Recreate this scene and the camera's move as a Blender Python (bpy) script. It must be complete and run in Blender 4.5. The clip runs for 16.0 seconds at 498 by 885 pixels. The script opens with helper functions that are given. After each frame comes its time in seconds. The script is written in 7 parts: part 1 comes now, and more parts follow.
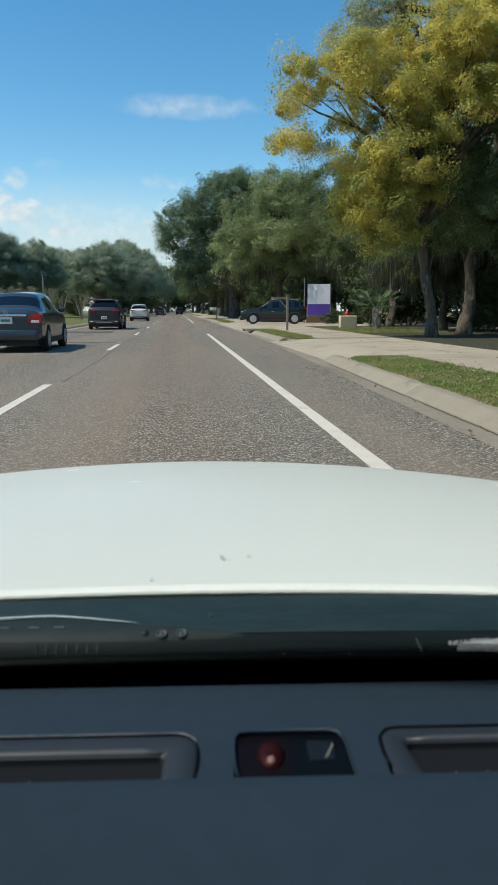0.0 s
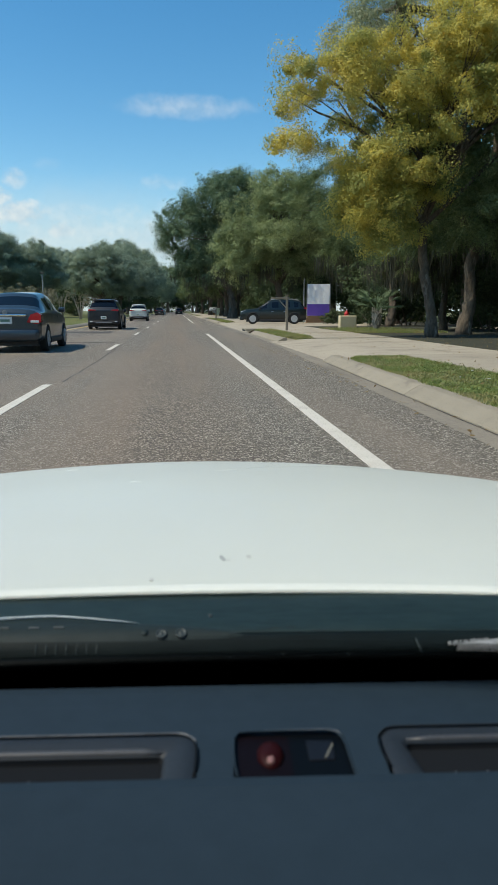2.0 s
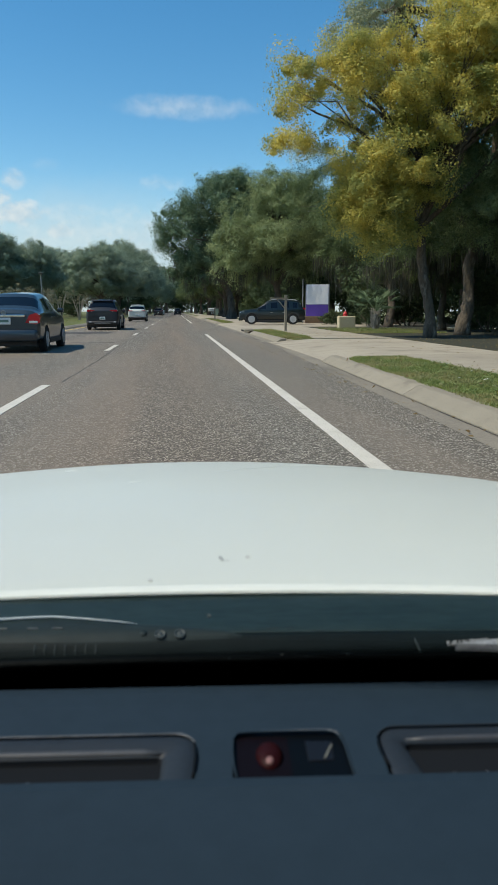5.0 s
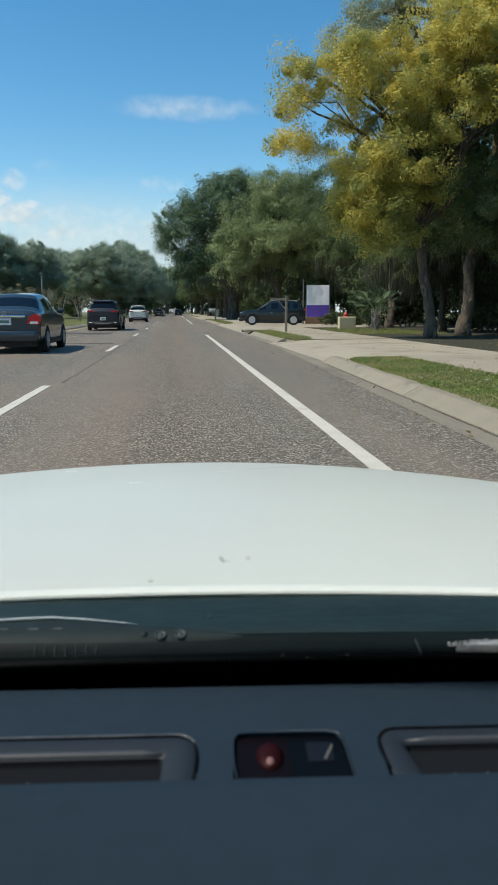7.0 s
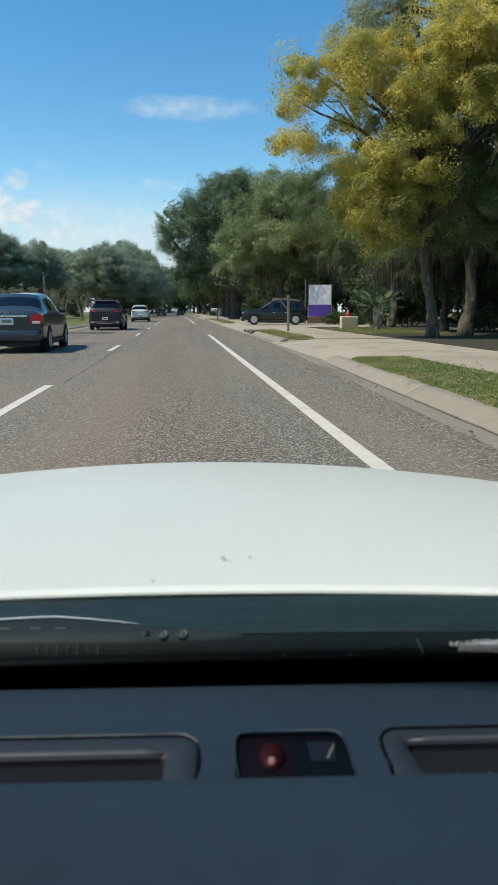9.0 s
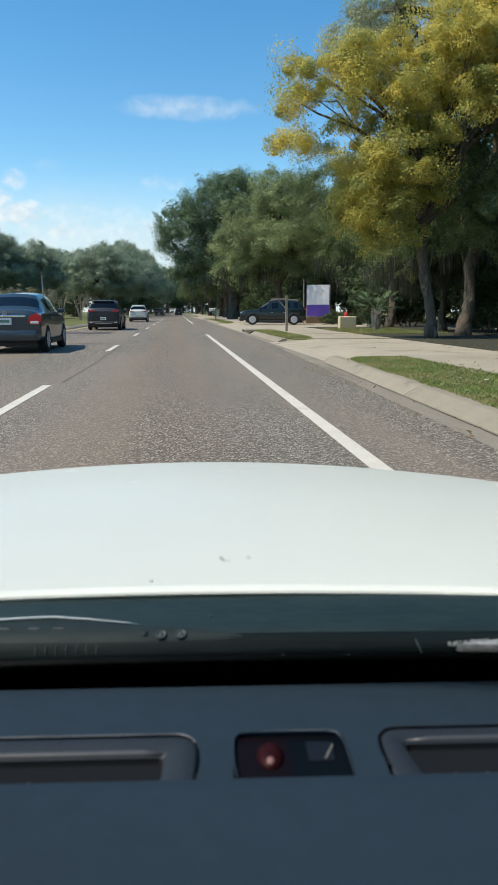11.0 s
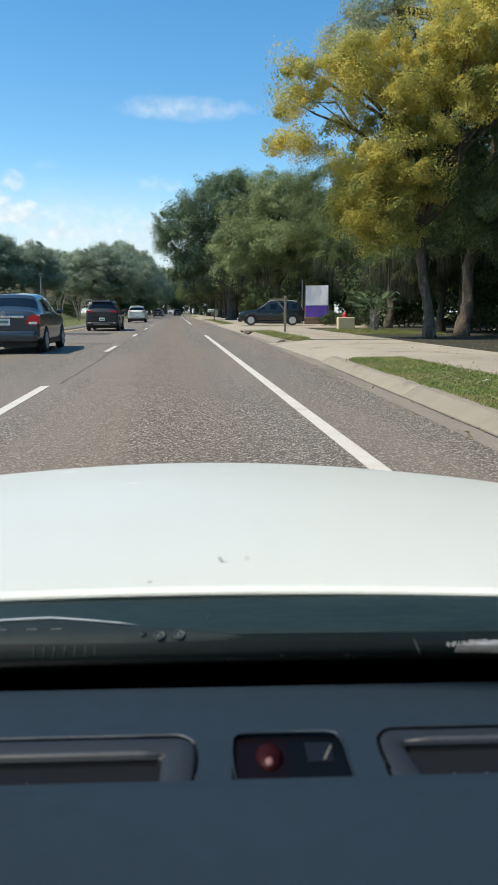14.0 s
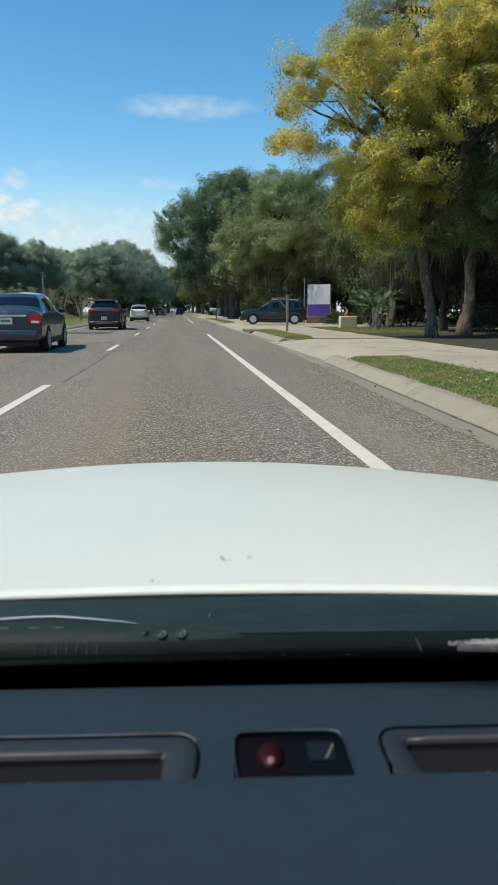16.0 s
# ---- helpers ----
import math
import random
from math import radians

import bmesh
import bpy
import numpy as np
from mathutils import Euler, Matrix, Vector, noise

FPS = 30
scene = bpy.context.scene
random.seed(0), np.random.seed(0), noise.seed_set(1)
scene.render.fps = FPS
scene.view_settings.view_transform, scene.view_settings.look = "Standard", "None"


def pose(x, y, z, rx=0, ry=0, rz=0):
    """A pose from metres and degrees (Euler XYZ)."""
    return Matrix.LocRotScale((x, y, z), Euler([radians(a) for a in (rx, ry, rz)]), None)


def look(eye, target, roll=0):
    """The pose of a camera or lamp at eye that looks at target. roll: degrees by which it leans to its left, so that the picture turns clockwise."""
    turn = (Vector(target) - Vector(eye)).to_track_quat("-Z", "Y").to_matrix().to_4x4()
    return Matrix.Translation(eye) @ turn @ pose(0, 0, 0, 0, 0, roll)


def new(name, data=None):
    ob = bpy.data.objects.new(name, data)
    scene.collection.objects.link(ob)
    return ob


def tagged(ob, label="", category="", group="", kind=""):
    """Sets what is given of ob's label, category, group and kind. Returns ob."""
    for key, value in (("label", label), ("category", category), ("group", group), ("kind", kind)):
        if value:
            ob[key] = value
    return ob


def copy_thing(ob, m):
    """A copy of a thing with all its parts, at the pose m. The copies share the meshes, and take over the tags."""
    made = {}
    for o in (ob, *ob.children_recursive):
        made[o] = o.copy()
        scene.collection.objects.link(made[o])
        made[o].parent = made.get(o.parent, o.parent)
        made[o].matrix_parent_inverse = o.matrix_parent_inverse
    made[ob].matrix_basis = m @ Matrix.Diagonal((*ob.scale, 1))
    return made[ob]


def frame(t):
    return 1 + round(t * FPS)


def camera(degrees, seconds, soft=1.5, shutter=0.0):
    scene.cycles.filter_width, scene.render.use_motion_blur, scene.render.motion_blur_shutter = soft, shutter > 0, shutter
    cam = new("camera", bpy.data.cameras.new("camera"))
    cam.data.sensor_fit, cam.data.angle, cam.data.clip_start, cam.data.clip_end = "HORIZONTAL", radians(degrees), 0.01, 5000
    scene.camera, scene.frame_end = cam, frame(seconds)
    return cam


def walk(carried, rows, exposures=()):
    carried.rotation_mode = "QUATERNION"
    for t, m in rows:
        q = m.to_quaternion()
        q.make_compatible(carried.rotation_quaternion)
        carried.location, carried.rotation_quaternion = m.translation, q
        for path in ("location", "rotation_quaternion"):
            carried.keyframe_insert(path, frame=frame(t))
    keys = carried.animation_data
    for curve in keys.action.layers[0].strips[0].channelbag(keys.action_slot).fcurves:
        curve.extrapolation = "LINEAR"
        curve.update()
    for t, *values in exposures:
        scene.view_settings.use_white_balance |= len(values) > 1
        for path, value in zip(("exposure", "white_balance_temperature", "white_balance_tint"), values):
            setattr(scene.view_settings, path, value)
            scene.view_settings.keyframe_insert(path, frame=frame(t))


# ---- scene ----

# The camera is a phone on the dashboard of a white car. The car is the support that stays still with it;
# the street, the traffic beside it and the roadside stand round it.
cam = camera(39.4, 16.0, soft=1.1)
# the lens is focused down the road, so the dashboard close by is soft
cam.data.dof.use_dof, cam.data.dof.focus_distance, cam.data.dof.aperture_fstop = True, 25.0, 16.0
EYE = (0.0, 0.0, 1.05)
TILT, TURN = -10.673, -5.834
SWAY = [(0.0, 0.06, -0.06), (0.5, 0.028, -0.06), (1.0, 0.0, 0.056), (1.5, -0.056, 0.028), (2.0, 0.03, -0.06),
        (2.5, -0.084, -0.087), (3.0, 0.0, -0.06), (3.5, -0.056, 0.0), (4.0, -0.084, -0.028), (6.5, -0.028, 0.0),
        (7.0, -0.028, 0.028), (7.5, 0.028, 0.056), (8.0, 0.028, 0.0), (8.5, 0.028, -0.058), (9.0, 0.143, 0.0),
        (11.5, -0.028, 0.0), (12.0, -0.056, 0.112), (12.5, -0.084, 0.056), (13.0, 0.06, -0.028), (13.5, -0.028, 0.0),
        (14.0, -0.112, 0.056), (14.5, 0.0, 0.112), (15.0, 0.028, 0.056), (15.5, 0.0, -0.058), (16.0, 0.058, -0.028)]
PATH = [(t, pose(*EYE, 90 + TILT + b, 0, TURN + a)) for t, a, b in SWAY]
EXPOSURE, KELVIN, TINT = 0.32, 7300, 8
walk(cam, PATH, [(t, EXPOSURE + d, KELVIN + k, TINT + m) for t, d, k, m in (
    (0.0, -0.06, 0, 0), (2.0, -0.12, -100, 0), (4.0, -0.18, -150, 0), (6.5, -0.12, -100, 0), (8.0, -0.06, 0, 0), (9.0, -0.02, -50, 1),
    (11.5, 0.14, 0, 3), (13.0, 0.20, 50, 4), (14.5, 0.14, 50, 4), (15.5, 0.04, 0, 2), (16.0, 0.02, 0, 1))])

# ---- light ----
SUN_ELEVATION, SUN_AZIMUTH = 55.0, -98.0   # degrees; azimuth from straight ahead, negative to the left


def node(tree, kind, **inputs):
    """Adds a shader node; inputs by name or by n<index>."""
    n = tree.nodes.new(kind)
    for key, value in inputs.items():
        socket = n.inputs[int(key[1:])] if key[0] == "n" and key[1:].isdigit() else n.inputs[key]
        if hasattr(value, "is_linked"):
            tree.links.new(value, socket)
        else:
            socket.default_value = value
    return n


def calc(tree, op, a, b=0.0, clamp=False):
    n = node(tree, "ShaderNodeMath", n0=a, n1=b)
    n.operation, n.use_clamp = op, clamp
    return n.outputs[0]


def blend(tree, fac, a, b, mode="MIX"):
    n = tree.nodes.new("ShaderNodeMix")
    n.data_type, n.blend_type = "RGBA", mode
    for socket, value in ((n.inputs[0], fac), (n.inputs[6], a), (n.inputs[7], b)):
        if hasattr(value, "is_linked"):
            tree.links.new(value, socket)
        else:
            socket.default_value = value if not isinstance(value, tuple) else (*value, 1)[:4]
    return n.outputs[2]


def ramp(tree, fac, low, high):
    n = node(tree, "ShaderNodeMapRange", n0=fac, n1=low, n2=high, n3=0.0, n4=1.0)
    n.interpolation_type = "SMOOTHSTEP"
    return n.outputs[0]


def build_sky():
    world = bpy.data.worlds.new("sky")
    scene.world = world
    world.use_nodes = True
    t = world.node_tree
    t.nodes.clear()
    sky = t.nodes.new("ShaderNodeTexSky")
    sky.sky_type, sky.sun_disc = "NISHITA", False
    sky.sun_elevation, sky.sun_rotation = radians(SUN_ELEVATION), radians(SUN_AZIMUTH)
    sky.air_density, sky.dust_density, sky.ozone_density = 1.0, 0.3, 2.5
    rich = node(t, "ShaderNodeHueSaturation", Hue=0.4955, Saturation=1.36, Value=1.25, Color=sky.outputs[0])
    where = t.nodes.new("ShaderNodeTexCoord")
    axes = node(t, "ShaderNodeSeparateXYZ", Vector=where.outputs["Generated"])
    east, north, up = axes.outputs
    az = calc(t, "MULTIPLY", calc(t, "ARCTAN2", east, north), 57.2958)
    el = calc(t, "MULTIPLY", calc(t, "ARCSINE", up), 57.2958)
    flat = node(t, "ShaderNodeCombineXYZ", X=az, Y=calc(t, "MULTIPLY", el, 1.35), Z=0.0)
    fine = node(t, "ShaderNodeTexNoise", Vector=flat.outputs[0], Scale=0.62, Detail=8.0, Roughness=0.6)
    broad = node(t, "ShaderNodeTexNoise", Vector=flat.outputs[0], Scale=0.13, Detail=5.0, Roughness=0.55)
    rag = calc(t, "ADD", calc(t, "MULTIPLY", fine.outputs[0], 3.4), -1.7)

    def puff(a, e, wide, tall, soft, ragged):
        da = calc(t, "POWER", calc(t, "DIVIDE", calc(t, "SUBTRACT", az, a), wide), 2.0)
        de = calc(t, "POWER", calc(t, "DIVIDE", calc(t, "SUBTRACT", el, e), tall), 2.0)
        return ramp(t, calc(t, "ADD", calc(t, "SUBTRACT", 1.0, calc(t, "ADD", da, de)), calc(t, "MULTIPLY", rag, ragged)), 0.0, soft)

    cover = 0.0
    for a, e, wide, tall, soft, much in ((0.9, 14.95, 6.4, 1.05, 1.6, 0.48), (-11.9, 7.15, 2.8, 1.2, 1.1, 0.80), (-5.0, 5.4, 14.0, 3.0, 1.5, 0.42),
                                         (-8.8, 6.0, 1.5, 0.85, 1.1, 0.70), (-12.0, 9.6, 1.1, 0.95, 1.3, 0.55),
                                         (-4.2, 5.9, 3.6, 1.2, 1.6, 0.55), (-0.9, 9.7, 1.9, 0.75, 1.8, 0.42), (-9.5, 10.6, 1.3, 0.6, 2.2, 0.25),
                                         (-14.5, 8.2, 3.0, 1.2, 1.0, 0.8), (21.0, 20.2, 6.0, 1.9, 2.2, 0.5), (30.0, 11.0, 6.0, 3.0, 2.0, 0.6)):
        cover = calc(t, "MAXIMUM", cover, calc(t, "MULTIPLY", puff(a, e, wide, tall, soft, 0.35 if e > 14 else 0.7), much))
    haze = calc(t, "MULTIPLY", calc(t, "SUBTRACT", 1.0, ramp(t, calc(t, "ADD", el, calc(t, "MULTIPLY", broad.outputs[0], 6.0)), 6.0, 14.0)), 0.80)
    hazy = blend(t, haze, rich.outputs[0], (4.0, 5.15, 6.4))
    tone = blend(t, ramp(t, fine.outputs[0], 0.35, 0.65), (4.2, 5.1, 6.2), (5.9, 6.4, 7.1))
    clouds = blend(t, cover, hazy, tone)
    back = node(t, "ShaderNodeBackground", Color=clouds, Strength=0.12)
    out = t.nodes.new("ShaderNodeOutputWorld")
    t.links.new(back.outputs[0], out.inputs[0])


build_sky()
lamp = bpy.data.lights.new("sun", "SUN")
lamp.energy, lamp.angle, lamp.color = 3.6, radians(0.53), (1.0, 0.95, 0.86)
sun = new("sun", lamp)
e, a = radians(SUN_ELEVATION), radians(SUN_AZIMUTH)
sun.matrix_world = look((math.cos(e) * math.sin(a) * 60, math.cos(e) * math.cos(a) * 60, math.sin(e) * 60), (0, 0, 0))


# ---- materials ----
def surface(name, c1, c2, scale=6.0, fine=60.0, rough=0.7, bump=0.15, metallic=0.0, coat=0.0, stretch=(1, 1, 1), random_piece=0.0,
            stain=None, dist=0.01, shine=0.5):
    m = bpy.data.materials.new(name)
    m.use_nodes = True
    t = m.node_tree
    shader = t.nodes["Principled BSDF"]
    place = t.nodes.new("ShaderNodeTexCoord").outputs["Object"]
    if stretch != (1, 1, 1):
        place = node(t, "ShaderNodeMapping", Vector=place, Scale=stretch).outputs[0]
    big = node(t, "ShaderNodeTexNoise", Vector=place, Scale=scale, Detail=5.0, Roughness=0.6).outputs[0]
    small = node(t, "ShaderNodeTexNoise", Vector=place, Scale=fine, Detail=3.0, Roughness=0.65).outputs[0]
    mix = calc(t, "ADD", calc(t, "MULTIPLY", ramp(t, big, 0.3, 0.7), 0.6), calc(t, "MULTIPLY", ramp(t, small, 0.3, 0.7), 0.4))
    colour = blend(t, mix, c1, c2)
    if stain:
        colour = blend(t, calc(t, "MULTIPLY", ramp(t, big, 0.56, 0.72), 0.6), colour, stain)
    if random_piece:
        chance = t.nodes.new("ShaderNodeObjectInfo").outputs["Random"]
        tint = calc(t, "ADD", calc(t, "MULTIPLY", chance, random_piece), 1.0 - random_piece / 2)
        grey = node(t, "ShaderNodeCombineXYZ", X=tint, Y=tint, Z=tint).outputs[0]
        colour = blend(t, 1.0, colour, grey, "MULTIPLY")
    t.links.new(colour, shader.inputs["Base Color"])
    t.links.new(calc(t, "ADD", calc(t, "MULTIPLY", small, 0.2), rough - 0.1), shader.inputs["Roughness"])
    shader.inputs["Metallic"].default_value = metallic
    shader.inputs["Specular IOR Level"].default_value = shine
    shader.inputs["Coat Weight"].default_value = coat
    shader.inputs["Coat Roughness"].default_value = 0.04
    if bump:
        b = node(t, "ShaderNodeBump", Strength=bump, Distance=dist, Height=small)
        t.links.new(b.outputs[0], shader.inputs["Normal"])
    return m


def leafage(name, c1, c2, c3, scale=0.45, thin_share=0.36):
    m = bpy.data.materials.new(name)
    m.use_nodes = True
    t = m.node_tree
    shader = t.nodes["Principled BSDF"]
    island = t.nodes.new("ShaderNodeNewGeometry").outputs["Random Per Island"]
    place = t.nodes.new("ShaderNodeTexCoord").outputs["Object"]
    big = node(t, "ShaderNodeTexNoise", Vector=place, Scale=scale, Detail=3.0).outputs[0]
    colour = blend(t, island, c1, c2)
    colour = blend(t, calc(t, "MULTIPLY", ramp(t, big, 0.45, 0.65), 0.8), colour, c3)
    t.links.new(colour, shader.inputs["Base Color"])
    shader.inputs["Roughness"].default_value = 0.6
    shader.inputs["Specular IOR Level"].default_value = 0.2
    thin = node(t, "ShaderNodeBsdfTranslucent", Color=colour)
    both = node(t, "ShaderNodeMixShader", n0=thin_share, n1=shader.outputs[0], n2=thin.outputs[0])
    t.links.new(both.outputs[0], t.nodes["Material Output"].inputs[0])
    return m


def asphalt_material():
    m = bpy.data.materials.new("asphalt")
    m.use_nodes = True
    t = m.node_tree
    shader = t.nodes["Principled BSDF"]
    place = t.nodes.new("ShaderNodeTexCoord").outputs["Object"]
    stones = node(t, "ShaderNodeTexVoronoi", Vector=place, Scale=84.0)
    grit = node(t, "ShaderNodeTexNoise", Vector=place, Scale=38.0, Detail=4.0, Roughness=0.7).outputs[0]
    long = node(t, "ShaderNodeMapping", Vector=place, Scale=(1.0, 0.06, 1.0)).outputs[0]
    tracks = node(t, "ShaderNodeTexNoise", Vector=long, Scale=0.9, Detail=4.0).outputs[0]
    patch = node(t, "ShaderNodeTexNoise", Vector=place, Scale=0.35, Detail=5.0, Roughness=0.6).outputs[0]
    stone = blend(t, ramp(t, node(t, "ShaderNodeSeparateColor", Color=stones.outputs["Color"]).outputs[0], 0.55, 1.0),
                  (0.102, 0.087, 0.070), (0.57, 0.525, 0.435))
    colour = blend(t, calc(t, "MULTIPLY", ramp(t, grit, 0.4, 0.62), 0.55), stone, (0.076, 0.066, 0.054))
    colour = blend(t, calc(t, "MULTIPLY", ramp(t, tracks, 0.42, 0.62), 0.5), colour, (0.228, 0.186, 0.145))
    colour = blend(t, calc(t, "MULTIPLY", ramp(t, patch, 0.52, 0.7), 0.35), colour, (0.13, 0.112, 0.098))
    across = node(t, "ShaderNodeSeparateXYZ", Vector=place).outputs[0]
    for middle, much in ((-0.25, 0.6), (-4.0, 0.3)):
        off = calc(t, "ABSOLUTE", calc(t, "SUBTRACT", across, middle))
        strip = calc(t, "SUBTRACT", 1.0, ramp(t, calc(t, "ADD", off, calc(t, "MULTIPLY", tracks, 0.5)), 0.45, 1.5))
        colour = blend(t, calc(t, "MULTIPLY", strip, much), colour, (1.02, 0.92, 0.85), "MULTIPLY")
    t.links.new(colour, shader.inputs["Base Color"])
    shader.inputs["Roughness"].default_value = 0.82
    shader.inputs["Specular IOR Level"].default_value = 0.35
    b = node(t, "ShaderNodeBump", Strength=0.5, Distance=0.006, Height=stones.outputs["Distance"])
    t.links.new(b.outputs[0], shader.inputs["Normal"])
    return m


def plain(name, colour, rough=0.5, metallic=0.0, coat=0.0, emit=0.0, shine=0.5):
    m = bpy.data.materials.new(name)
    m.use_nodes = True
    s = m.node_tree.nodes["Principled BSDF"]
    s.inputs["Base Color"].default_value = (*colour, 1)
    s.inputs["Roughness"].default_value = rough
    s.inputs["Specular IOR Level"].default_value = shine
    s.inputs["Metallic"].default_value = metallic
    s.inputs["Coat Weight"].default_value = coat
    s.inputs["Coat Roughness"].default_value = 0.03
    if emit:
        s.inputs["Emission Color"].default_value = (*colour, 1)
        s.inputs["Emission Strength"].default_value = emit
    return m


def windscreen_material():
    m = bpy.data.materials.new("windscreen_glass")
    m.use_nodes = True
    t = m.node_tree
    clear = node(t, "ShaderNodeBsdfTransparent", Color=(0.95, 0.97, 0.96, 1))
    shine = node(t, "ShaderNodeBsdfGlossy", Color=(1, 1, 1, 1), Roughness=0.02)
    edge = node(t, "ShaderNodeFresnel", IOR=1.1)
    both = node(t, "ShaderNodeMixShader", n0=edge.outputs[0], n1=clear.outputs[0], n2=shine.outputs[0])
    t.links.new(both.outputs[0], t.nodes["Material Output"].inputs[0])
    return m


ASPHALT = asphalt_material()
ROAD_PAINT = surface("road_paint", (0.66, 0.62, 0.545), (0.54, 0.50, 0.43), 3, 45, 0.7, 0.3, stain=(0.36, 0.32, 0.285))
YELLOW_PAINT = surface("yellow_paint", (0.70, 0.45, 0.07), (0.55, 0.36, 0.08), 3, 45, 0.6, 0.3)
CONCRETE = surface("concrete", (0.40, 0.35, 0.27), (0.29, 0.25, 0.195), 0.9, 30, 0.85, 0.25, random_piece=0.14, stain=(0.15, 0.13, 0.105))
KERB_STONE = surface("kerb_concrete", (0.300, 0.262, 0.198), (0.242, 0.211, 0.160), 2.2, 70, 0.85, 0.10, random_piece=0.12, stain=(0.150, 0.130, 0.100))
SOIL = surface("lawn_ground", (0.11, 0.13, 0.04), (0.18, 0.18, 0.07), 0.5, 18, 0.95, 0.5, stain=(0.20, 0.16, 0.08), dist=0.03)
# litter colour darkened to carry the shade of the trees
SHADED_MULCH = surface("leaf_litter", (0.040, 0.036, 0.022), (0.028, 0.033, 0.016), 0.7, 14, 0.95, 0.6, stain=(0.060, 0.047, 0.028), dist=0.04)
BLADE = leafage("grass_blades", (0.190, 0.242, 0.070), (0.295, 0.330, 0.112), (0.40, 0.35, 0.17), 1.1)
WEED = leafage("broad_weed_leaves", (0.145, 0.210, 0.066), (0.250, 0.315, 0.112), (0.31, 0.285, 0.14), 1.6)
OAK = leafage("oak_leaves", (0.120, 0.170, 0.068), (0.240, 0.290, 0.130), (0.072, 0.108, 0.045), 0.9, 0.28)
OLIVE = leafage("olive_green_leaves", (0.215, 0.270, 0.118), (0.36, 0.41, 0.20), (0.14, 0.18, 0.08), 0.9, 0.28)
GOLD = leafage("yellowing_leaves", (0.76, 0.60, 0.135), (0.50, 0.46, 0.13), (0.28, 0.325, 0.105), 0.9)
YELLOW_GREEN = leafage("turning_green_leaves", (0.62, 0.50, 0.11), (0.38, 0.375, 0.10), (0.24, 0.275, 0.085), 0.9)
GREY_OAK = leafage("grey_oak_leaves", (0.26, 0.33, 0.225), (0.395, 0.455, 0.33), (0.185, 0.24, 0.165), 0.8, 0.30)
GREYGREEN = leafage("grey_green_leaves", (0.27, 0.30, 0.17), (0.42, 0.44, 0.28), (0.33, 0.35, 0.21))
# leaf colours kept near black to stand in for shade under the canopy
SHADE_DARK_LEAF = leafage("shade_darkened_leaves", (0.045, 0.072, 0.030), (0.095, 0.128, 0.055), (0.030, 0.048, 0.020), 0.9, 0.2)
DARK_OAK = leafage("dark_live_oak_leaves", (0.100, 0.160, 0.084), (0.220, 0.295, 0.170), (0.058, 0.100, 0.056), 0.8, 0.26)
MYRTLE_LEAF = leafage("fading_myrtle_leaves", (0.21, 0.205, 0.13), (0.34, 0.315, 0.215), (0.15, 0.16, 0.095), 0.9)
MYRTLE_BARK = surface("pale_smooth_bark", (0.36, 0.33, 0.275), (0.25, 0.22, 0.18), 3, 30, 0.8, 0.2, stretch=(1, 1, 0.3))
MOSS = leafage("hanging_moss", (0.085, 0.088, 0.066), (0.125, 0.122, 0.092), (0.07, 0.072, 0.052))
BARK = surface("bark", (0.17, 0.135, 0.10), (0.045, 0.036, 0.029), 3.5, 16, 0.9, 1.0, stretch=(1, 1, 0.25), dist=0.03)
PALE_BARK = surface("pale_bark", (0.165, 0.128, 0.090), (0.042, 0.033, 0.024), 2.2, 16, 0.9, 1.0, stretch=(1, 1, 0.45), stain=(0.58, 0.53, 0.44), dist=0.04)
WHITE_PAINT = surface("white_car_paint", (0.594, 0.618, 0.566), (0.566, 0.590, 0.537), 2, 12, 0.45, 0.0, coat=0.08)
BRIGHT_WHITE = surface("bright_white_paint", (0.72, 0.74, 0.68), (0.66, 0.68, 0.62), 30, 120, 0.5, 0.0, coat=0.05)
SLATE_PAINT = surface("slate_car_paint", (0.027, 0.044, 0.059), (0.023, 0.038, 0.051), 2, 200, 0.30, 0.0, metallic=0.15, coat=0.7)
CHARCOAL_PAINT = surface("charcoal_car_paint", (0.022, 0.024, 0.030), (0.019, 0.021, 0.026), 2, 200, 0.4, 0.0, metallic=0.15, coat=0.35)
SILVER_PAINT = surface("silver_car_paint", (0.42, 0.43, 0.44), (0.38, 0.39, 0.40), 2, 200, 0.35, 0.0, metallic=0.4, coat=0.4)
SIGN_BLUE = plain("sign_blue", (0.02, 0.16, 0.50), 0.45)
NAVY = plain("navy_trim", (0.03, 0.06, 0.22), 0.5)
SIGN_GREEN = plain("sign_green", (0.02, 0.22, 0.08), 0.5)
STREET_BLUE = plain("street_sign_blue", (0.03, 0.22, 0.55), 0.5)
BARN_RED = surface("faded_red_boards", (0.36, 0.10, 0.11), (0.29, 0.08, 0.09), 2, 30, 0.7, 0.2)
TEAL_TRIM = plain("teal_trim", (0.10, 0.26, 0.34), 0.6)
INK_BLACK = plain("sign_black", (0.01, 0.01, 0.01), 0.5)
RED_BRICK = surface("red_brick", (0.33, 0.13, 0.09), (0.25, 0.10, 0.075), 2, 40, 0.85, 0.3, random_piece=0.35)
MAIL_WHITE = surface("weathered_white_metal", (0.68, 0.67, 0.62), (0.55, 0.53, 0.48), 3, 30, 0.6, 0.1)
POST_WOOD = surface("grey_post_wood", (0.28, 0.25, 0.20), (0.20, 0.175, 0.14), 3, 40, 0.85, 0.3, stretch=(1, 1, 0.2))
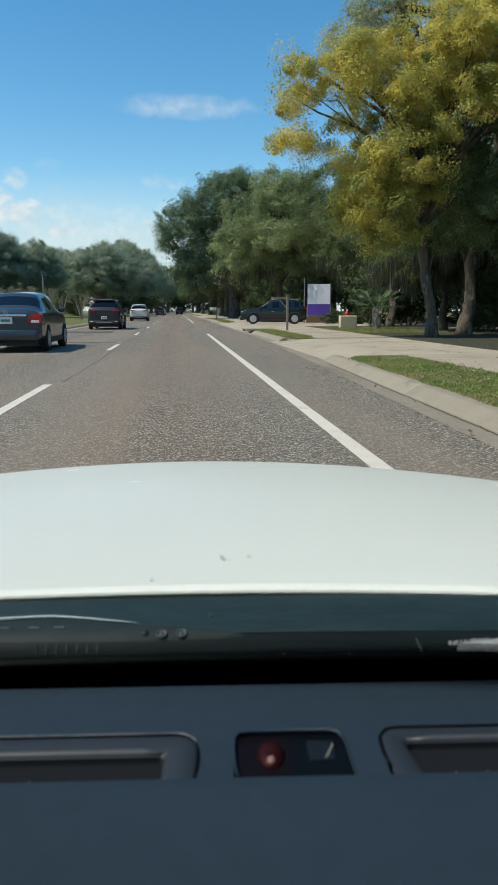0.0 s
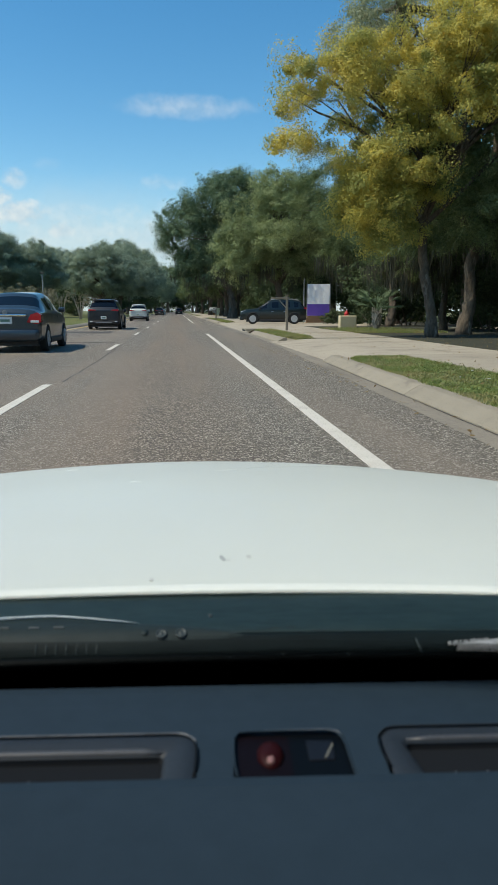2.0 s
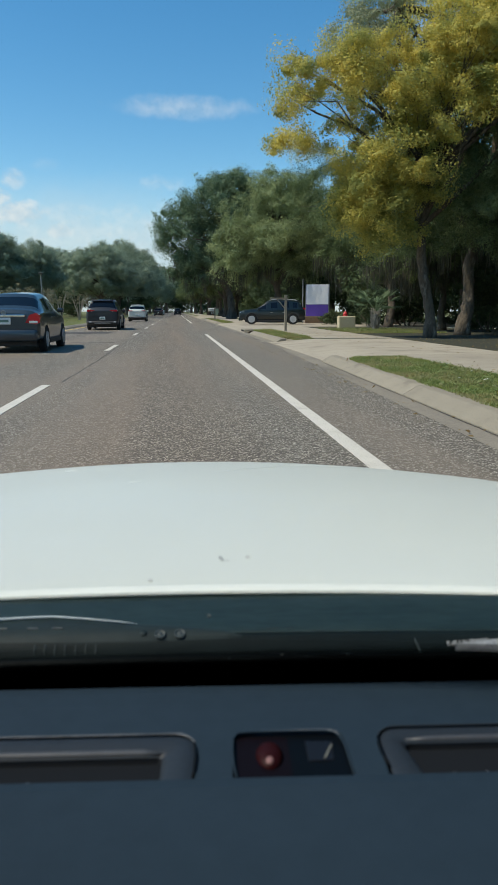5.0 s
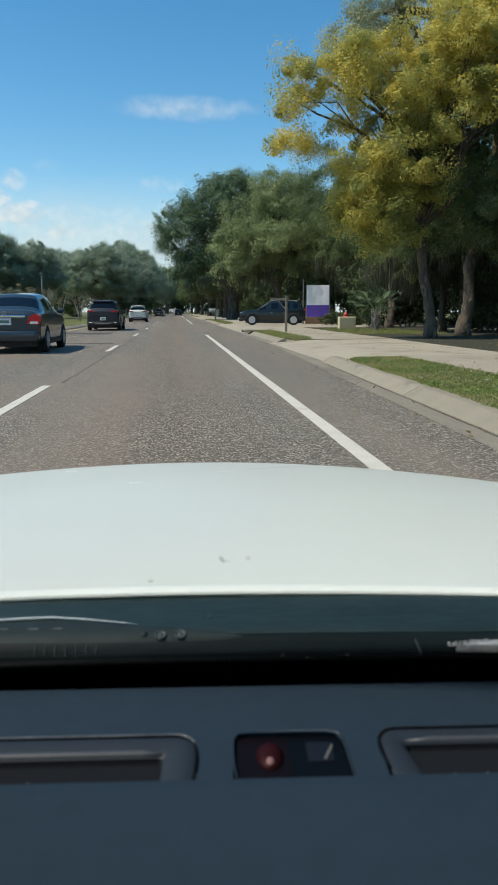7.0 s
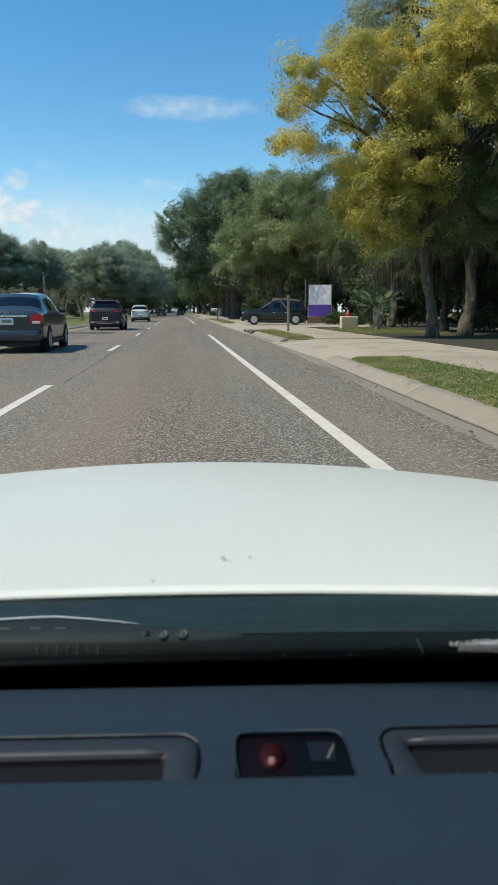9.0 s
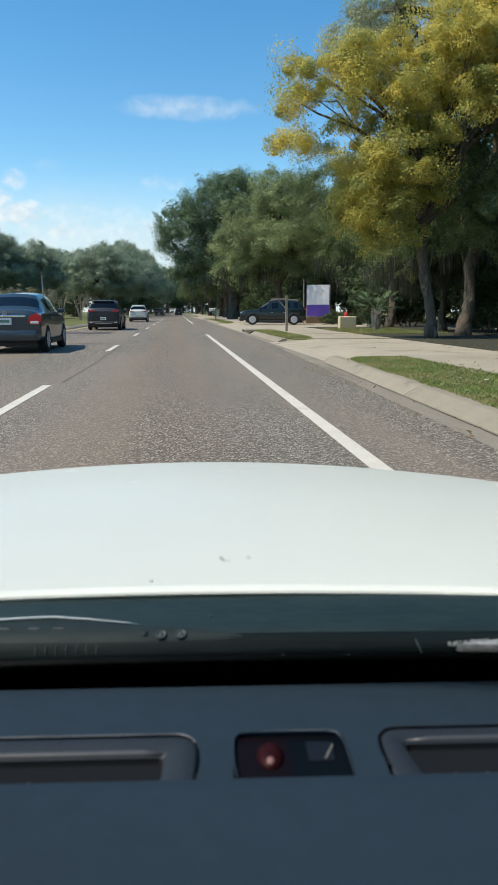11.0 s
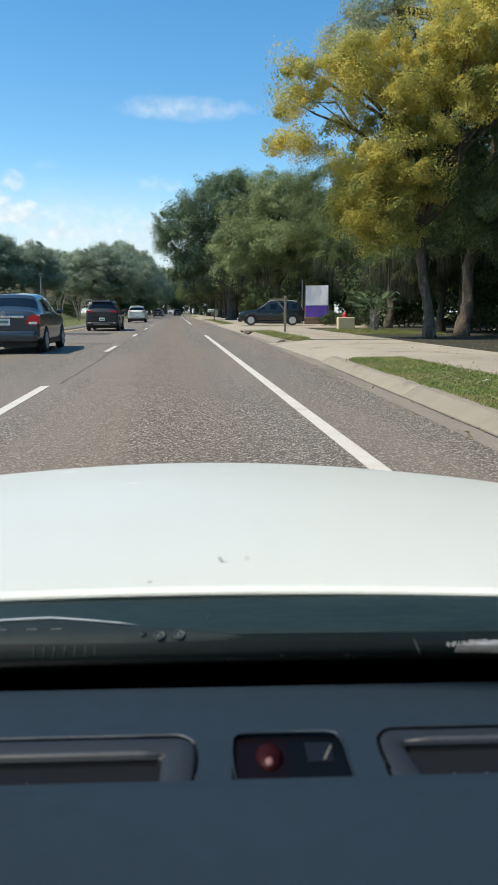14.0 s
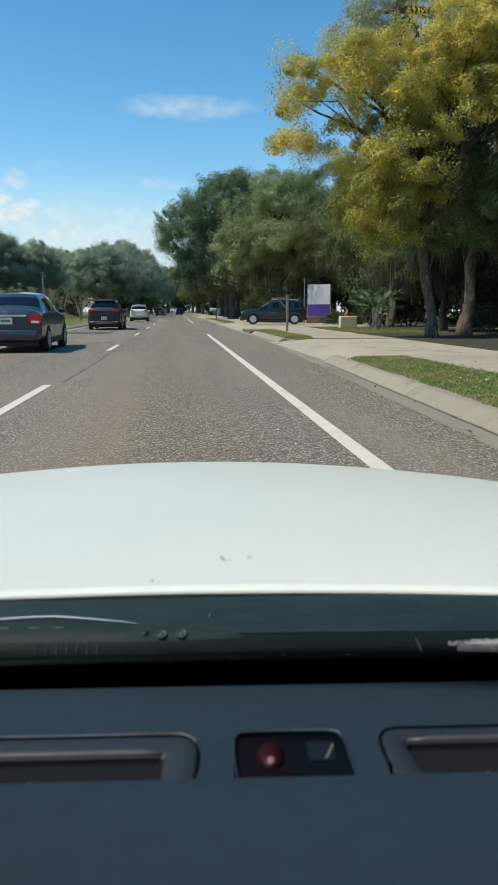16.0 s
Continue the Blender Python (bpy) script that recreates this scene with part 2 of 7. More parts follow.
PINE_BARK = surface("pine_bark", (0.25, 0.16, 0.11), (0.13, 0.085, 0.065), 3, 20, 0.9, 0.8, stretch=(1, 1, 0.35), dist=0.03)
PINE_NEEDLE = leafage("pine_needles", (0.12, 0.19, 0.05), (0.19, 0.26, 0.08), (0.15, 0.22, 0.07))
WIRE = plain("fence_wire", (0.35, 0.36, 0.36), 0.4, 0.8)
BLACK_PAINT = surface("black_green_car_paint", (0.006, 0.012, 0.012), (0.005, 0.010, 0.010), 2, 200, 0.3, 0.0, metallic=0.1, coat=0.5)
DARK_GLASS = plain("tinted_glass", (0.004, 0.007, 0.012), 0.08, shine=0.34)
RUBBER = surface("tyre_rubber", (0.02, 0.02, 0.02), (0.03, 0.03, 0.029), 8, 60, 0.85, 0.2)
ALLOY = plain("alloy", (0.50, 0.51, 0.52), 0.4, 0.3)
CHROME = plain("chrome", (0.75, 0.76, 0.77), 0.15, 1.0)
LAMP_RED = plain("red_lamp", (0.46, 0.008, 0.018), 0.2, 0, 0.4)
LAMP_LIT = plain("lit_brake_lamp", (1.0, 0.30, 0.34), 0.3, emit=1.6)
LAMP_CLEAR = plain("clear_lamp", (0.75, 0.76, 0.78), 0.15, 0.2, 1.0)
PLATE = plain("plate_white", (0.75, 0.77, 0.76), 0.5)
PLATE_INK = plain("plate_ink", (0.12, 0.22, 0.17), 0.6)
TRIM_PLASTIC = surface("black_trim", (0.018, 0.018, 0.02), (0.028, 0.028, 0.03), 5, 90, 0.6, 0.15)
DASH_PLASTIC = surface("slate_dashboard_plastic", (0.0166, 0.0317, 0.0470), (0.0134, 0.0268, 0.0402), 3, 40, 0.75, 0.0, shine=0.15)
VENT_SILL = surface("satin_vent_sill", (0.0190, 0.0255, 0.0330), (0.0150, 0.0215, 0.0285), 20, 160, 0.55, 0.0, shine=0.3)
VENT_LIP = surface("pale_highlight_lip", (0.066, 0.071, 0.078), (0.044, 0.048, 0.054), 25, 160, 0.45, 0.0)
# dark tones that put the shade of recesses and openings into the colour
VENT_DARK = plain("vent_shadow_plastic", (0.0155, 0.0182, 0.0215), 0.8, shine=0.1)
SLOT_FLOOR = plain("slot_shade_plastic", (0.0105, 0.0128, 0.0158), 0.9, shine=0.05)
SENSOR_RED = plain("dark_red_lens", (0.020, 0.0026, 0.0030), 0.5, shine=0.1)
SENSOR_BLACK = plain("glossy_black_sensor", (0.0016, 0.0028, 0.0042), 0.5, shine=0.1)
SENSOR_MAROON = plain("maroon_black_window", (0.0042, 0.0021, 0.0032), 0.5, shine=0.1)
LENS_HIGHLIGHT = plain("pale_pink_highlight", (0.20, 0.105, 0.10), 0.5, shine=0.3)
SENSOR_GREY = plain("grey_sensor_lens", (0.008, 0.008, 0.009), 0.3, shine=0.25)
COWL = surface("teal_black_cowl", (0.0175, 0.0325, 0.0312), (0.0068, 0.0162, 0.0158), 5, 40, 0.45, 0.0, stretch=(1, 4, 4), shine=0.3)
# two darker cowl tones that put its fade into shade into the colour
GRILLE_SHADED = surface("shaded_grille_plastic", (0.0022, 0.0040, 0.0041), (0.0012, 0.0022, 0.0023), 9, 30, 0.6, 0.0, stretch=(1, 4, 4), shine=0.08)
COWL_SHADED = surface("shaded_cowl_plastic", (0.0062, 0.0118, 0.0122), (0.0030, 0.0062, 0.0066), 9, 30, 0.55, 0.0, stretch=(1, 4, 4), shine=0.12)
COWL_COVER = surface("grey_green_cover", (0.0165, 0.0265, 0.0265), (0.0095, 0.0165, 0.0168), 9, 40, 0.6, 0.0, shine=0.2)
MARK_GREY = plain("dull_mark_plastic", (0.024, 0.034, 0.035), 0.6, shine=0.2)
BOLT_GREY = plain("dull_bolt", (0.030, 0.040, 0.041), 0.5, shine=0.3)
TIP_GREY = surface("scratched_metal", (0.46, 0.47, 0.47), (0.16, 0.17, 0.17), 60, 300, 0.5, 0.2)
VENT_RIM = surface("pale_highlight_rim", (0.120, 0.130, 0.140), (0.045, 0.052, 0.060), 60, 300, 0.4, 0.0)
GLINT = plain("pale_glint", (0.15, 0.15, 0.12), 0.4)
DROP_TICK = plain("dried_water_and_ticks", (0.075, 0.085, 0.085), 0.7)
SEAM_TAR = surface("old_seam_tar", (0.066, 0.057, 0.048), (0.098, 0.086, 0.071), 3, 40, 0.8, 0.3)
PATCH_TAR = surface("repair_asphalt", (0.075, 0.066, 0.060), (0.050, 0.045, 0.042), 1.5, 70, 0.85, 0.4)
HEADLINER = plain("grey_headliner", (0.10, 0.10, 0.10), 0.9, shine=0.1)
WIPER_GREY = plain("grey_wiper", (0.36, 0.41, 0.42), 0.35)
GUTTER_STAIN = surface("stained_gutter_concrete", (0.275, 0.240, 0.190), (0.19, 0.165, 0.130), 1.2, 40, 0.85, 0.3, stretch=(1, 0.3, 1), stain=(0.11, 0.10, 0.085))
DIRT = plain("grey_dirt", (0.36, 0.375, 0.36), 0.9)
FAINT_DIRT = plain("faint_grey_dirt", (0.47, 0.48, 0.45), 0.9)
WELL = plain("matte_black", (0.001, 0.001, 0.0011), 0.9, shine=0.0)
GLASS = windscreen_material()
SIGN_WHITE = plain("sign_white", (0.78, 0.79, 0.82), 0.45)
SIGN_PURPLE = plain("sign_purple", (0.10, 0.05, 0.34), 0.45)
STEEL = surface("galvanised_steel", (0.30, 0.31, 0.31), (0.22, 0.22, 0.22), 3, 50, 0.5, 0.1, metallic=0.6)
DARK_STEEL = surface("dark_post_paint", (0.06, 0.055, 0.05), (0.09, 0.08, 0.07), 3, 50, 0.7, 0.2)
BRICK = surface("tan_brick", (0.34, 0.22, 0.13), (0.26, 0.16, 0.10), 2, 40, 0.85, 0.3, random_piece=0.3)
MORTAR = surface("mortar", (0.40, 0.37, 0.32), (0.33, 0.30, 0.26), 4, 60, 0.9, 0.2)
HYDRANT_RED = surface("hydrant_red_paint", (0.62, 0.03, 0.03), (0.50, 0.03, 0.03), 4, 40, 0.45, 0.1)
BUFF = surface("buff_block_paint", (0.62, 0.53, 0.34), (0.54, 0.46, 0.30), 2, 30, 0.8, 0.2, stain=(0.6, 0.42, 0.14))
BOX_GREEN = surface("pale_green_cabinet_paint", (0.36, 0.44, 0.36), (0.31, 0.38, 0.31), 1.5, 30, 0.55, 0.1)
STUCCO = surface("pale_stucco", (0.62, 0.60, 0.55), (0.52, 0.50, 0.46), 1, 30, 0.9, 0.2)
ROOFING = surface("grey_shingle", (0.20, 0.19, 0.18), (0.13, 0.125, 0.12), 2, 30, 0.9, 0.4)


# ---- helpers for meshes ----
def part(name, bm, material, parent=None, label="", smooth=False):
    me = bpy.data.meshes.new(name)
    bm.normal_update()
    bm.to_mesh(me)
    bm.free()
    me.materials.append(material)
    if smooth:
        me.shade_smooth()
    ob = new(name, me)
    ob.parent = parent
    if label:
        tagged(ob, label)
    return ob


def root(name, m, label, category, group="", kind=""):
    ob = new(name)
    ob.matrix_basis = m
    return tagged(ob, label, category, group, kind)


def box(bm, x0, x1, y0, y1, z0, z1, bevel=0.0, segments=2):
    made = bmesh.ops.create_cube(bm, size=1.0, matrix=Matrix.LocRotScale(((x0 + x1) / 2, (y0 + y1) / 2, (z0 + z1) / 2), None, (x1 - x0, y1 - y0, z1 - z0)))
    if bevel:
        edges = list({e for v in made["verts"] for e in v.link_edges})
        bmesh.ops.bevel(bm, geom=edges, offset=bevel, segments=segments, profile=0.5, affect="EDGES")
    return bm


def boxed(x0, x1, y0, y1, z0, z1, bevel=0.0, segments=2):
    return box(bmesh.new(), x0, x1, y0, y1, z0, z1, bevel, segments)


def tube(bm, points, radii, sides=7):
    rings = []
    for i, p in enumerate(points):
        p = Vector(p)
        ahead = (Vector(points[min(i + 1, len(points) - 1)]) - Vector(points[max(i - 1, 0)])).normalized()
        side = ahead.cross(Vector((0.3, 0.9, 0.2))).normalized()
        over = ahead.cross(side)
        rings.append([bm.verts.new(p + (side * math.cos(k * math.tau / sides) + over * math.sin(k * math.tau / sides)) * radii[i]) for k in range(sides)])
    for a, b in zip(rings, rings[1:]):
        for k in range(sides):
            bm.faces.new((a[k], a[(k + 1) % sides], b[(k + 1) % sides], b[k]))
    bm.faces.new(rings[0][::-1])
    bm.faces.new(rings[-1])
    return bm


def lathe(bm, profile, sides=20, m=Matrix()):
    rings = [[bm.verts.new(m @ Vector((r * math.cos(k * math.tau / sides), r * math.sin(k * math.tau / sides), z))) for k in range(sides)] for r, z in profile]
    for a, b in zip(rings, rings[1:]):
        for k in range(sides):
            bm.faces.new((a[k], a[(k + 1) % sides], b[(k + 1) % sides], b[k]))
    bm.faces.new(rings[0][::-1])
    bm.faces.new(rings[-1])
    return bm


def outline_solid(bm, outline, z0, z1, m=Matrix(), bevel=0.0):
    """A plate with that outline (x, y), from z0 to z1."""
    low = [bm.verts.new(m @ Vector((x, y, z0))) for x, y in outline]
    high = [bm.verts.new(m @ Vector((x, y, z1))) for x, y in outline]
    bm.faces.new(low[::-1])
    top = bm.faces.new(high)
    for i in range(len(outline)):
        j = (i + 1) % len(outline)
        bm.faces.new((low[i], low[j], high[j], high[i]))
    if bevel:
        bmesh.ops.bevel(bm, geom=list(top.edges), offset=bevel, segments=2, profile=0.5, affect="EDGES")
    return bm


def rounded(x0, x1, y0, y1, r, steps=5):
    pts = []
    for cx, cy, start in ((x1 - r, y1 - r, 0), (x0 + r, y1 - r, 90), (x0 + r, y0 + r, 180), (x1 - r, y0 + r, 270)):
        for k in range(steps + 1):
            a = radians(start + 90 * k / steps)
            pts.append((cx + r * math.cos(a), cy + r * math.sin(a)))
    return pts


def quads_mesh(name, verts, faces_per, material):
    """A mesh of loose faces, each of faces_per vertices in order."""
    me = bpy.data.meshes.new(name)
    n = len(verts)
    count = n // faces_per
    me.vertices.add(n)
    me.vertices.foreach_set("co", np.ascontiguousarray(verts, dtype=np.float32).ravel())
    me.loops.add(n)
    me.loops.foreach_set("vertex_index", np.arange(n, dtype=np.int32))
    me.polygons.add(count)
    me.polygons.foreach_set("loop_start", np.arange(0, n, faces_per, dtype=np.int32))
    me.update(calc_edges=True)
    me.validate()
    me.materials.append(material)
    return me


# ---- ground, road, verges ----
KERB, INNER, OUTER = 2.72, 4.70, 7.45      # kerb face, walk's near and far edge, metres right of the camera


def kerb_x(y):
    """The kerb's face: the road widens a little towards the drives."""
    return KERB + 0.035 * min(max(y - 6.0, -8.0), 18.0)


ground = tagged(part("ground", (lambda bm: [bm.faces.new([bm.verts.new(v) for v in q]) for q in (
    ((-900, -400, 0.1), (-7.0, -400, 0.1), (-7.0, 1500, 0.1), (-900, 1500, 0.1)),
    ((-7.0, -400, 0.1), (-6.55, -400, -0.1), (-6.55, 1500, -0.1), (-7.0, 1500, 0.1)),
    ((-6.55, -400, -0.1), (4.6, -400, -0.1), (4.6, 1500, -0.1), (-6.55, 1500, -0.1)),
    ((4.6, -400, -0.1), (5.2, -400, 0.11), (5.2, 1500, 0.11), (4.6, 1500, -0.1)),
    ((5.2, -400, 0.11), (900, -400, 0.11), (900, 1500, 0.11), (5.2, 1500, 0.11)))] and bm)(bmesh.new()), SOIL),
    "lawn and bare soil beside the road", "ground", kind="structure")
road = tagged(part("road", boxed(-6.50, 3.45, -260, 700, -0.12, 0.0), ASPHALT), "worn brown-grey asphalt road with two lanes", "road", kind="structure")
bm = bmesh.new()
for y0, y1 in ((-260, -2), (-2, 24), (24, 500)):
    bm.faces.new([bm.verts.new(v) for v in ((kerb_x(y0) - 0.25, y0, 0.002), (kerb_x(y0) + 0.1, y0, 0.006), (kerb_x(y1) + 0.1, y1, 0.006), (kerb_x(y1) - 0.25, y1, 0.002))])
gutter = tagged(part("gutter", bm, GUTTER_STAIN), "stained concrete gutter along the asphalt", "gutter", kind="structure")
# the floor's tree shade is in its base colour
tagged(part("woodland_floor", boxed(OUTER + 0.12, 60, 4, 42, 0.0, 0.128, 0.01), SHADED_MULCH), "leaf litter under the trees, shade put into its dark colour", "ground", kind="structure")


def paint_line(name, x, y0, y1, width, material, label):
    return tagged(part(name, boxed(x - width / 2, x + width / 2, y0, y1, -0.004, 0.005), material), label, "road marking", "road markings", "structure")


def worn_dash(y0, y1):
    return paint_line("lane_dash", -1.88, y0, y1, 0.125, ROAD_PAINT, "white lane dash on the asphalt")


for k in range(-20, 28):
    worn_dash(7.0 + 12.2 * k, 10.25 + 12.2 * k)
for y0, y1 in ((-200, -134), (-114, -47), (-24, 32.4), (62, 98), (104, 106), (109.5, 111.5), (115, 117), (122, 400)):
    paint_line("edge_line", 1.36, y0, y1, 0.135, ROAD_PAINT, "white edge line on the asphalt")
paint_line("yellow_line", -6.05, -220, 400, 0.12, YELLOW_PAINT, "yellow edge line beside the median kerb")

# driveways open the kerb between these distances
DRIVES = ((-133.0, -117.0), (-44.0, -31.0), (14.4, 23.4), (35.0, 57.0), (96.0, 137.0), (171.0, 180.0))


def kerb_mesh(name, side, length=3.0):
    prof = [(0.0, -0.1), (0.0, 0.024), (0.018, 0.042), (0.160, 0.122), (0.185, 0.134), (0.215, 0.141), (0.33, 0.144), (0.33, -0.1)]
    bm = bmesh.new()
    a = [bm.verts.new((side * x, 0.006, z)) for x, z in prof]
    b = [bm.verts.new((side * x, length - 0.006, z)) for x, z in prof]
    for i in range(len(prof)):
        j = (i + 1) % len(prof)
        bm.faces.new((a[i], a[j], b[j], b[i]))
    bm.faces.new(a[::-1])
    bm.faces.new(b)
    bmesh.ops.recalc_face_normals(bm, faces=bm.faces)
    me = bpy.data.meshes.new(name)
    bm.to_mesh(me)
    bm.free()
    me.materials.append(KERB_STONE)
    return me


kerb_right = tagged(new("kerb_right"), "weathered concrete kerb beside the verge", "kerb", kind="structure")
kerb_left = tagged(new("kerb_left"), "weathered concrete kerb round the median", "kerb", kind="structure")


def open_here(y0, y1):
    return any(y0 < b and y1 > a for a, b in DRIVES)


right_piece, left_piece = kerb_mesh("kerb_stone", 1), kerb_mesh("kerb_stone", -1)
for k in range(-66, 100):
    y = -0.6 + 3.0 * k
    if not open_here(y + 0.2, y + 2.8):
        ob = new("kerb_stone", right_piece)
        ob.location, ob.parent = (kerb_x(y), y, 0), kerb_right
        ob.rotation_euler = (0, 0, -math.atan2(kerb_x(y + 3) - kerb_x(y), 3.0))
    ob = new("kerb_stone", left_piece)
    ob.location, ob.parent = (-6.50, y, 0), kerb_left


def verge(y0, y1):
    """Grass between kerb and walk; at a drive the kerb side sweeps back to a blunt point."""
    pts = []
    ends = 1.5
    for k in range(7):
        a = k / 6 * math.pi / 2
        pts.append((kerb_x(y0) + 0.275 + 0.9 * (1 - math.sin(a)), y0 + ends * (1 - math.cos(a))))
    for k in range(1, 12):
        y = y0 + ends + (y1 - y0 - 2 * ends) * k / 12
        pts.append((kerb_x(y) + 0.275, y))
    for k in range(7):
        a = (6 - k) / 6 * math.pi / 2
        pts.append((kerb_x(y1) + 0.275 + 0.9 * (1 - math.sin(a)), y1 - ends * (1 - math.cos(a))))
    pts += [(INNER - 0.012, y1 + 0.0), (INNER - 0.012, y0 - 0.0)]
    pts = [pts[0]] + [q for p, q in zip(pts, pts[1:]) if (Vector(q) - Vector(p)).length > 1e-4]
    bm = outline_solid(bmesh.new(), pts, -0.1, 0.135)
    bmesh.ops.recalc_face_normals(bm, faces=bm.faces)
    return tagged(part("verge", bm, SOIL), "strip of mown grass between kerb and walk", "verge", kind="structure")


VERGES = ((-200, -133.2), (-116.8, -44.2), (-30.8, 14.3), (23.6, 34.8), (57.2, 95.8), (137.2, 170.8), (180.2, 330))
for y0, y1 in VERGES:
    verge(y0, y1)


def apron(y0, y1, far):
    """A drive: a ramp from the gutter, then level concrete back to far."""
    bm = bmesh.new()
    edge = kerb_x((y0 + y1) / 2)
    xs = ((edge - 0.04, 0.012), (edge + 0.12, 0.03), (4.5, 0.125), (far, 0.131))
    flare = 0.35
    near = [bm.verts.new((x, y0 - (flare if i == 0 else flare * 0.5 if i == 1 else 0), z)) for i, (x, z) in enumerate(xs)]
    away = [bm.verts.new((x, y1 + (flare if i == 0 else flare * 0.5 if i == 1 else 0), z)) for i, (x, z) in enumerate(xs)]
    for i in range(3):
        bm.faces.new((near[i], near[i + 1], away[i + 1], away[i]))
    made = bmesh.ops.extrude_face_region(bm, geom=bm.faces[:])
    for v in made["geom"]:
        if isinstance(v, bmesh.types.BMVert):
            v.co.z -= 0.16
    bmesh.ops.recalc_face_normals(bm, faces=bm.faces)
    return tagged(part("driveway", bm, CONCRETE), "pale worn concrete driveway apron", "driveway", kind="structure")


apron(14.4, 23.4, OUTER)
apron(35.0, 57.0, 26.0)
apron(96.0, 137.0, 24.0)
apron(171.0, 180.0, 20.0)
apron(-133.0, -117.0, 24.0)
apron(-44.0, -31.0, 26.0)

# returned kerbs sweep into the drives and sink
for y, way in ((14.3, 1), (23.6, -1), (34.8, 1), (57.2, -1)):
    bm = bmesh.new()
    rows = []
    for k in range(9):
        a = k / 8 * math.pi / 2
        x = kerb_x(y) + 0.9 * (1 - math.cos(a))
        yy = y - way * 1.5 * (1 - math.sin(a))
        out = Vector((math.cos(a), -way * math.sin(a) * 0.6, 0)).normalized()
        fall = 0.10 * (k / 8) ** 2
        rows.append([bm.verts.new((x + out.x * o, yy + out.y * o, z - (fall if z > 0 else 0))) for o, z in ((0.0, -0.1), (0.0, 0.03), (0.160, 0.122), (0.215, 0.141), (0.30, 0.142), (0.30, -0.1))])
    for p, q in zip(rows, rows[1:]):
        for i in range(5):
            bm.faces.new((p[i], p[i + 1], q[i + 1], q[i]))
    bmesh.ops.recalc_face_normals(bm, faces=bm.faces)
    part("kerb_return", bm, KERB_STONE, kerb_right, smooth=True)

bm = bmesh.new()
foot = [(y, random.uniform(0.004, 0.016)) for y in [-2 + 0.4 * k for k in range(41)]]
low = [bm.verts.new((kerb_x(y) - w, y, 0.010)) for y, w in foot]
high = [bm.verts.new((kerb_x(y) + 0.004, y, 0.012)) for y, w in foot]
for i in range(len(foot) - 1):
    bm.faces.new((low[i], high[i], high[i + 1], low[i + 1]))
tagged(part("kerb_joint", bm, SEAM_TAR), "dark dirty joint between kerb and gutter", "joint", kind="structure")

pavement = tagged(new("pavement"), "pale concrete slabs of the roadside walk", "pavement", kind="structure")
slab = bpy.data.meshes.new("slab")
bm = boxed(INNER, OUTER, 0.008, 1.816, -0.05, 0.139, 0.008, 1)
bm.to_mesh(slab)
bm.free()
slab.materials.append(CONCRETE)
for k in range(-108, 150):
    y = 1.824 * k
    if open_here(y + 0.9, y + 1.45):
        continue
    ob = new("slab", slab)
    ob.location, ob.parent = (0, y, 0.0), pavement
    ob.rotation_euler = (random.uniform(-0.002, 0.002), random.uniform(-0.001, 0.001), 0)

# crack and seam in the asphalt beside the lane dashes
bm = bmesh.new()
pts = [(-1.72 + 0.02 * math.sin(0.23 * k) + random.uniform(-0.015, 0.015), 10.6 + 0.55 * k, 0.002) for k in range(76)]
left = [bm.verts.new((x - random.uniform(0.006, 0.030), y, z)) for x, y, z in pts]
right = [bm.verts.new((x + random.uniform(0.006, 0.030), y, z)) for x, y, z in pts]
for i in range(len(pts) - 1):
    bm.faces.new((left[i], right[i], right[i + 1], left[i + 1]))
tagged(part("asphalt_seam", bm, SEAM_TAR), "dark sealed seam along the asphalt lane", "road seam", kind="structure")


def road_patch(x0, x1, y0, y1, ragged, material, label):
    """A dark repair in the lane, with an uneven edge, standing a little proud."""
    n = 14
    pts = [(x0 + (x1 - x0) * k / n, y0 + random.uniform(-ragged, ragged)) for k in range(n + 1)]
    pts += [(x1 - (x1 - x0) * k / n, y1 + random.uniform(-ragged, ragged)) for k in range(n + 1)]
    bm = outline_solid(bmesh.new(), pts, -0.01, 0.004)
    bmesh.ops.recalc_face_normals(bm, faces=bm.faces)
    tagged(part("road_patch", bm, material), label, "road patch", kind="structure")


road_patch(-6.0, -3.2, 33.9, 36.6, 0.25, PATCH_TAR, "dark asphalt repair across the lane")
road_patch(-3.9, -2.1, 23.95, 24.15, 0.06, PATCH_TAR, "thin dark crack sealed with tar")
road_patch(-5.9, -3.6, 47.0, 49.5, 0.3, PATCH_TAR, "dark asphalt repair across the lane")


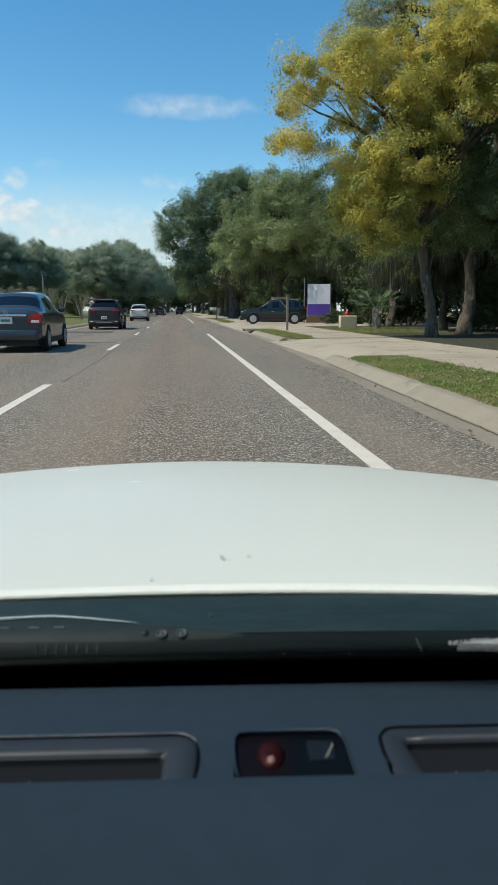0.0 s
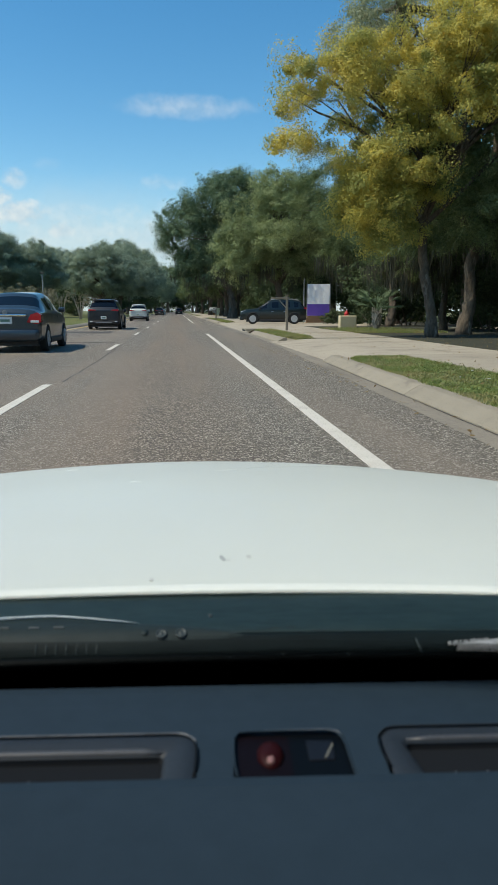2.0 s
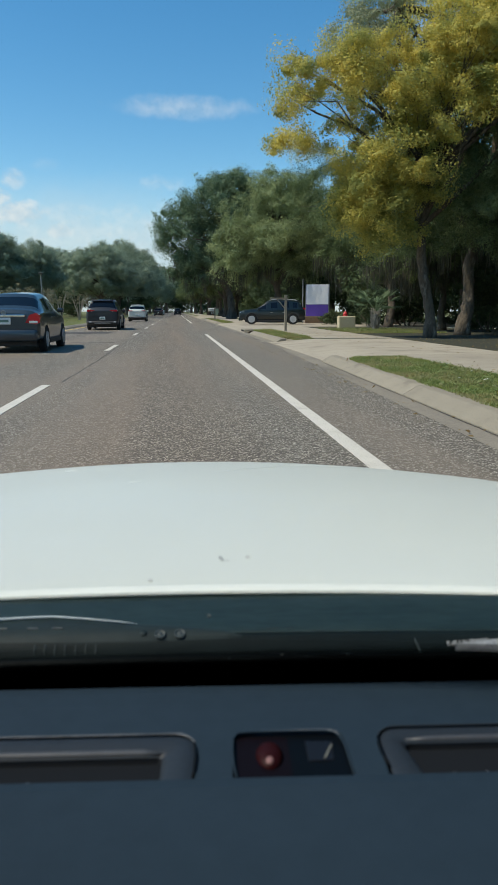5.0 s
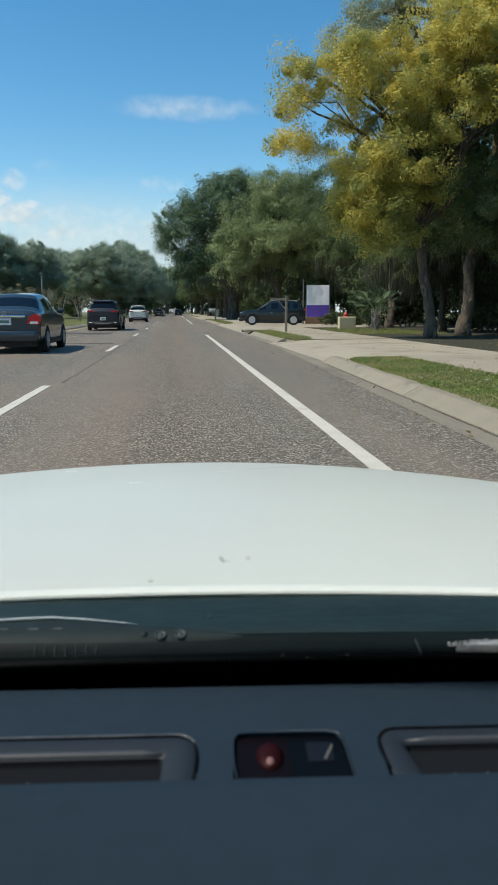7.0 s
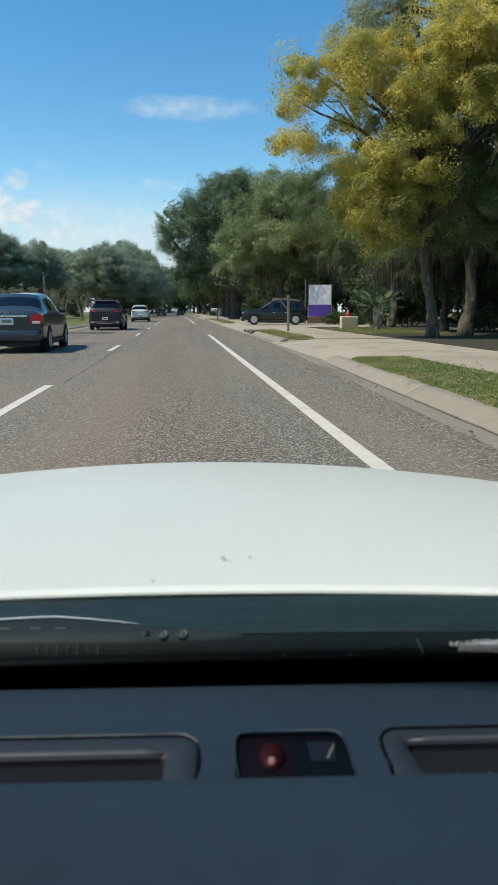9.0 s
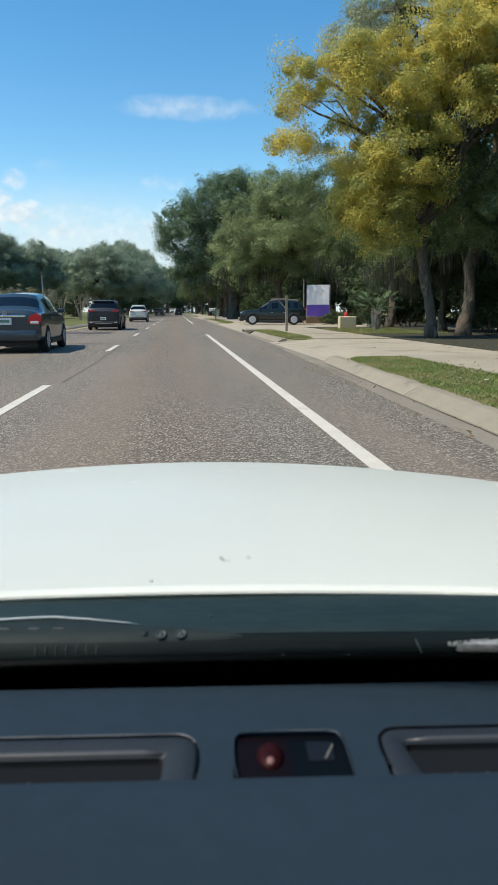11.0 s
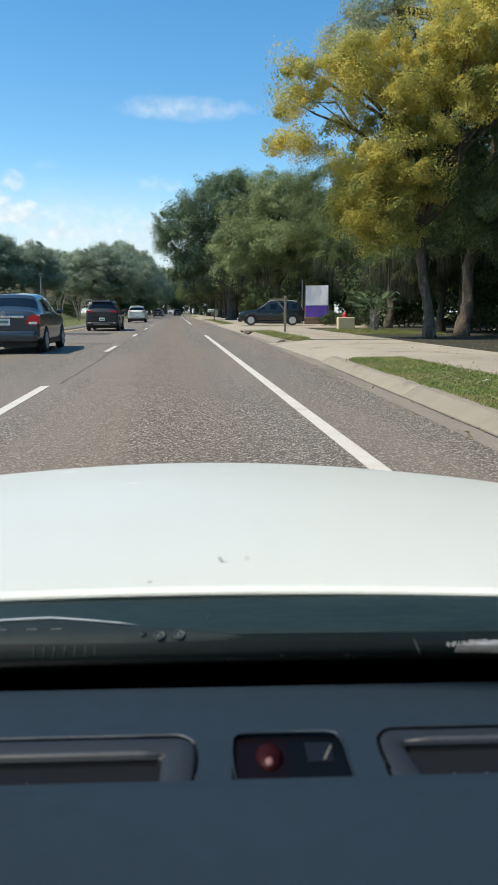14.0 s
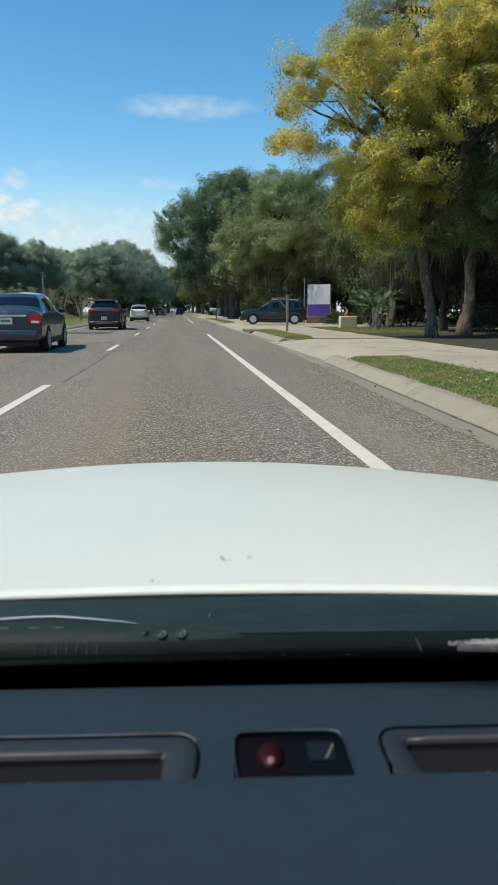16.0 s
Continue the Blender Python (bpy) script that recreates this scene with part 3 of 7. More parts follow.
def grass(name, x0, x1, y0, y1, z, count, tall, seed, label):
    rng = np.random.default_rng(seed)
    x = rng.uniform(x0, x1, count)
    y = y0 + (y1 - y0) * rng.uniform(0, 1, count) ** 1.4
    keep = rng.uniform(0, 1, count) < 0.45 + 0.55 * (np.sin(x * 3.1 + np.cos(y * 1.3) * 2) * np.sin(y * 2.2) > -0.4)
    if abs(x0 - (KERB + 0.2)) < 0.01:
        face = KERB + 0.035 * np.clip(y - 6.0, -8.0, 18.0)
        tail = np.clip((y1 + 0.3 - y) / 1.5, 0, 1)
        keep &= x > face + 0.285 + 0.018 * np.sin(y * 5.0) * np.sin(y * 1.7) + 0.9 * (1 - np.sqrt(np.clip(1 - (1 - tail) ** 2, 0, 1)))
    x, y = x[keep], y[keep]
    n = len(x)
    h = tall * rng.uniform(0.35, 1.1, n)
    a = rng.uniform(0, math.tau, n)
    lean = rng.uniform(0.1, 0.9, n) * h
    w = 0.004 + 0.006 * rng.uniform(0, 1, n)
    dx, dy = np.cos(a), np.sin(a)
    base = np.stack([x, y, np.full(n, z)], 1)
    side = np.stack([-dy * w, dx * w, np.zeros(n)], 1)
    tip = base + np.stack([dx * lean, dy * lean, h], 1)
    verts = np.stack([base - side, base + side, tip], 1).reshape(-1, 3)
    return tagged(new(name, quads_mesh(name, verts, 3, BLADE)), label, "grass", kind="stuff")


grass("grass", KERB + 0.2, INNER - 0.05, 4.5, 13.9, 0.13, 60000, 0.05, 1, "short sunlit grass on the verge beside the kerb")
grass("grass", KERB + 0.3, INNER - 0.05, -8.0, 4.6, 0.13, 30000, 0.05, 8, "short sunlit grass on the verge beside the kerb")
grass("grass", KERB + 0.2, INNER - 0.05, 24.0, 34.4, 0.13, 16000, 0.10, 2, "dry grass on the island between two driveways")
grass("grass", KERB + 0.2, INNER - 0.05, 57.5, 83.0, 0.13, 8000, 0.12, 3, "dry grass on the far verge")
grass("grass", OUTER + 0.05, 11.5, 29.0, 37.0, 0.125, 12000, 0.12, 4, "thin grass along the woodland edge")
grass("grass", -22, -6.75, 18, 90, 0.10, 36000, 0.14, 5, "mown green lawn of the median")


# ---- trees ----
def crown_points(rng, lobes, clumps):
    """Clump centres spread through ellipsoid lobes (x, y, z, rx, ry, rz)."""
    weights = np.array([l[3] * l[4] * l[5] for l in lobes]) ** 0.8
    pick = rng.choice(len(lobes), clumps, p=weights / weights.sum())
    v = rng.normal(size=(clumps, 3))
    v /= np.linalg.norm(v, axis=1)[:, None]
    v *= (rng.uniform(0.12, 1, clumps) ** 0.42)[:, None]
    l = np.array(lobes)[pick]
    return l[:, :3] + v * l[:, 3:]


def leaves_mesh(name, rng, centres, radius, per, size, material, droop=0.0):
    n = len(centres) * per
    c = np.repeat(centres, per, 0)
    r = np.repeat(radius * rng.uniform(0.5, 1.5, len(centres)), per)
    v = rng.normal(size=(n, 3))
    v /= np.linalg.norm(v, axis=1)[:, None]
    flat = np.repeat(rng.uniform(0.45, 0.9, len(centres)), per)
    tilt = np.repeat(rng.normal(size=(len(centres), 2)) * 0.35, per, 0)
    p = v * (r * rng.uniform(0, 1, n) ** 0.40 * np.clip(rng.lognormal(0, 0.08, n), 0.7, 1.08))[:, None]
    p[:, 2] = p[:, 2] * flat + (p[:, :2] * tilt).sum(1)
    p += c
    p[:, 2] -= droop * rng.uniform(0, 1, n) ** 2 * r
    face = v * 1.5 + rng.normal(size=(n, 3)) * 0.45 + np.array([0, 0, 0.35])
    face /= np.linalg.norm(face, axis=1)[:, None]
    a = np.cross(face, rng.normal(size=(n, 3)) + np.array([0, 0, 0.01]))
    a[:, 2] -= droop * 0.8
    a /= np.linalg.norm(a, axis=1)[:, None]
    b = np.cross(face, a)
    b /= np.linalg.norm(b, axis=1)[:, None]
    s = (size * rng.uniform(0.55, 1.35, n))[:, None]
    verts = np.stack([p - a * s * 0.5, p + b * s * 0.27, p + a * s * 0.5, p - b * s * 0.27], 1).reshape(-1, 3)
    return quads_mesh(name, verts, 4, material)


def tree(name, label, m, lobes, trunk, radius, clumps, per, clump_r, leaf, foliage, bark, seed, droop=0.0, moss=0, group="roadside trees", limbs=16, extra=()):
    """trunk: points of the stem from the ground up; lobes: the ellipsoids that the crown fills."""
    rng = np.random.default_rng(seed)
    top = root(name, m, label, "tree", group)
    centres = crown_points(rng, lobes, clumps)
    bm = bmesh.new()
    k = len(trunk)
    stem = [Vector(p) for p in trunk]
    fine = [p.lerp(q, f / 5) for p, q in zip(stem, stem[1:]) for f in range(5)] + [stem[-1]]
    girth = [radius * (1.0 - 0.55 * i / (len(fine) - 1) + 0.45 * math.exp(-p.z / 0.35)) for i, p in enumerate(fine)]
    tube(bm, [fine[0] - Vector((0, 0, 0.4)), *fine], [girth[0] * 1.25, *girth], 14)
    for v in bm.verts:
        push = noise.noise_vector(v.co * 3.1 + Vector((seed, 0, 0)))
        v.co += Vector((push.x, push.y, 0)) * radius * 0.42
    order = rng.permutation(len(centres))[:limbs]
    for j in order:
        start = Vector(trunk[rng.integers(max(1, k // 2), k)])
        end = Vector(centres[j])
        mid = start.lerp(end, 0.5) + Vector(rng.normal(size=3) * 0.35) + Vector((0, 0, 0.3))
        r = radius * rng.uniform(0.22, 0.42)
        tube(bm, [start, start.lerp(mid, 0.5) + Vector(rng.normal(size=3) * 0.12), mid, mid.lerp(end, 0.6) + Vector(rng.normal(size=3) * 0.15), end],
             [r * 1.25, r, r * 0.72, r * 0.42, r * 0.12], 6)
        for _ in range(2):
            tip = end + Vector(rng.normal(size=3) * clump_r * 0.5)
            tube(bm, [mid, mid.lerp(tip, 0.5) + Vector(rng.normal(size=3) * 0.2), tip], [r * 0.45, r * 0.25, r * 0.06], 5)
    part("trunk", bm, bark, top, smooth=True)
    crown = new("crown", leaves_mesh("crown", rng, centres, clump_r, per, leaf, foliage, droop))
    crown.parent = top
    for share, count, other in extra:
        patch = new("crown_patch", leaves_mesh("crown_patch", rng, crown_points(rng, share, count), clump_r, per, leaf, other, droop))
        patch.parent = top
    if moss:
        low = centres[np.argsort(centres[:, 2])[:moss * 2]]
        pick = low[rng.permutation(len(low))[:moss]]
        n = moss * 60
        c = np.repeat(pick, 60, 0) + rng.normal(size=(n, 3)) * np.array([0.3, 0.3, 0.12])
        length = rng.uniform(0.3, 1.5, n)
        w = rng.uniform(0.015, 0.04, n)
        ang = rng.uniform(0, math.tau, n)
        side = np.stack([np.cos(ang) * w, np.sin(ang) * w, np.zeros(n)], 1)
        tipv = c + np.stack([rng.normal(size=n) * 0.08, rng.normal(size=n) * 0.08, -length], 1)
        verts = np.stack([c - side, c + side, tipv + side * 0.3, tipv - side * 0.3], 1).reshape(-1, 3)
        hang = new("hanging_moss", quads_mesh("hanging_moss", verts, 4, MOSS))
        hang.parent = top
        tagged(hang, "grey strands of hanging moss", kind="stuff")
    return top


# the yellowing tree by the drive
tree("yellowing_tree", "tall broadleaf tree turning yellow beside the driveway", pose(9.0, 24.3, 0.1),
     ((-4.3, 0, 8.5, 1.3, 1.3, 0.8), (-3.1, 0.2, 9.1, 1.2, 1.3, 0.7), (-5.1, 0, 7.85, 0.75, 0.9, 0.5), (-5.0, 0, 6.35, 0.75, 0.9, 0.42), (-3.9, 0, 6.6, 1.0, 1.0, 0.42),
      (-2.0, 0, 7.7, 1.8, 1.8, 1.3), (-0.4, 0.3, 9.2, 2.2, 2.2, 1.3), (1.4, 0.3, 8.9, 2.2, 2.2, 1.5), (3.4, 0, 9.2, 2.4, 2.2, 1.5), (0.6, 0.4, 10.6, 1.6, 1.6, 0.9), (3.2, 0.4, 11.0, 2.2, 2.0, 1.2), (5.4, 0.4, 9.6, 1.6, 2.0, 1.8), (-0.6, -0.6, 7.4, 1.8, 1.6, 1.3),
      (-2.3, -0.2, 5.9, 1.2, 1.5, 0.7), (-1.0, -0.4, 5.8, 1.3, 1.5, 0.8),
      (2.0, -1.4, 8.4, 1.6, 1.0, 1.1), (3.6, -1.6, 9.6, 1.7, 1.0, 1.2), (1.0, -1.2, 9.9, 1.5, 1.0, 0.9), (4.6, -1.6, 8.2, 1.3, 1.0, 1.0)),
     ((0, 0, 0.3), (-0.1, 0, 1.2), (-0.35, 0.1, 2.4), (-0.5, 0.1, 3.8), (-0.2, 0, 5.5), (0.2, 0, 7.5)), 0.20,
     600, 520, 0.50, 0.076, GOLD, PALE_BARK, 11, limbs=30, extra=(
         (((-2.5, -0.2, 5.4, 1.4, 1.5, 0.8), (-1.2, -0.4, 5.2, 1.5, 1.5, 0.9), (-2.7, -0.2, 4.5, 1.3, 1.3, 0.8), (-1.6, -0.3, 4.2, 1.35, 1.4, 0.95), (-2.0, -0.3, 3.5, 0.75, 0.8, 0.45)), 120, YELLOW_GREEN),
         (((4.2, -0.8, 5.0, 2.6, 2, 2.0), (3.0, 1.5, 5.0, 3.4, 3, 2.0), (1.6, 1.5, 4.8, 1.8, 2, 1.4), (2.4, 0.8, 6.6, 2.6, 2.0, 1.2)), 213, OAK)))
# taller grey-green tree behind it
tree("tall_grey_green_tree", "tall sparse grey-green tree behind the yellowing tree", pose(13.0, 31.0, 0.1),
     ((-5.3, 0, 11.9, 1.5, 2, 1.5), (-4.2, 0, 13.6, 1.9, 2, 1.5), (-2.0, 0, 13.3, 2.4, 2.5, 2.4), (0.8, 0, 12.3, 3.0, 3, 3.0)),
     ((0, 0, 0.3), (0.1, 0, 3), (-0.6, 0.1, 6), (-2.0, 0, 9), (-3.2, 0, 11.5), (-3.6, 0, 13.4)), 0.26, 340, 240, 0.55, 0.09, GREYGREEN, BARK, 12, droop=0.3, limbs=30)
# twin trunk in the shade
shade_oak = tree("shaded_oak", "dark oak with a pale patched trunk and hanging moss", pose(11.2, 26.7, 0.1),
     ((1.5, 1, 7.5, 4.5, 4, 3.2), (3.5, 0, 5.0, 3.5, 3.5, 1.8), (5.0, 1.5, 9.5, 4, 4, 3)),
     ((0, 0, 0.3), (0.2, 0, 1.3), (0.15, 0.1, 2.6), (0.4, 0, 4.2), (0.9, 0.1, 6), (1.5, 0, 8)), 0.25, 420, 280, 0.70, 0.105, OAK, PALE_BARK, 13, droop=0.15, moss=26, limbs=24)
# willow-like oak by the sign
tree("olive_oak", "olive-green oak with drooping twigs behind the sign", pose(8.6, 60.0, 0.1),
     ((-0.5, 0, 8.0, 4.6, 4, 4.2), (2.5, 0, 7.0, 4, 4, 4.0), (-3.0, -1, 5.8, 2.6, 3, 2.6), (1.0, 0, 10.5, 3.2, 3, 2.4), (0.0, -5.2, 6.6, 1.8, 1.6, 1.2)),
     ((0, 0, 0.3), (0.1, 0, 1.5), (0, 0, 3), (0.2, 0, 5), (0, 0, 8)), 0.34, 520, 360, 0.85, 0.135, OLIVE, BARK, 14, droop=0.3, moss=14, limbs=20)
# large dark oak that leans over the road
tree("large_live_oak", "large dark-green live oak overhanging the road", pose(6.6, 84.0, 0.1),
     ((-1.5, 0, 11.5, 5.0, 5, 4.6), (-5.2, 0, 9.8, 3.6, 4, 3.6), (2.5, 1, 10, 5, 5, 5), (-4.0, 0, 6.0, 3.6, 4, 2.4), (0.5, 0, 14.6, 3.5, 3.5, 2.4)),
     ((0, 0, 0.3), (0, 0, 1.6), (-0.3, 0, 3.2), (-0.8, 0, 5.5), (-1.2, 0, 9)), 0.5, 560, 380, 1.05, 0.18, DARK_OAK, BARK, 15, droop=0.1, moss=20, limbs=24)
# spreading oak used along the street
street_oak = tree("street_oak", "spreading dark-green oak along the street", pose(7.8, 112.0, 0.1),
     ((0, 0, 7.5, 5.0, 5, 3.4), (-3.6, 0, 6.2, 3, 3, 2.4), (3.8, 0, 6.6, 3.2, 3, 2.6), (0.5, 0, 10, 3.4, 3.4, 2.2)),
     ((0, 0, 0.3), (0.1, 0, 1.4), (-0.1, 0, 2.8), (0, 0, 5), (0.2, 0, 8)), 0.42, 380, 340, 1.0, 0.18, OAK, BARK, 16, droop=0.15, moss=8, limbs=18)


def plant(ob, x, y, turn, size, label=""):
    made = copy_thing(ob, pose(x, y, 0.1, 0, 0, turn) @ Matrix.Diagonal((size, size, size, 1)))
    made.scale = (size, size, size)
    if label:
        tagged(made, label)
    return made


OAK_ROWS = (
    (12.6, 41, 15, 0.92), (15.5, 49, 115, 1.0), (13.0, 33.5, 215, 0.7),
    (8.5, 135, 40, 1.0), (7.5, 160, 130, 1.1), (9.0, 190, 220, 1.15), (8.0, 225, 310, 1.2), (7.5, 270, 75, 1.2), (9, 330, 200, 1.3),
    (14, 96, 60, 1.15), (17, 125, 200, 1.2), (16, 72, 100, 0.95), (19, 58, 250, 0.9), (22, 44, 20, 1.0), (17.5, 40, 160, 0.9), (24, 33, 80, 1.0),
    (16.5, 30, 300, 0.8), (18.5, 23, 45, 0.75), (27, 50, 120, 1.1), (22, 70, 300, 1.1),
    (-27, 66, 170, 1.05), (-31, 92, 10, 1.2), (-20, 104, 90, 1.05), (-17.5, 130, 190, 1.15), (-16, 158, 250, 1.35),
    (-12.5, 186, 330, 1.45), (-24, 150, 120, 1.3), (-30, 128, 210, 1.3), (-38, 120, 35, 1.3), (-11.5, 225, 80, 1.5), (-10, 270, 160, 1.45),
    (-20, 210, 200, 1.5), (-5.5, 430, 300, 2.2), (4, 470, 110, 2.2), (-7.8, 385, 40, 1.9), (-12, 400, 15, 1.5), (11, 400, 60, 1.7), (-36, 220, 20, 1.5), (-45, 170, 20, 1.5),
    (-9.5, 320, 50, 1.6), (-10, 360, 280, 1.6), (8.5, 300, 20, 1.3), (8, 365, 120, 1.5), (15, 215, 0, 1.4), (17, 165, 300, 1.4), (20, 145, 30, 1.4),
    (33, 42, 30, 1.2), (30, 62, 210, 1.3), (28, 80, 110, 1.3), (36, 30, 75, 1.2), (27, 24, 330, 1.0), (25, 100, 15, 1.3))
grey_oak = tree("grey_oak", "grey-green oak beyond the median lawn", pose(-24.5, 98, 0.1, 0, 0, 70),
     ((0, 0, 7.2, 5.2, 5, 3.6), (-3.2, 1, 6.0, 3, 3, 2.6), (3.6, -1, 6.2, 3.4, 3, 2.8), (-0.5, 0, 9.8, 3.6, 3.4, 2.0)),
     ((0, 0, 0.3), (-0.1, 0, 1.4), (0.1, 0, 2.8), (0, 0, 5), (0.2, 0, 8)), 0.4, 380, 340, 1.0, 0.18, GREY_OAK, BARK, 17, droop=0.1, limbs=18)
for x, y, turn, size in OAK_ROWS:
    plant(grey_oak if x < -8 else shade_oak if y < 60 and x < 25 else street_oak, x, y, turn, size * (1.0 if x > -8 else 0.86 if y < 165 else 1.08))


def shrub(name, label, x, y, lobes, foliage, seed, clumps=40, per=90, clump_r=0.35, leaf=0.11):
    rng = np.random.default_rng(seed)
    top = root(name, pose(x, y, 0.1), label, "shrub", "roadside shrubs")
    crown = new("leaves", leaves_mesh("leaves", rng, crown_points(rng, lobes, clumps), clump_r, per, leaf, foliage))
    crown.parent = top
    bm = bmesh.new()
    for _ in range(6):
        d = rng.normal(size=2) * 0.5
        tube(bm, [(d[0] * 0.2, d[1] * 0.2, -0.1), (d[0] * 0.6, d[1] * 0.6, 0.4), (d[0], d[1], 0.9)], [0.03, 0.022, 0.008], 5)
    part("stems", bm, BARK, top)
    return top


rng = np.random.default_rng(77)
spots = np.stack([rng.uniform(KERB + 0.42, INNER - 0.10, 1500), rng.uniform(1.0, 13.6, 1500), np.full(1500, 0.142)], 1)
reach = KERB + 0.035 * np.clip(spots[:, 1] - 6.0, -8.0, 18.0) + 0.34 + 0.9 * np.clip((spots[:, 1] - 12.6) / 1.2, 0, 1) ** 2
spots = spots[(spots[:, 0] > reach) & (np.sin(spots[:, 0] * 2.3 + 1) * np.sin(spots[:, 1] * 1.1) > -0.55)]
tagged(new("weeds", leaves_mesh("weeds", rng, spots, 0.065, 34, 0.030, WEED)), "low broad-leaved weeds matted through the verge grass", "weeds", kind="stuff")


def flower(x, y, seed):
    """A small white weed flower on a thin stem."""
    rng = np.random.default_rng(seed)
    top = root("flower", pose(x, y, 0.13), "small white wildflower in the verge grass", "flower", "wildflowers")
    part("stem", tube(bmesh.new(), [(0, 0, 0), (0.006, 0, 0.05), (0.01, 0.004, 0.09)], [0.002, 0.0016, 0.0012], 4), WEED, top)
    for k in range(5):
        a = math.tau * k / 5 + rng.uniform(-0.2, 0.2)
        out = Vector((math.cos(a), math.sin(a), 0.35))
        side = Vector((-math.sin(a), math.cos(a), 0)) * 0.009
        hub = Vector((0.01, 0.004, 0.09))
        bm = bmesh.new()
        bm.faces.new([bm.verts.new(p) for p in (hub, hub + out * 0.014 + side, hub + out * 0.025, hub + out * 0.014 - side)])
        part("petal", bm, BRIGHT_WHITE, top)


for x, y in ((3.75, 8.2), (3.82, 8.27), (3.55, 8.5), (4.1, 9.4), (4.3, 10.8)):
    flower(x, y, int(x * 100))


def crape_myrtle(x, y, seed, tall):
    """Several pale stems rising like a vase, with thin tufts of fading leaves at their tips."""
    rng = np.random.default_rng(seed)
    top = root("crape_myrtle", pose(x, y, 0.1), "small pale multi-stemmed tree with sparse fading tufts", "tree", "lawn trees")
    tufts = []
    for k in range(8):
        a = math.tau * k / 8 + rng.uniform(-0.3, 0.3)
        out = Vector((math.cos(a), math.sin(a), 0)) * rng.uniform(0.35, 0.95)
        up = tall * rng.uniform(0.82, 1.0)
        pts = [Vector((0, 0, -0.1)) + out * 0.1, out * 0.3 + Vector((0, 0, up * 0.35)), out * 0.7 + Vector((rng.uniform(-0.1, 0.1), 0, up * 0.7)), out * 1.15 + Vector((0, 0, up))]
        part("stem", tube(bmesh.new(), pts, [0.045, 0.036, 0.024, 0.010], 6), MYRTLE_BARK, top)
        for j in range(5):
            f = rng.uniform(0.62, 1.05)
            tufts.append(tuple(out * (0.3 + 0.9 * f) + Vector((rng.uniform(-0.25, 0.25), rng.uniform(-0.25, 0.25), up * f))))
    crown = new("leaves", leaves_mesh("leaves", rng, np.array(tufts), 0.15, 60, 0.085, MYRTLE_LEAF))
    crown.parent = top
    return top


for k, (x, y, tall) in enumerate(((-11.6, 45.6, 2.55), (-10.6, 46.8, 2.45), (-9.6, 46.0, 2.5), (-8.8, 47.5, 2.35), (-14.6, 74, 3.0), (-13.2, 76, 3.1), (-11.9, 75, 2.9), (-10.4, 78, 3.1), (-16.6, 72, 3.0))):
    crape_myrtle(x, y, 200 + k, tall)

# bushes and hedge carry canopy shade in their leaf colour
under = shrub("understorey_bush", "leafy understorey bush, shade put into its dark leaf colour", 14.0, 30.5, ((0, 0, 1.4, 1.9, 1.6, 1.5), (1.4, 0.5, 2.2, 1.5, 1.4, 1.6)), SHADE_DARK_LEAF, 31, 80, 120, 0.5, 0.13)
for x, y, turn, size in ((18.5, 27.5, 40, 1.1), (15.8, 34.5, 200, 1.3), (19, 31, 10, 1.4), (12.3, 42.5, 70, 1.1), (14.8, 44, 160, 1.5),
                         (17.6, 46, 20, 1.6), (-30, 100, 20, 1.8), (-24, 90, 60, 1.6), (-36, 96, 10, 2.0), (12.5, 67, 20, 1.5), (18.5, 70, 50, 1.9), (23.5, 52, 100, 1.9), (26, 42, 140, 2.0), (25, 33, 40, 1.9), (29, 36, 40, 2.0), (10, 92, 60, 1.1), (31, 66, 30, 2.2), (27.5, 60, 120, 2.2), (35, 75, 60, 2.4), (24.5, 56, 200, 2.0), (20.5, 44, 80, 1.7), (15, 100, 60, 1.8), (13, 112, 60, 1.5), (23, 28, 100, 1.6), (11.5, 74, 140, 1.3), (21, 38, 220, 1.6), (17.2, 22.5, 100, 1.2), (20.5, 25.5, 20, 1.5), (11.2, 63, 30, 1.3),
                         (16.5, 64, 210, 1.7), (20.5, 62, 20, 1.8), (14, 76, 80, 1.5), (-16, 95, 30, 1.0), (-22, 100, 130, 1.4), (-28, 84, 10, 1.3),
                         (-18, 125, 60, 1.5), (-25, 130, 200, 1.7), (-13, 160, 60, 1.6), (-34, 110, 90, 1.8), (-12, 215, 20, 2.0), (-18, 190, 20, 2.2), (-26, 180, 80, 2.4), (-13, 250, 0, 2.4), (-20, 260, 50, 2.8), (-12, 310, 90, 3), (-20, 320, 20, 3), (-32, 200, 10, 2.6), (-15, 140, 40, 1.4), (-40, 140, 10, 2.4), (11, 190, 0, 2.0), (14, 230, 70, 2.6), (11, 270, 10, 2.6), (12, 330, 90, 3), (-7, 440, 10, 4), (1, 450, 50, 4), (7, 445, 150, 4), (-14, 430, 20, 4), (10.5, 122, 20, 1.0), (12, 150, 80, 1.4)):
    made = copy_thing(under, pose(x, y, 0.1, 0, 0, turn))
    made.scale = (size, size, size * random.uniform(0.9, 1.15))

hedge = shrub("clipped_hedge", "low clipped hedge beside the sign, shade put into its leaf colour", 11.6, 48.5, ((0, 0, 0.5, 1.6, 0.5, 0.55), (-1, 0, 0.5, 1.0, 0.5, 0.5), (1, 0, 0.5, 1.0, 0.5, 0.5)), SHADE_DARK_LEAF, 33, 60, 80, 0.3, 0.10)


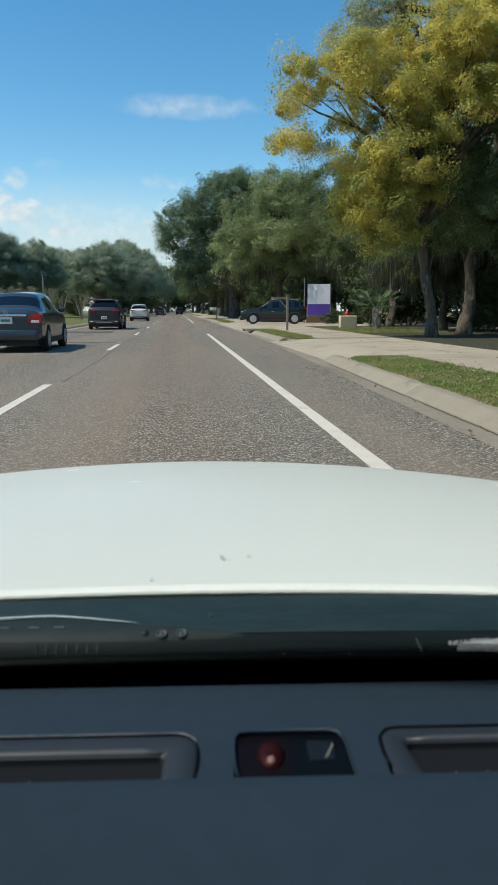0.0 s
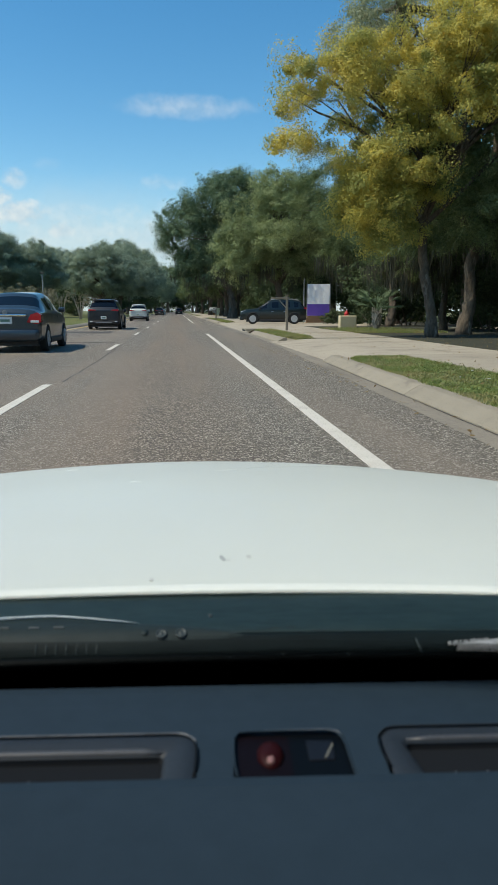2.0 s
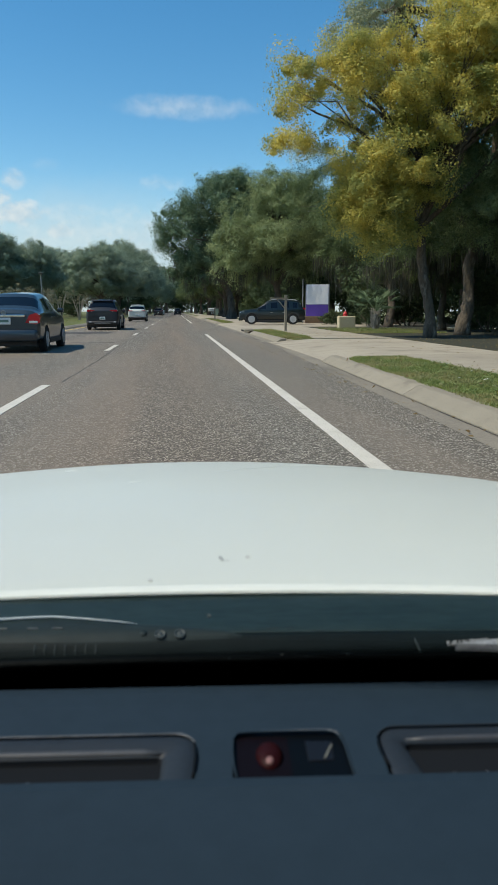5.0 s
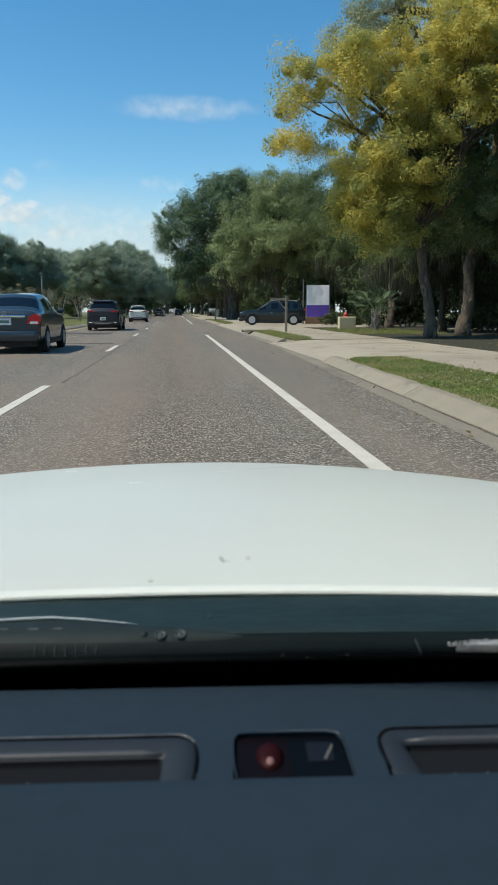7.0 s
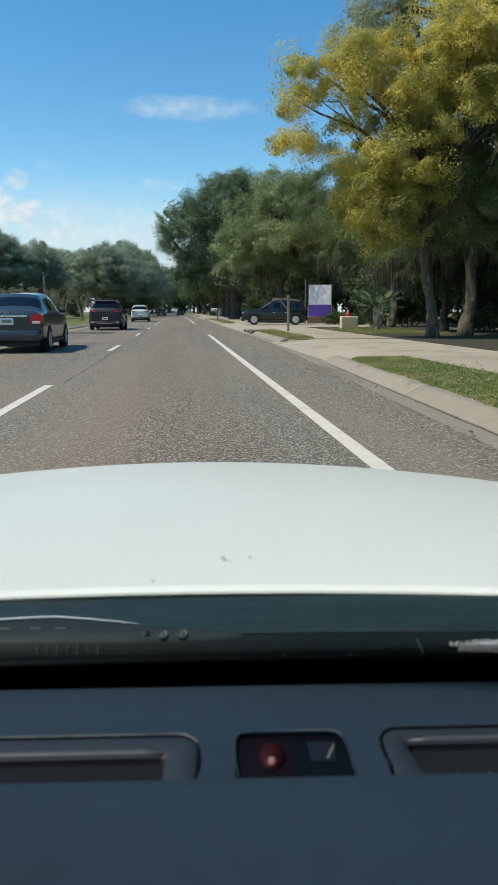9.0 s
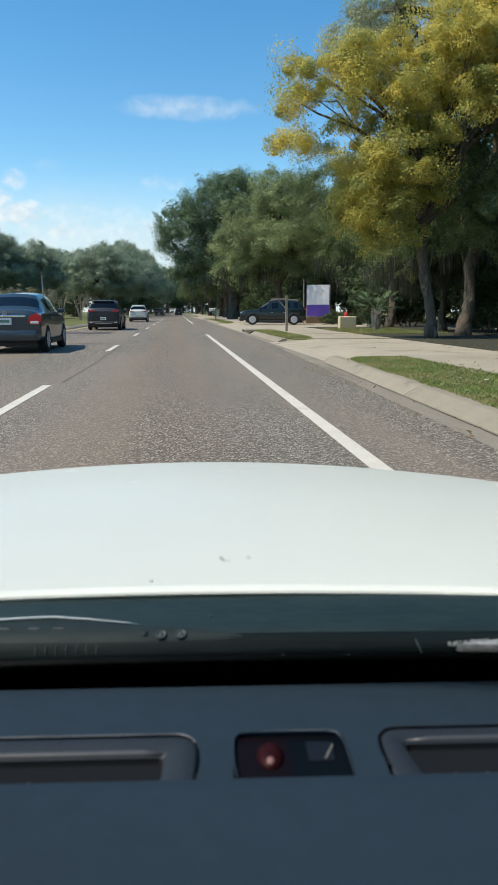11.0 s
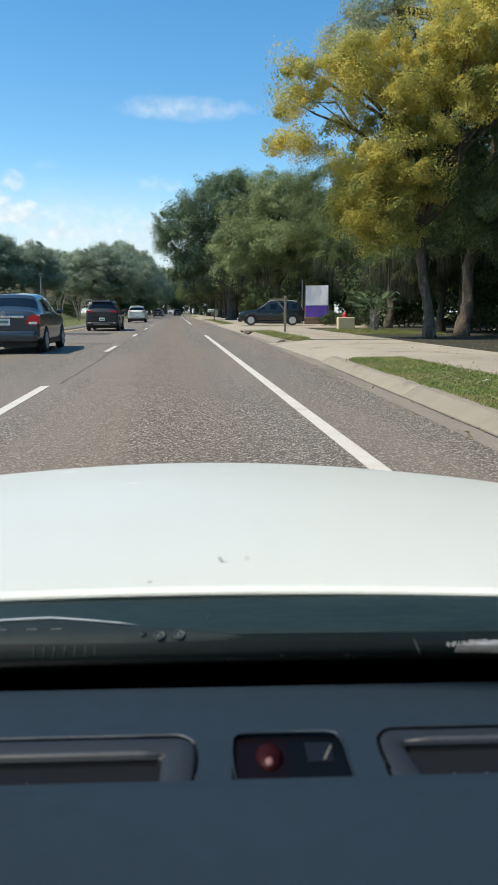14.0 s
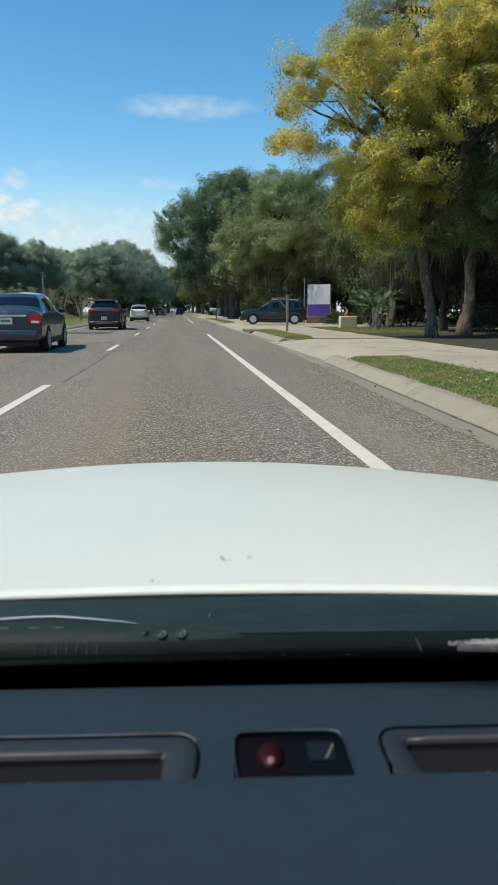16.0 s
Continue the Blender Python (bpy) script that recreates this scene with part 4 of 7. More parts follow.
def palmetto(x, y, seed):
    rng = np.random.default_rng(seed)
    top = root("palmetto", pose(x, y, 0.1), "small fan palm with a shaggy stump in the grass", "palm", "palms")
    bm = bmesh.new()
    pts = [(0, 0, -0.1), (0.02, 0, 0.25), (0, 0.02, 0.6), (0.02, 0, 0.95)]
    tube(bm, pts, [0.14, 0.16, 0.14, 0.09], 9)
    for k in range(60):
        a, z = rng.uniform(0, math.tau), rng.uniform(0.05, 0.9)
        p = Vector((math.cos(a) * 0.13, math.sin(a) * 0.13, z))
        out = Vector((math.cos(a), math.sin(a), 0))
        tube(bm, [p - out * 0.06, p + out * 0.07 + Vector((0, 0, 0.1)), p + out * 0.13 + Vector((0, 0, 0.26))], [0.035, 0.025, 0.008], 4)
    part("stump", bm, MYRTLE_BARK, top)
    for k in range(15):
        a = k * 2.4 + rng.uniform(-0.2, 0.2)
        rise = rng.uniform(0.2, 1.25)
        out = Vector((math.cos(a) * math.cos(rise), math.sin(a) * math.cos(rise), math.sin(rise)))
        hub = Vector((0, 0, 0.95)) + out * rng.uniform(0.6, 1.0)
        bm = bmesh.new()
        tube(bm, [(0, 0, 0.9), Vector((0, 0, 0.95)) + out * 0.4, hub], [0.016, 0.013, 0.01], 4)
        side = out.cross(Vector((0, 0, 1))).normalized()
        for j in range(-8, 9):
            th = j * 0.145
            d = (out * math.cos(th) + side * math.sin(th)).normalized()
            length = 0.85 * (1 - 0.025 * abs(j))
            n = d.cross(side if abs(j) > 3 else Vector((0, 0, 1))).normalized() * 0.018
            tip = hub + d * length + Vector((0, 0, -0.16))
            q = hub + d * length * 0.5
            bm.faces.new([bm.verts.new(p) for p in (hub, q + n, tip, q - n)])
        part("frond", bm, DARK_OAK, top)
    return top


palmetto(9.95, 34.6, 5)


# ---- vehicles ----
SEDAN = ((0.00, .77, .38, .88, .93, .62), (0.10, .835, .26, .95, 1.02, .69), (0.55, .85, .22, .96, 1.03, .68), (1.18, .845, .20, .97, 1.41, .54),
         (1.95, .845, .20, .94, 1.46, .57), (2.55, .845, .20, .93, 1.42, .56), (3.30, .84, .20, .93, 1.00, .68), (4.00, .80, .22, .83, .87, .62), (4.28, .66, .30, .68, .70, .48))
SUV = ((0.00, .82, .42, 1.00, 1.06, .74), (0.08, .90, .30, 1.06, 1.14, .76), (0.42, .92, .26, 1.08, 1.60, .62), (0.95, .92, .25, 1.07, 1.67, .64),
       (1.75, .92, .25, 1.04, 1.69, .65), (2.55, .92, .25, 1.02, 1.64, .62), (3.35, .91, .25, 1.03, 1.10, .74), (4.25, .87, .28, .96, 1.01, .66), (4.58, .74, .38, .82, .85, .52))


def ring(s):
    y, w, zb, belt, top, tw = s
    mid = zb + (belt - zb) * 0.55
    half = [(w * 0.86, zb), (w * 0.985, zb + 0.10), (w, mid), (w * 0.975, belt - 0.03), (w * 0.945, belt), (tw + 0.03, top - 0.07), (tw - 0.03, top - 0.015), (tw * 0.55, top + 0.01)]
    return [Vector((x, y, z)) for x, z in half] + [Vector((0, y, top + 0.02))] + [Vector((-x, y, z)) for x, z in half[::-1]]


def car_shell(stations, rear, roof1, screen, axles, r):
    """The smooth shell of a car, as bmeshes: body with open wheel arches, rear window, windscreen and side windows."""
    fine, glass = [], []
    for i, (p, q) in enumerate(zip(stations, stations[1:])):
        fine.append(p)
        for t in (0.10, 0.90):
            fine.append(tuple(u + (v - u) * t for u, v in zip(p, q)))
        glass.append(3 * i + 1)
    fine.append(stations[-1])
    bm = bmesh.new()
    rings = [[bm.verts.new(p) for p in ring(s)] for s in fine]
    n = len(rings[0])
    for j, (p, q) in enumerate(zip(rings, rings[1:])):
        seg = j // 3
        for k in range(n - 1):
            f = bm.faces.new((p[k], p[k + 1], q[k + 1], q[k]))
            f.smooth = True
            if j in glass:
                if seg == rear and 5 <= k <= n - 7:
                    f.material_index = 1
                elif seg == roof1 and 6 <= k <= n - 8:
                    f.material_index = 2
                elif rear < seg < screen and k in (4, n - 6):
                    f.material_index = 3 + 2 * seg + (1 if k == 4 else 0)
        bm.faces.new((p[n - 1], p[0], q[0], q[n - 1]))
    bm.faces.new(rings[0])
    bm.faces.new(rings[-1][::-1])
    bmesh.ops.recalc_face_normals(bm, faces=bm.faces)
    me = bpy.data.meshes.new("cage")
    bm.to_mesh(me)
    bm.free()
    for _ in range(24):
        me.materials.append(None)
    cage = new("cage", me)
    soft = cage.modifiers.new("smooth", "SUBSURF")
    soft.levels = soft.render_levels = 2
    bm = bmesh.new()
    for y in axles:
        for s in (-1, 1):
            bmesh.ops.create_cone(bm, cap_ends=True, segments=28, radius1=r + 0.05, radius2=r + 0.05, depth=0.5, matrix=pose(s * (stations[3][1] + 0.02), y, r, 0, 90, 0))
    me = bpy.data.meshes.new("arches")
    bm.to_mesh(me)
    bm.free()
    arches = new("arches", me)
    cut = cage.modifiers.new("arches", "BOOLEAN")
    cut.operation, cut.object, cut.solver = "DIFFERENCE", arches, "EXACT"
    made = bpy.data.meshes.new_from_object(cage.evaluated_get(bpy.context.evaluated_depsgraph_get()))
    bpy.data.objects.remove(cage)
    bpy.data.objects.remove(arches)
    whole = bmesh.new()
    whole.from_mesh(made)
    shells = {}
    for slot in sorted({f.material_index for f in whole.faces}):
        piece = whole.copy()
        bmesh.ops.delete(piece, geom=[f for f in piece.faces if f.material_index != slot], context="FACES")
        for f in piece.faces:
            f.material_index = 0
            f.smooth = True
        shells[slot] = piece
    whole.free()
    return shells


def wheel(x, y, r, parent):
    tyre_bm = bmesh.new()
    turn = pose(x, y, r, 0, 90 if x > 0 else -90, 0)
    tyre = part("wheel", lathe(tyre_bm, [(r * 0.62, -0.10), (r * 0.9, -0.105), (r, -0.08), (r, 0.06), (r * 0.9, 0.095), (r * 0.64, 0.085)], 28, turn), RUBBER, parent, smooth=False)
    rim = bmesh.new()
    lathe(rim, [(r * 0.64, 0.0), (r * 0.64, 0.090), (r * 0.58, 0.094), (r * 0.55, 0.086), (0.02, 0.094)], 28, turn)
    for k in range(5):
        box_bm = bmesh.ops.create_cube(rim, size=1.0, matrix=turn @ pose(0, 0, 0.090, 0, 0, 72 * k) @ Matrix.Translation((r * 0.32, 0, 0)) @ Matrix.Diagonal((r * 0.56, r * 0.17, 0.03, 1)))
    lathe(rim, [(r * 0.17, 0.04), (r * 0.17, 0.108), (r * 0.1, 0.112)], 14, turn)
    part("rim", rim, ALLOY, tyre)


def car(name, label, paint, stations, m, suv=False, group="traffic", chrome=True, lit=False):
    top = root(name, m, label, "car", group)
    length = stations[-1][0]
    rear = 1 if suv else 2
    r = 0.37 if suv else 0.31
    axles = (0.82 if suv else 0.86, length - 0.86)
    for slot, shell in car_shell(stations, rear, 5, 6, axles, r).items():
        if slot == 0:
            part("body", shell, paint, top)
        elif slot == 1:
            part("rear_window", shell, DARK_GLASS, top, "dark tinted rear window")
        elif slot == 2:
            part("windscreen", shell, DARK_GLASS, top)
        else:
            part("side_window", shell, DARK_GLASS, top)
    w = stations[3][1]
    for y in axles:
        for s in (-1, 1):
            arch = bmesh.new()
            pts = [(s * (w - 0.012), y + math.cos(a) * (r + 0.05), r + math.sin(a) * (r + 0.05)) for a in [math.pi * k / 12 for k in range(13)]]
            tube(arch, pts, [0.034 if suv else 0.012] * 13, 6)
            part("wheel_arch", arch, TRIM_PLASTIC if suv else paint, top)
            wheel(s * (w - 0.085), y, r, top)
    # rear
    zlamp = 1.07 if suv else 0.80
    for s in (-1, 1):
        bm = bmesh.new()
        if suv:
            outline_solid(bm, [(0.42, -0.01), (0.80, -0.05), (0.85, 0.01), (0.82, 0.06), (0.60, 0.05), (0.42, 0.03)], 0.0, 0.16, pose(0, -0.02, zlamp, 90, 0, 0) @ Matrix.Translation((0, 0, -0.14)) @ Matrix.Diagonal((s, 1, 1, 1)))
        else:
            outline_solid(bm, [(0.50, -0.08), (0.76, -0.12), (0.845, -0.07), (0.84, 0.10), (0.76, 0.15), (0.60, 0.10)], 0.0, 0.2, pose(0, -0.015, zlamp, 90, 0, 0) @ Matrix.Translation((0, 0, -0.19)) @ Matrix.Diagonal((s, 1, 1, 1)))
        bmesh.ops.recalc_face_normals(bm, faces=bm.faces)
        tail = part("tail_lamp", bm, LAMP_RED, top, "red tail lamp")
        bm = bmesh.new()
        if suv:
            box(bm, s * 0.62 - 0.07, s * 0.62 + 0.07, -0.035, 0.0, zlamp - 0.03, zlamp + 0.005, 0.008)
        else:
            box(bm, s * 0.69 - 0.10, s * 0.69 + 0.10, -0.03, 0.0, zlamp - 0.095, zlamp - 0.035, 0.01)
        part("lamp_lens", bm, LAMP_LIT if lit else LAMP_CLEAR, tail)
    zp = 0.66 if suv else 0.76
    plate = part("number_plate", boxed(-0.155, 0.155, -0.035, 0.01, zp - 0.08, zp + 0.08, 0.008), PLATE, top, "white number plate")
    part("plate_bars", boxed(-0.11, 0.11, -0.039, -0.034, zp - 0.03, zp + 0.03), PLATE_INK, plate)
    bm = boxed(-w * 0.94, w * 0.94, -0.05, 0.34, 0.28, 0.52 if suv else 0.58, 0.11, 4)
    bumper = part("rear_bumper", bm, TRIM_PLASTIC if suv else paint, top, smooth=True)
    if chrome:
        part("trim_strip", boxed(-0.50, 0.50, -0.050, 0.02, zp + 0.095, zp + 0.150, 0.014), CHROME, top, "chrome trim strip")
        part("badge", lathe(bmesh.new(), [(0.06, 0.0), (0.06, 0.010), (0.045, 0.013), (0.045, 0.003)], 20, pose(0, -0.008, zp + 0.19, 90, 0, 0)), STEEL, top, "plain round chrome badge")
    part("under_tray", boxed(-w * 0.8, w * 0.8, 0.3, length - 0.4, 0.16, 0.30), TRIM_PLASTIC, top)
    if not suv:
        part("exhaust_pipe", tube(bmesh.new(), [(-0.4, 0.02, 0.26), (-0.4, 0.4, 0.27)], [0.03, 0.03], 10), STEEL, top)
    # front
    zh = 0.80 if suv else 0.66
    for s in (-1, 1):
        part("headlamp", boxed(s * 0.56 - 0.14, s * 0.56 + 0.14, length - 0.22, length - 0.02, zh - 0.07, zh + 0.07, 0.035, 3), LAMP_CLEAR, top, smooth=True)
        part("mirror", boxed(s * (w + 0.03) - 0.09, s * (w + 0.03) + 0.09, length - 1.42, length - 1.28, 0.96, 1.08 if not suv else 1.16, 0.04, 3), paint, top, smooth=True)
        for y in (1.5, 2.35):
            part("door_handle", boxed(s * (w + 0.012) - 0.015, s * (w + 0.012) + 0.015, y - 0.09, y + 0.09, 0.83, 0.86, 0.008), paint if not suv else CHROME, top)
        part("sill_trim", boxed(s * (w - 0.03) - 0.035, s * (w - 0.03) + 0.035, 1.25, length - 1.3, 0.20, 0.32, 0.02), TRIM_PLASTIC, top)
    part("grille", boxed(-0.40, 0.40, length - 0.12, length + 0.02, zh - 0.16, zh - 0.04, 0.02), TRIM_PLASTIC, top)
    part("front_bumper", boxed(-w * 0.82, w * 0.82, length - 0.25, length + 0.06, 0.26, 0.50, 0.06, 3), paint, top, smooth=True)
    if suv:
        for s in (-1, 1):
            part("roof_rail", tube(bmesh.new(), [(s * 0.58, 0.5, 1.62), (s * 0.60, 0.65, 1.70), (s * 0.60, 1.6, 1.745), (s * 0.58, 2.35, 1.70), (s * 0.57, 2.5, 1.64)], [0.02] * 5, 6), ALLOY if chrome else DARK_STEEL, top)
        part("rear_valance", boxed(-0.45, 0.45, -0.055, 0.05, 0.36, 0.41, 0.015), STEEL, top)
        part("roof_spoiler", boxed(-0.60, 0.60, 0.30, 0.56, 1.595, 1.655, 0.025, 2), paint, top, smooth=True)
        for s in (-1, 1):
            part("reflector", boxed(s * 0.68 - 0.07, s * 0.68 + 0.07, -0.062, 0.0, 0.43, 0.47, 0.01), LAMP_CLEAR, top, "pale bumper reflector")
    return top


car("sedan", "dark slate-blue compact sedan driving in the next lane", SLATE_PAINT, SEDAN, pose(-4.28, 18.2, 0) @ Matrix.Diagonal((1.04, 1.04, 1.06, 1)))
car("sport_utility_car", "charcoal sport utility car with lit tail lamps", CHARCOAL_PAINT, SUV, pose(-4.10, 40.2, 0), True, chrome=False, lit=True)
car("sport_utility_car", "white sport utility car with dark lower trim", WHITE_PAINT, SUV, pose(-3.95, 73.0, 0), True, chrome=False)
car("sport_utility_car", "black sport utility car pulling out of the driveway", BLACK_PAINT, SUV, pose(9.05, 49.6, 0.13, 0, 0, 84), True, "waiting cars")
car("sport_utility_car", "distant dark car further along the lane", CHARCOAL_PAINT, SUV, pose(-3.9, 158, 0), True, chrome=False)
car("sedan", "distant pale car further along the lane", WHITE_PAINT, SEDAN, pose(-3.9, 186, 0))
car("sport_utility_car", "distant dark car in the near lane", CHARCOAL_PAINT, SUV, pose(0.5, 190, 0), True, chrome=False)
car("sedan", "distant white car parked by the far walk", WHITE_PAINT, SEDAN, pose(-8.8, 185, 0.1, 0, 0, 180), False, "parked cars")
car("sedan", "silver sedan waiting at the side street", SILVER_PAINT, SEDAN, pose(8.6, -39.0, 0.14, 0, 0, 86), False, "waiting cars")
car("sport_utility_car", "white sport utility car waiting in the driveway", WHITE_PAINT, SUV, pose(10.8, -127.0, 0.14, 0, 0, 88), True, "waiting cars")


# ---- roadside things ----
def brick_base(x, y, wide, deep, tall):
    base = root("sign_plinth", pose(x, y, 0.11), "low tan brick plinth under the sign", "plinth")
    part("core", boxed(-wide / 2 + 0.012, wide / 2 - 0.012, -deep / 2 + 0.012, deep / 2 - 0.012, 0, tall), MORTAR, base)
    me = bpy.data.meshes.new("brick")
    bm = boxed(-0.10, 0.10, -0.05, 0.05, 0.0, 0.065, 0.006, 1)
    bm.to_mesh(me)
    bm.free()
    me.materials.append(BRICK)
    rows = int(tall / 0.077)
    for r in range(rows):
        for k in range(int(wide / 0.212)):
            for s in (-1, 1):
                ob = new("brick", me)
                ob.parent = base
                ob.location = (-wide / 2 + 0.106 + 0.212 * k + (0.05 if r % 2 else 0), s * (deep / 2 - 0.04), r * 0.077 + 0.004)
    return base


def monument_sign(x, y):
    brick_base(x, y, 2.1, 0.5, 0.55)
    sign = root("business_sign", pose(x, y, 0.66, 0, 0, -18), "white and purple business sign on a brick plinth", "sign")
    part("upper_panel", boxed(-0.86, 0.86, -0.14, 0.14, 0.90, 2.42, 0.02), SIGN_WHITE, sign, "plain white upper panel")
    part("lower_panel", boxed(-0.86, 0.86, -0.14, 0.14, 0.0, 0.895, 0.02), SIGN_PURPLE, sign, "purple lower panel")
    for s in (-1, 1):
        part("frame_post", boxed(s * 0.90 - 0.035, s * 0.90 + 0.035, -0.12, 0.12, 0, 2.46, 0.01), STEEL, sign)


monument_sign(11.0, 54.5)
tall_post = root("steel_pole", pose(9.75, 54.0, 0.11), "thin grey steel pole beside the sign", "pole")
part("pole", tube(bmesh.new(), [(0, 0, -0.1), (0, 0, 1.6), (0, 0, 3.3)], [0.05, 0.045, 0.045], 10), STEEL, tall_post)
part("cap", lathe(bmesh.new(), [(0.055, 3.29), (0.06, 3.32), (0.02, 3.36)], 10), STEEL, tall_post)


def arm_post(x, y):
    top = root("sign_post", pose(x, y, 0.13), "grey weathered wooden post with a short bracket arm and brace", "post")
    part("post", boxed(-0.055, 0.055, -0.055, 0.055, -0.1, 1.62, 0.01), POST_WOOD, top)
    part("arm", boxed(-0.75, 0.12, -0.035, 0.035, 1.46, 1.54, 0.008), POST_WOOD, top)
    part("brace", tube(bmesh.new(), [(0, 0, 1.0), (-0.42, 0, 1.47)], [0.03, 0.03], 6), POST_WOOD, top)
    part("cap", boxed(-0.07, 0.07, -0.07, 0.07, 1.62, 1.65, 0.01), POST_WOOD, top)


arm_post(5.15, 33.0)


def hydrant(x, y):
    top = root("fire_hydrant", pose(x, y, 0.11), "red fire hydrant behind a buff concrete block", "hydrant")
    part("barrel", lathe(bmesh.new(), [(0.17, 0), (0.17, 0.05), (0.11, 0.06), (0.11, 0.62), (0.15, 0.63), (0.15, 0.68), (0.13, 0.70)], 20), HYDRANT_RED, top, smooth=False)
    part("bonnet", lathe(bmesh.new(), [(0.13, 0.70), (0.125, 0.78), (0.09, 0.86), (0.04, 0.90), (0.04, 0.95)], 20), HYDRANT_RED, top, smooth=True)
    for s in (-1, 1):
        part("side_outlet", lathe(bmesh.new(), [(0.06, 0.08), (0.06, 0.17), (0.075, 0.17), (0.075, 0.21)], 12, pose(0, 0, 0.52, 0, 90 * s, 0)), HYDRANT_RED, top)
    part("front_outlet", lathe(bmesh.new(), [(0.075, 0.08), (0.075, 0.17), (0.09, 0.17), (0.09, 0.21)], 12, pose(0, 0, 0.48, 90, 0, 0)), HYDRANT_RED, top)


hydrant(9.62, 39.6)
block = root("concrete_block", pose(9.15, 37.4, 0.11), "buff-painted concrete block in the grass", "block")
part("block", boxed(-0.46, 0.46, -0.22, 0.22, -0.05, 0.68, 0.05, 3), BUFF, block, smooth=False)


def utility_cabinet(x, y, turn=0):
    top = root("utility_cabinet", pose(x, y, 0.11, 0, 0, turn), "pale green metal utility cabinet on a slab", "cabinet", "utility cabinets")
    part("base_slab", boxed(-1.0, 1.0, -0.75, 0.75, -0.05, 0.1, 0.02), CONCRETE, top)
    part("case", boxed(-0.85, 0.85, -0.6, 0.6, 0.1, 1.35, 0.03), BOX_GREEN, top)
    part("lid", boxed(-0.88, 0.88, -0.64, 0.63, 1.352, 1.44, 0.025), BOX_GREEN, top)
    for s in (-1, 1):
        part("door", boxed(min(s * 0.02, s * 0.8), max(s * 0.02, s * 0.8), -0.62, -0.605, 0.16, 1.3, 0.006), BOX_GREEN, top)
    part("latch", boxed(-0.06, 0.06, -0.65, -0.62, 0.7, 0.85, 0.01), STEEL, top)


for x, y, turn in ((6.5, -6.9, 0), (4.6, -99.0, 0), (8.8, 145.0, 4), (13.4, 148.5, 4)):
    utility_cabinet(x, y, turn)


def street_lamp(x, y, tall):
    top = root("street_lamp", pose(x, y, 0.1), "slim grey street lamp on the median lawn", "street lamp")
    part("pole", tube(bmesh.new(), [(0, 0, -0.1), (0, 0, tall * 0.5), (0, 0, tall)], [0.09, 0.075, 0.06], 10), STEEL, top)
    part("lantern", boxed(-0.16, 0.16, -0.35, 0.2, tall, tall + 0.16, 0.04), DARK_STEEL, top)


street_lamp(-12.4, 68, 4.3)


def myrtle(x, y, seed):
    rng = np.random.default_rng(seed)
    top = root("crepe_myrtle", pose(x, y, 0.1), "bare pale-stemmed small tree on the lawn", "tree", "small trees")
    bm = bmesh.new()
    for k in range(9):
        a = k * 0.7 + rng.uniform(-0.2, 0.2)
        tip = Vector((math.cos(a) * rng.uniform(0.5, 1.2), math.sin(a) * rng.uniform(0.5, 1.2), rng.uniform(2.2, 3.2)))
        tube(bm, [(math.cos(a) * 0.08, math.sin(a) * 0.08, -0.1), tip * 0.45 + Vector((0, 0, 0.2)), tip], [0.05, 0.04, 0.012], 6)
        for _ in range(4):
            q = tip + Vector(rng.normal(size=3) * 0.4)
            tube(bm, [tip * 0.7, q], [0.018, 0.005], 4)
    part("stems", bm, PALE_BARK, top)


for i, (x, y) in enumerate(((-13.2, 72), (-15.5, 80), (-10.8, 92), (-11.2, 104))):
    myrtle(x, y, 60 + i)


def bungalow(x, y, wide, deep, turn, label):
    top = root("bungalow", pose(x, y, 0.1, 0, 0, turn), label, "house", "houses")
    part("wall", boxed(-wide / 2, wide / 2, -deep / 2, deep / 2, -0.1, 2.7), STUCCO, top)
    bm = bmesh.new()
    a = [bm.verts.new(v) for v in ((-wide / 2 - 0.5, -deep / 2 - 0.5, 2.65), (wide / 2 + 0.5, -deep / 2 - 0.5, 2.65), (wide / 2 + 0.5, deep / 2 + 0.5, 2.65), (-wide / 2 - 0.5, deep / 2 + 0.5, 2.65))]
    b = [bm.verts.new(v) for v in ((-wide / 2 + 1.5, 0, 4.4), (wide / 2 - 1.5, 0, 4.4))]
    for f in ((a[0], a[1], b[1], b[0]), (a[1], a[2], b[1]), (a[2], a[3], b[0], b[1]), (a[3], a[0], b[0]), (a[3], a[2], a[1], a[0])):
        bm.faces.new(f)
    part("roof", bm, ROOFING, top)
    for s in (-1, 1):
        win = part("window", boxed(s * wide * 0.28 - 0.7, s * wide * 0.28 + 0.7, -deep / 2 - 0.04, -deep / 2 + 0.02, 0.9, 2.1, 0.02), SIGN_WHITE, top)
        part("pane", boxed(s * wide * 0.28 - 0.6, s * wide * 0.28 + 0.6, -deep / 2 - 0.055, -deep / 2 - 0.03, 1.0, 2.0), DARK_GLASS, win)
    part("door", boxed(-0.45, 0.45, -deep / 2 - 0.04, -deep / 2 + 0.02, 0.0, 2.05, 0.01), DARK_STEEL, top)


bungalow(-36, 112, 12, 8, 70, "pale single-storey house behind the far lawn")


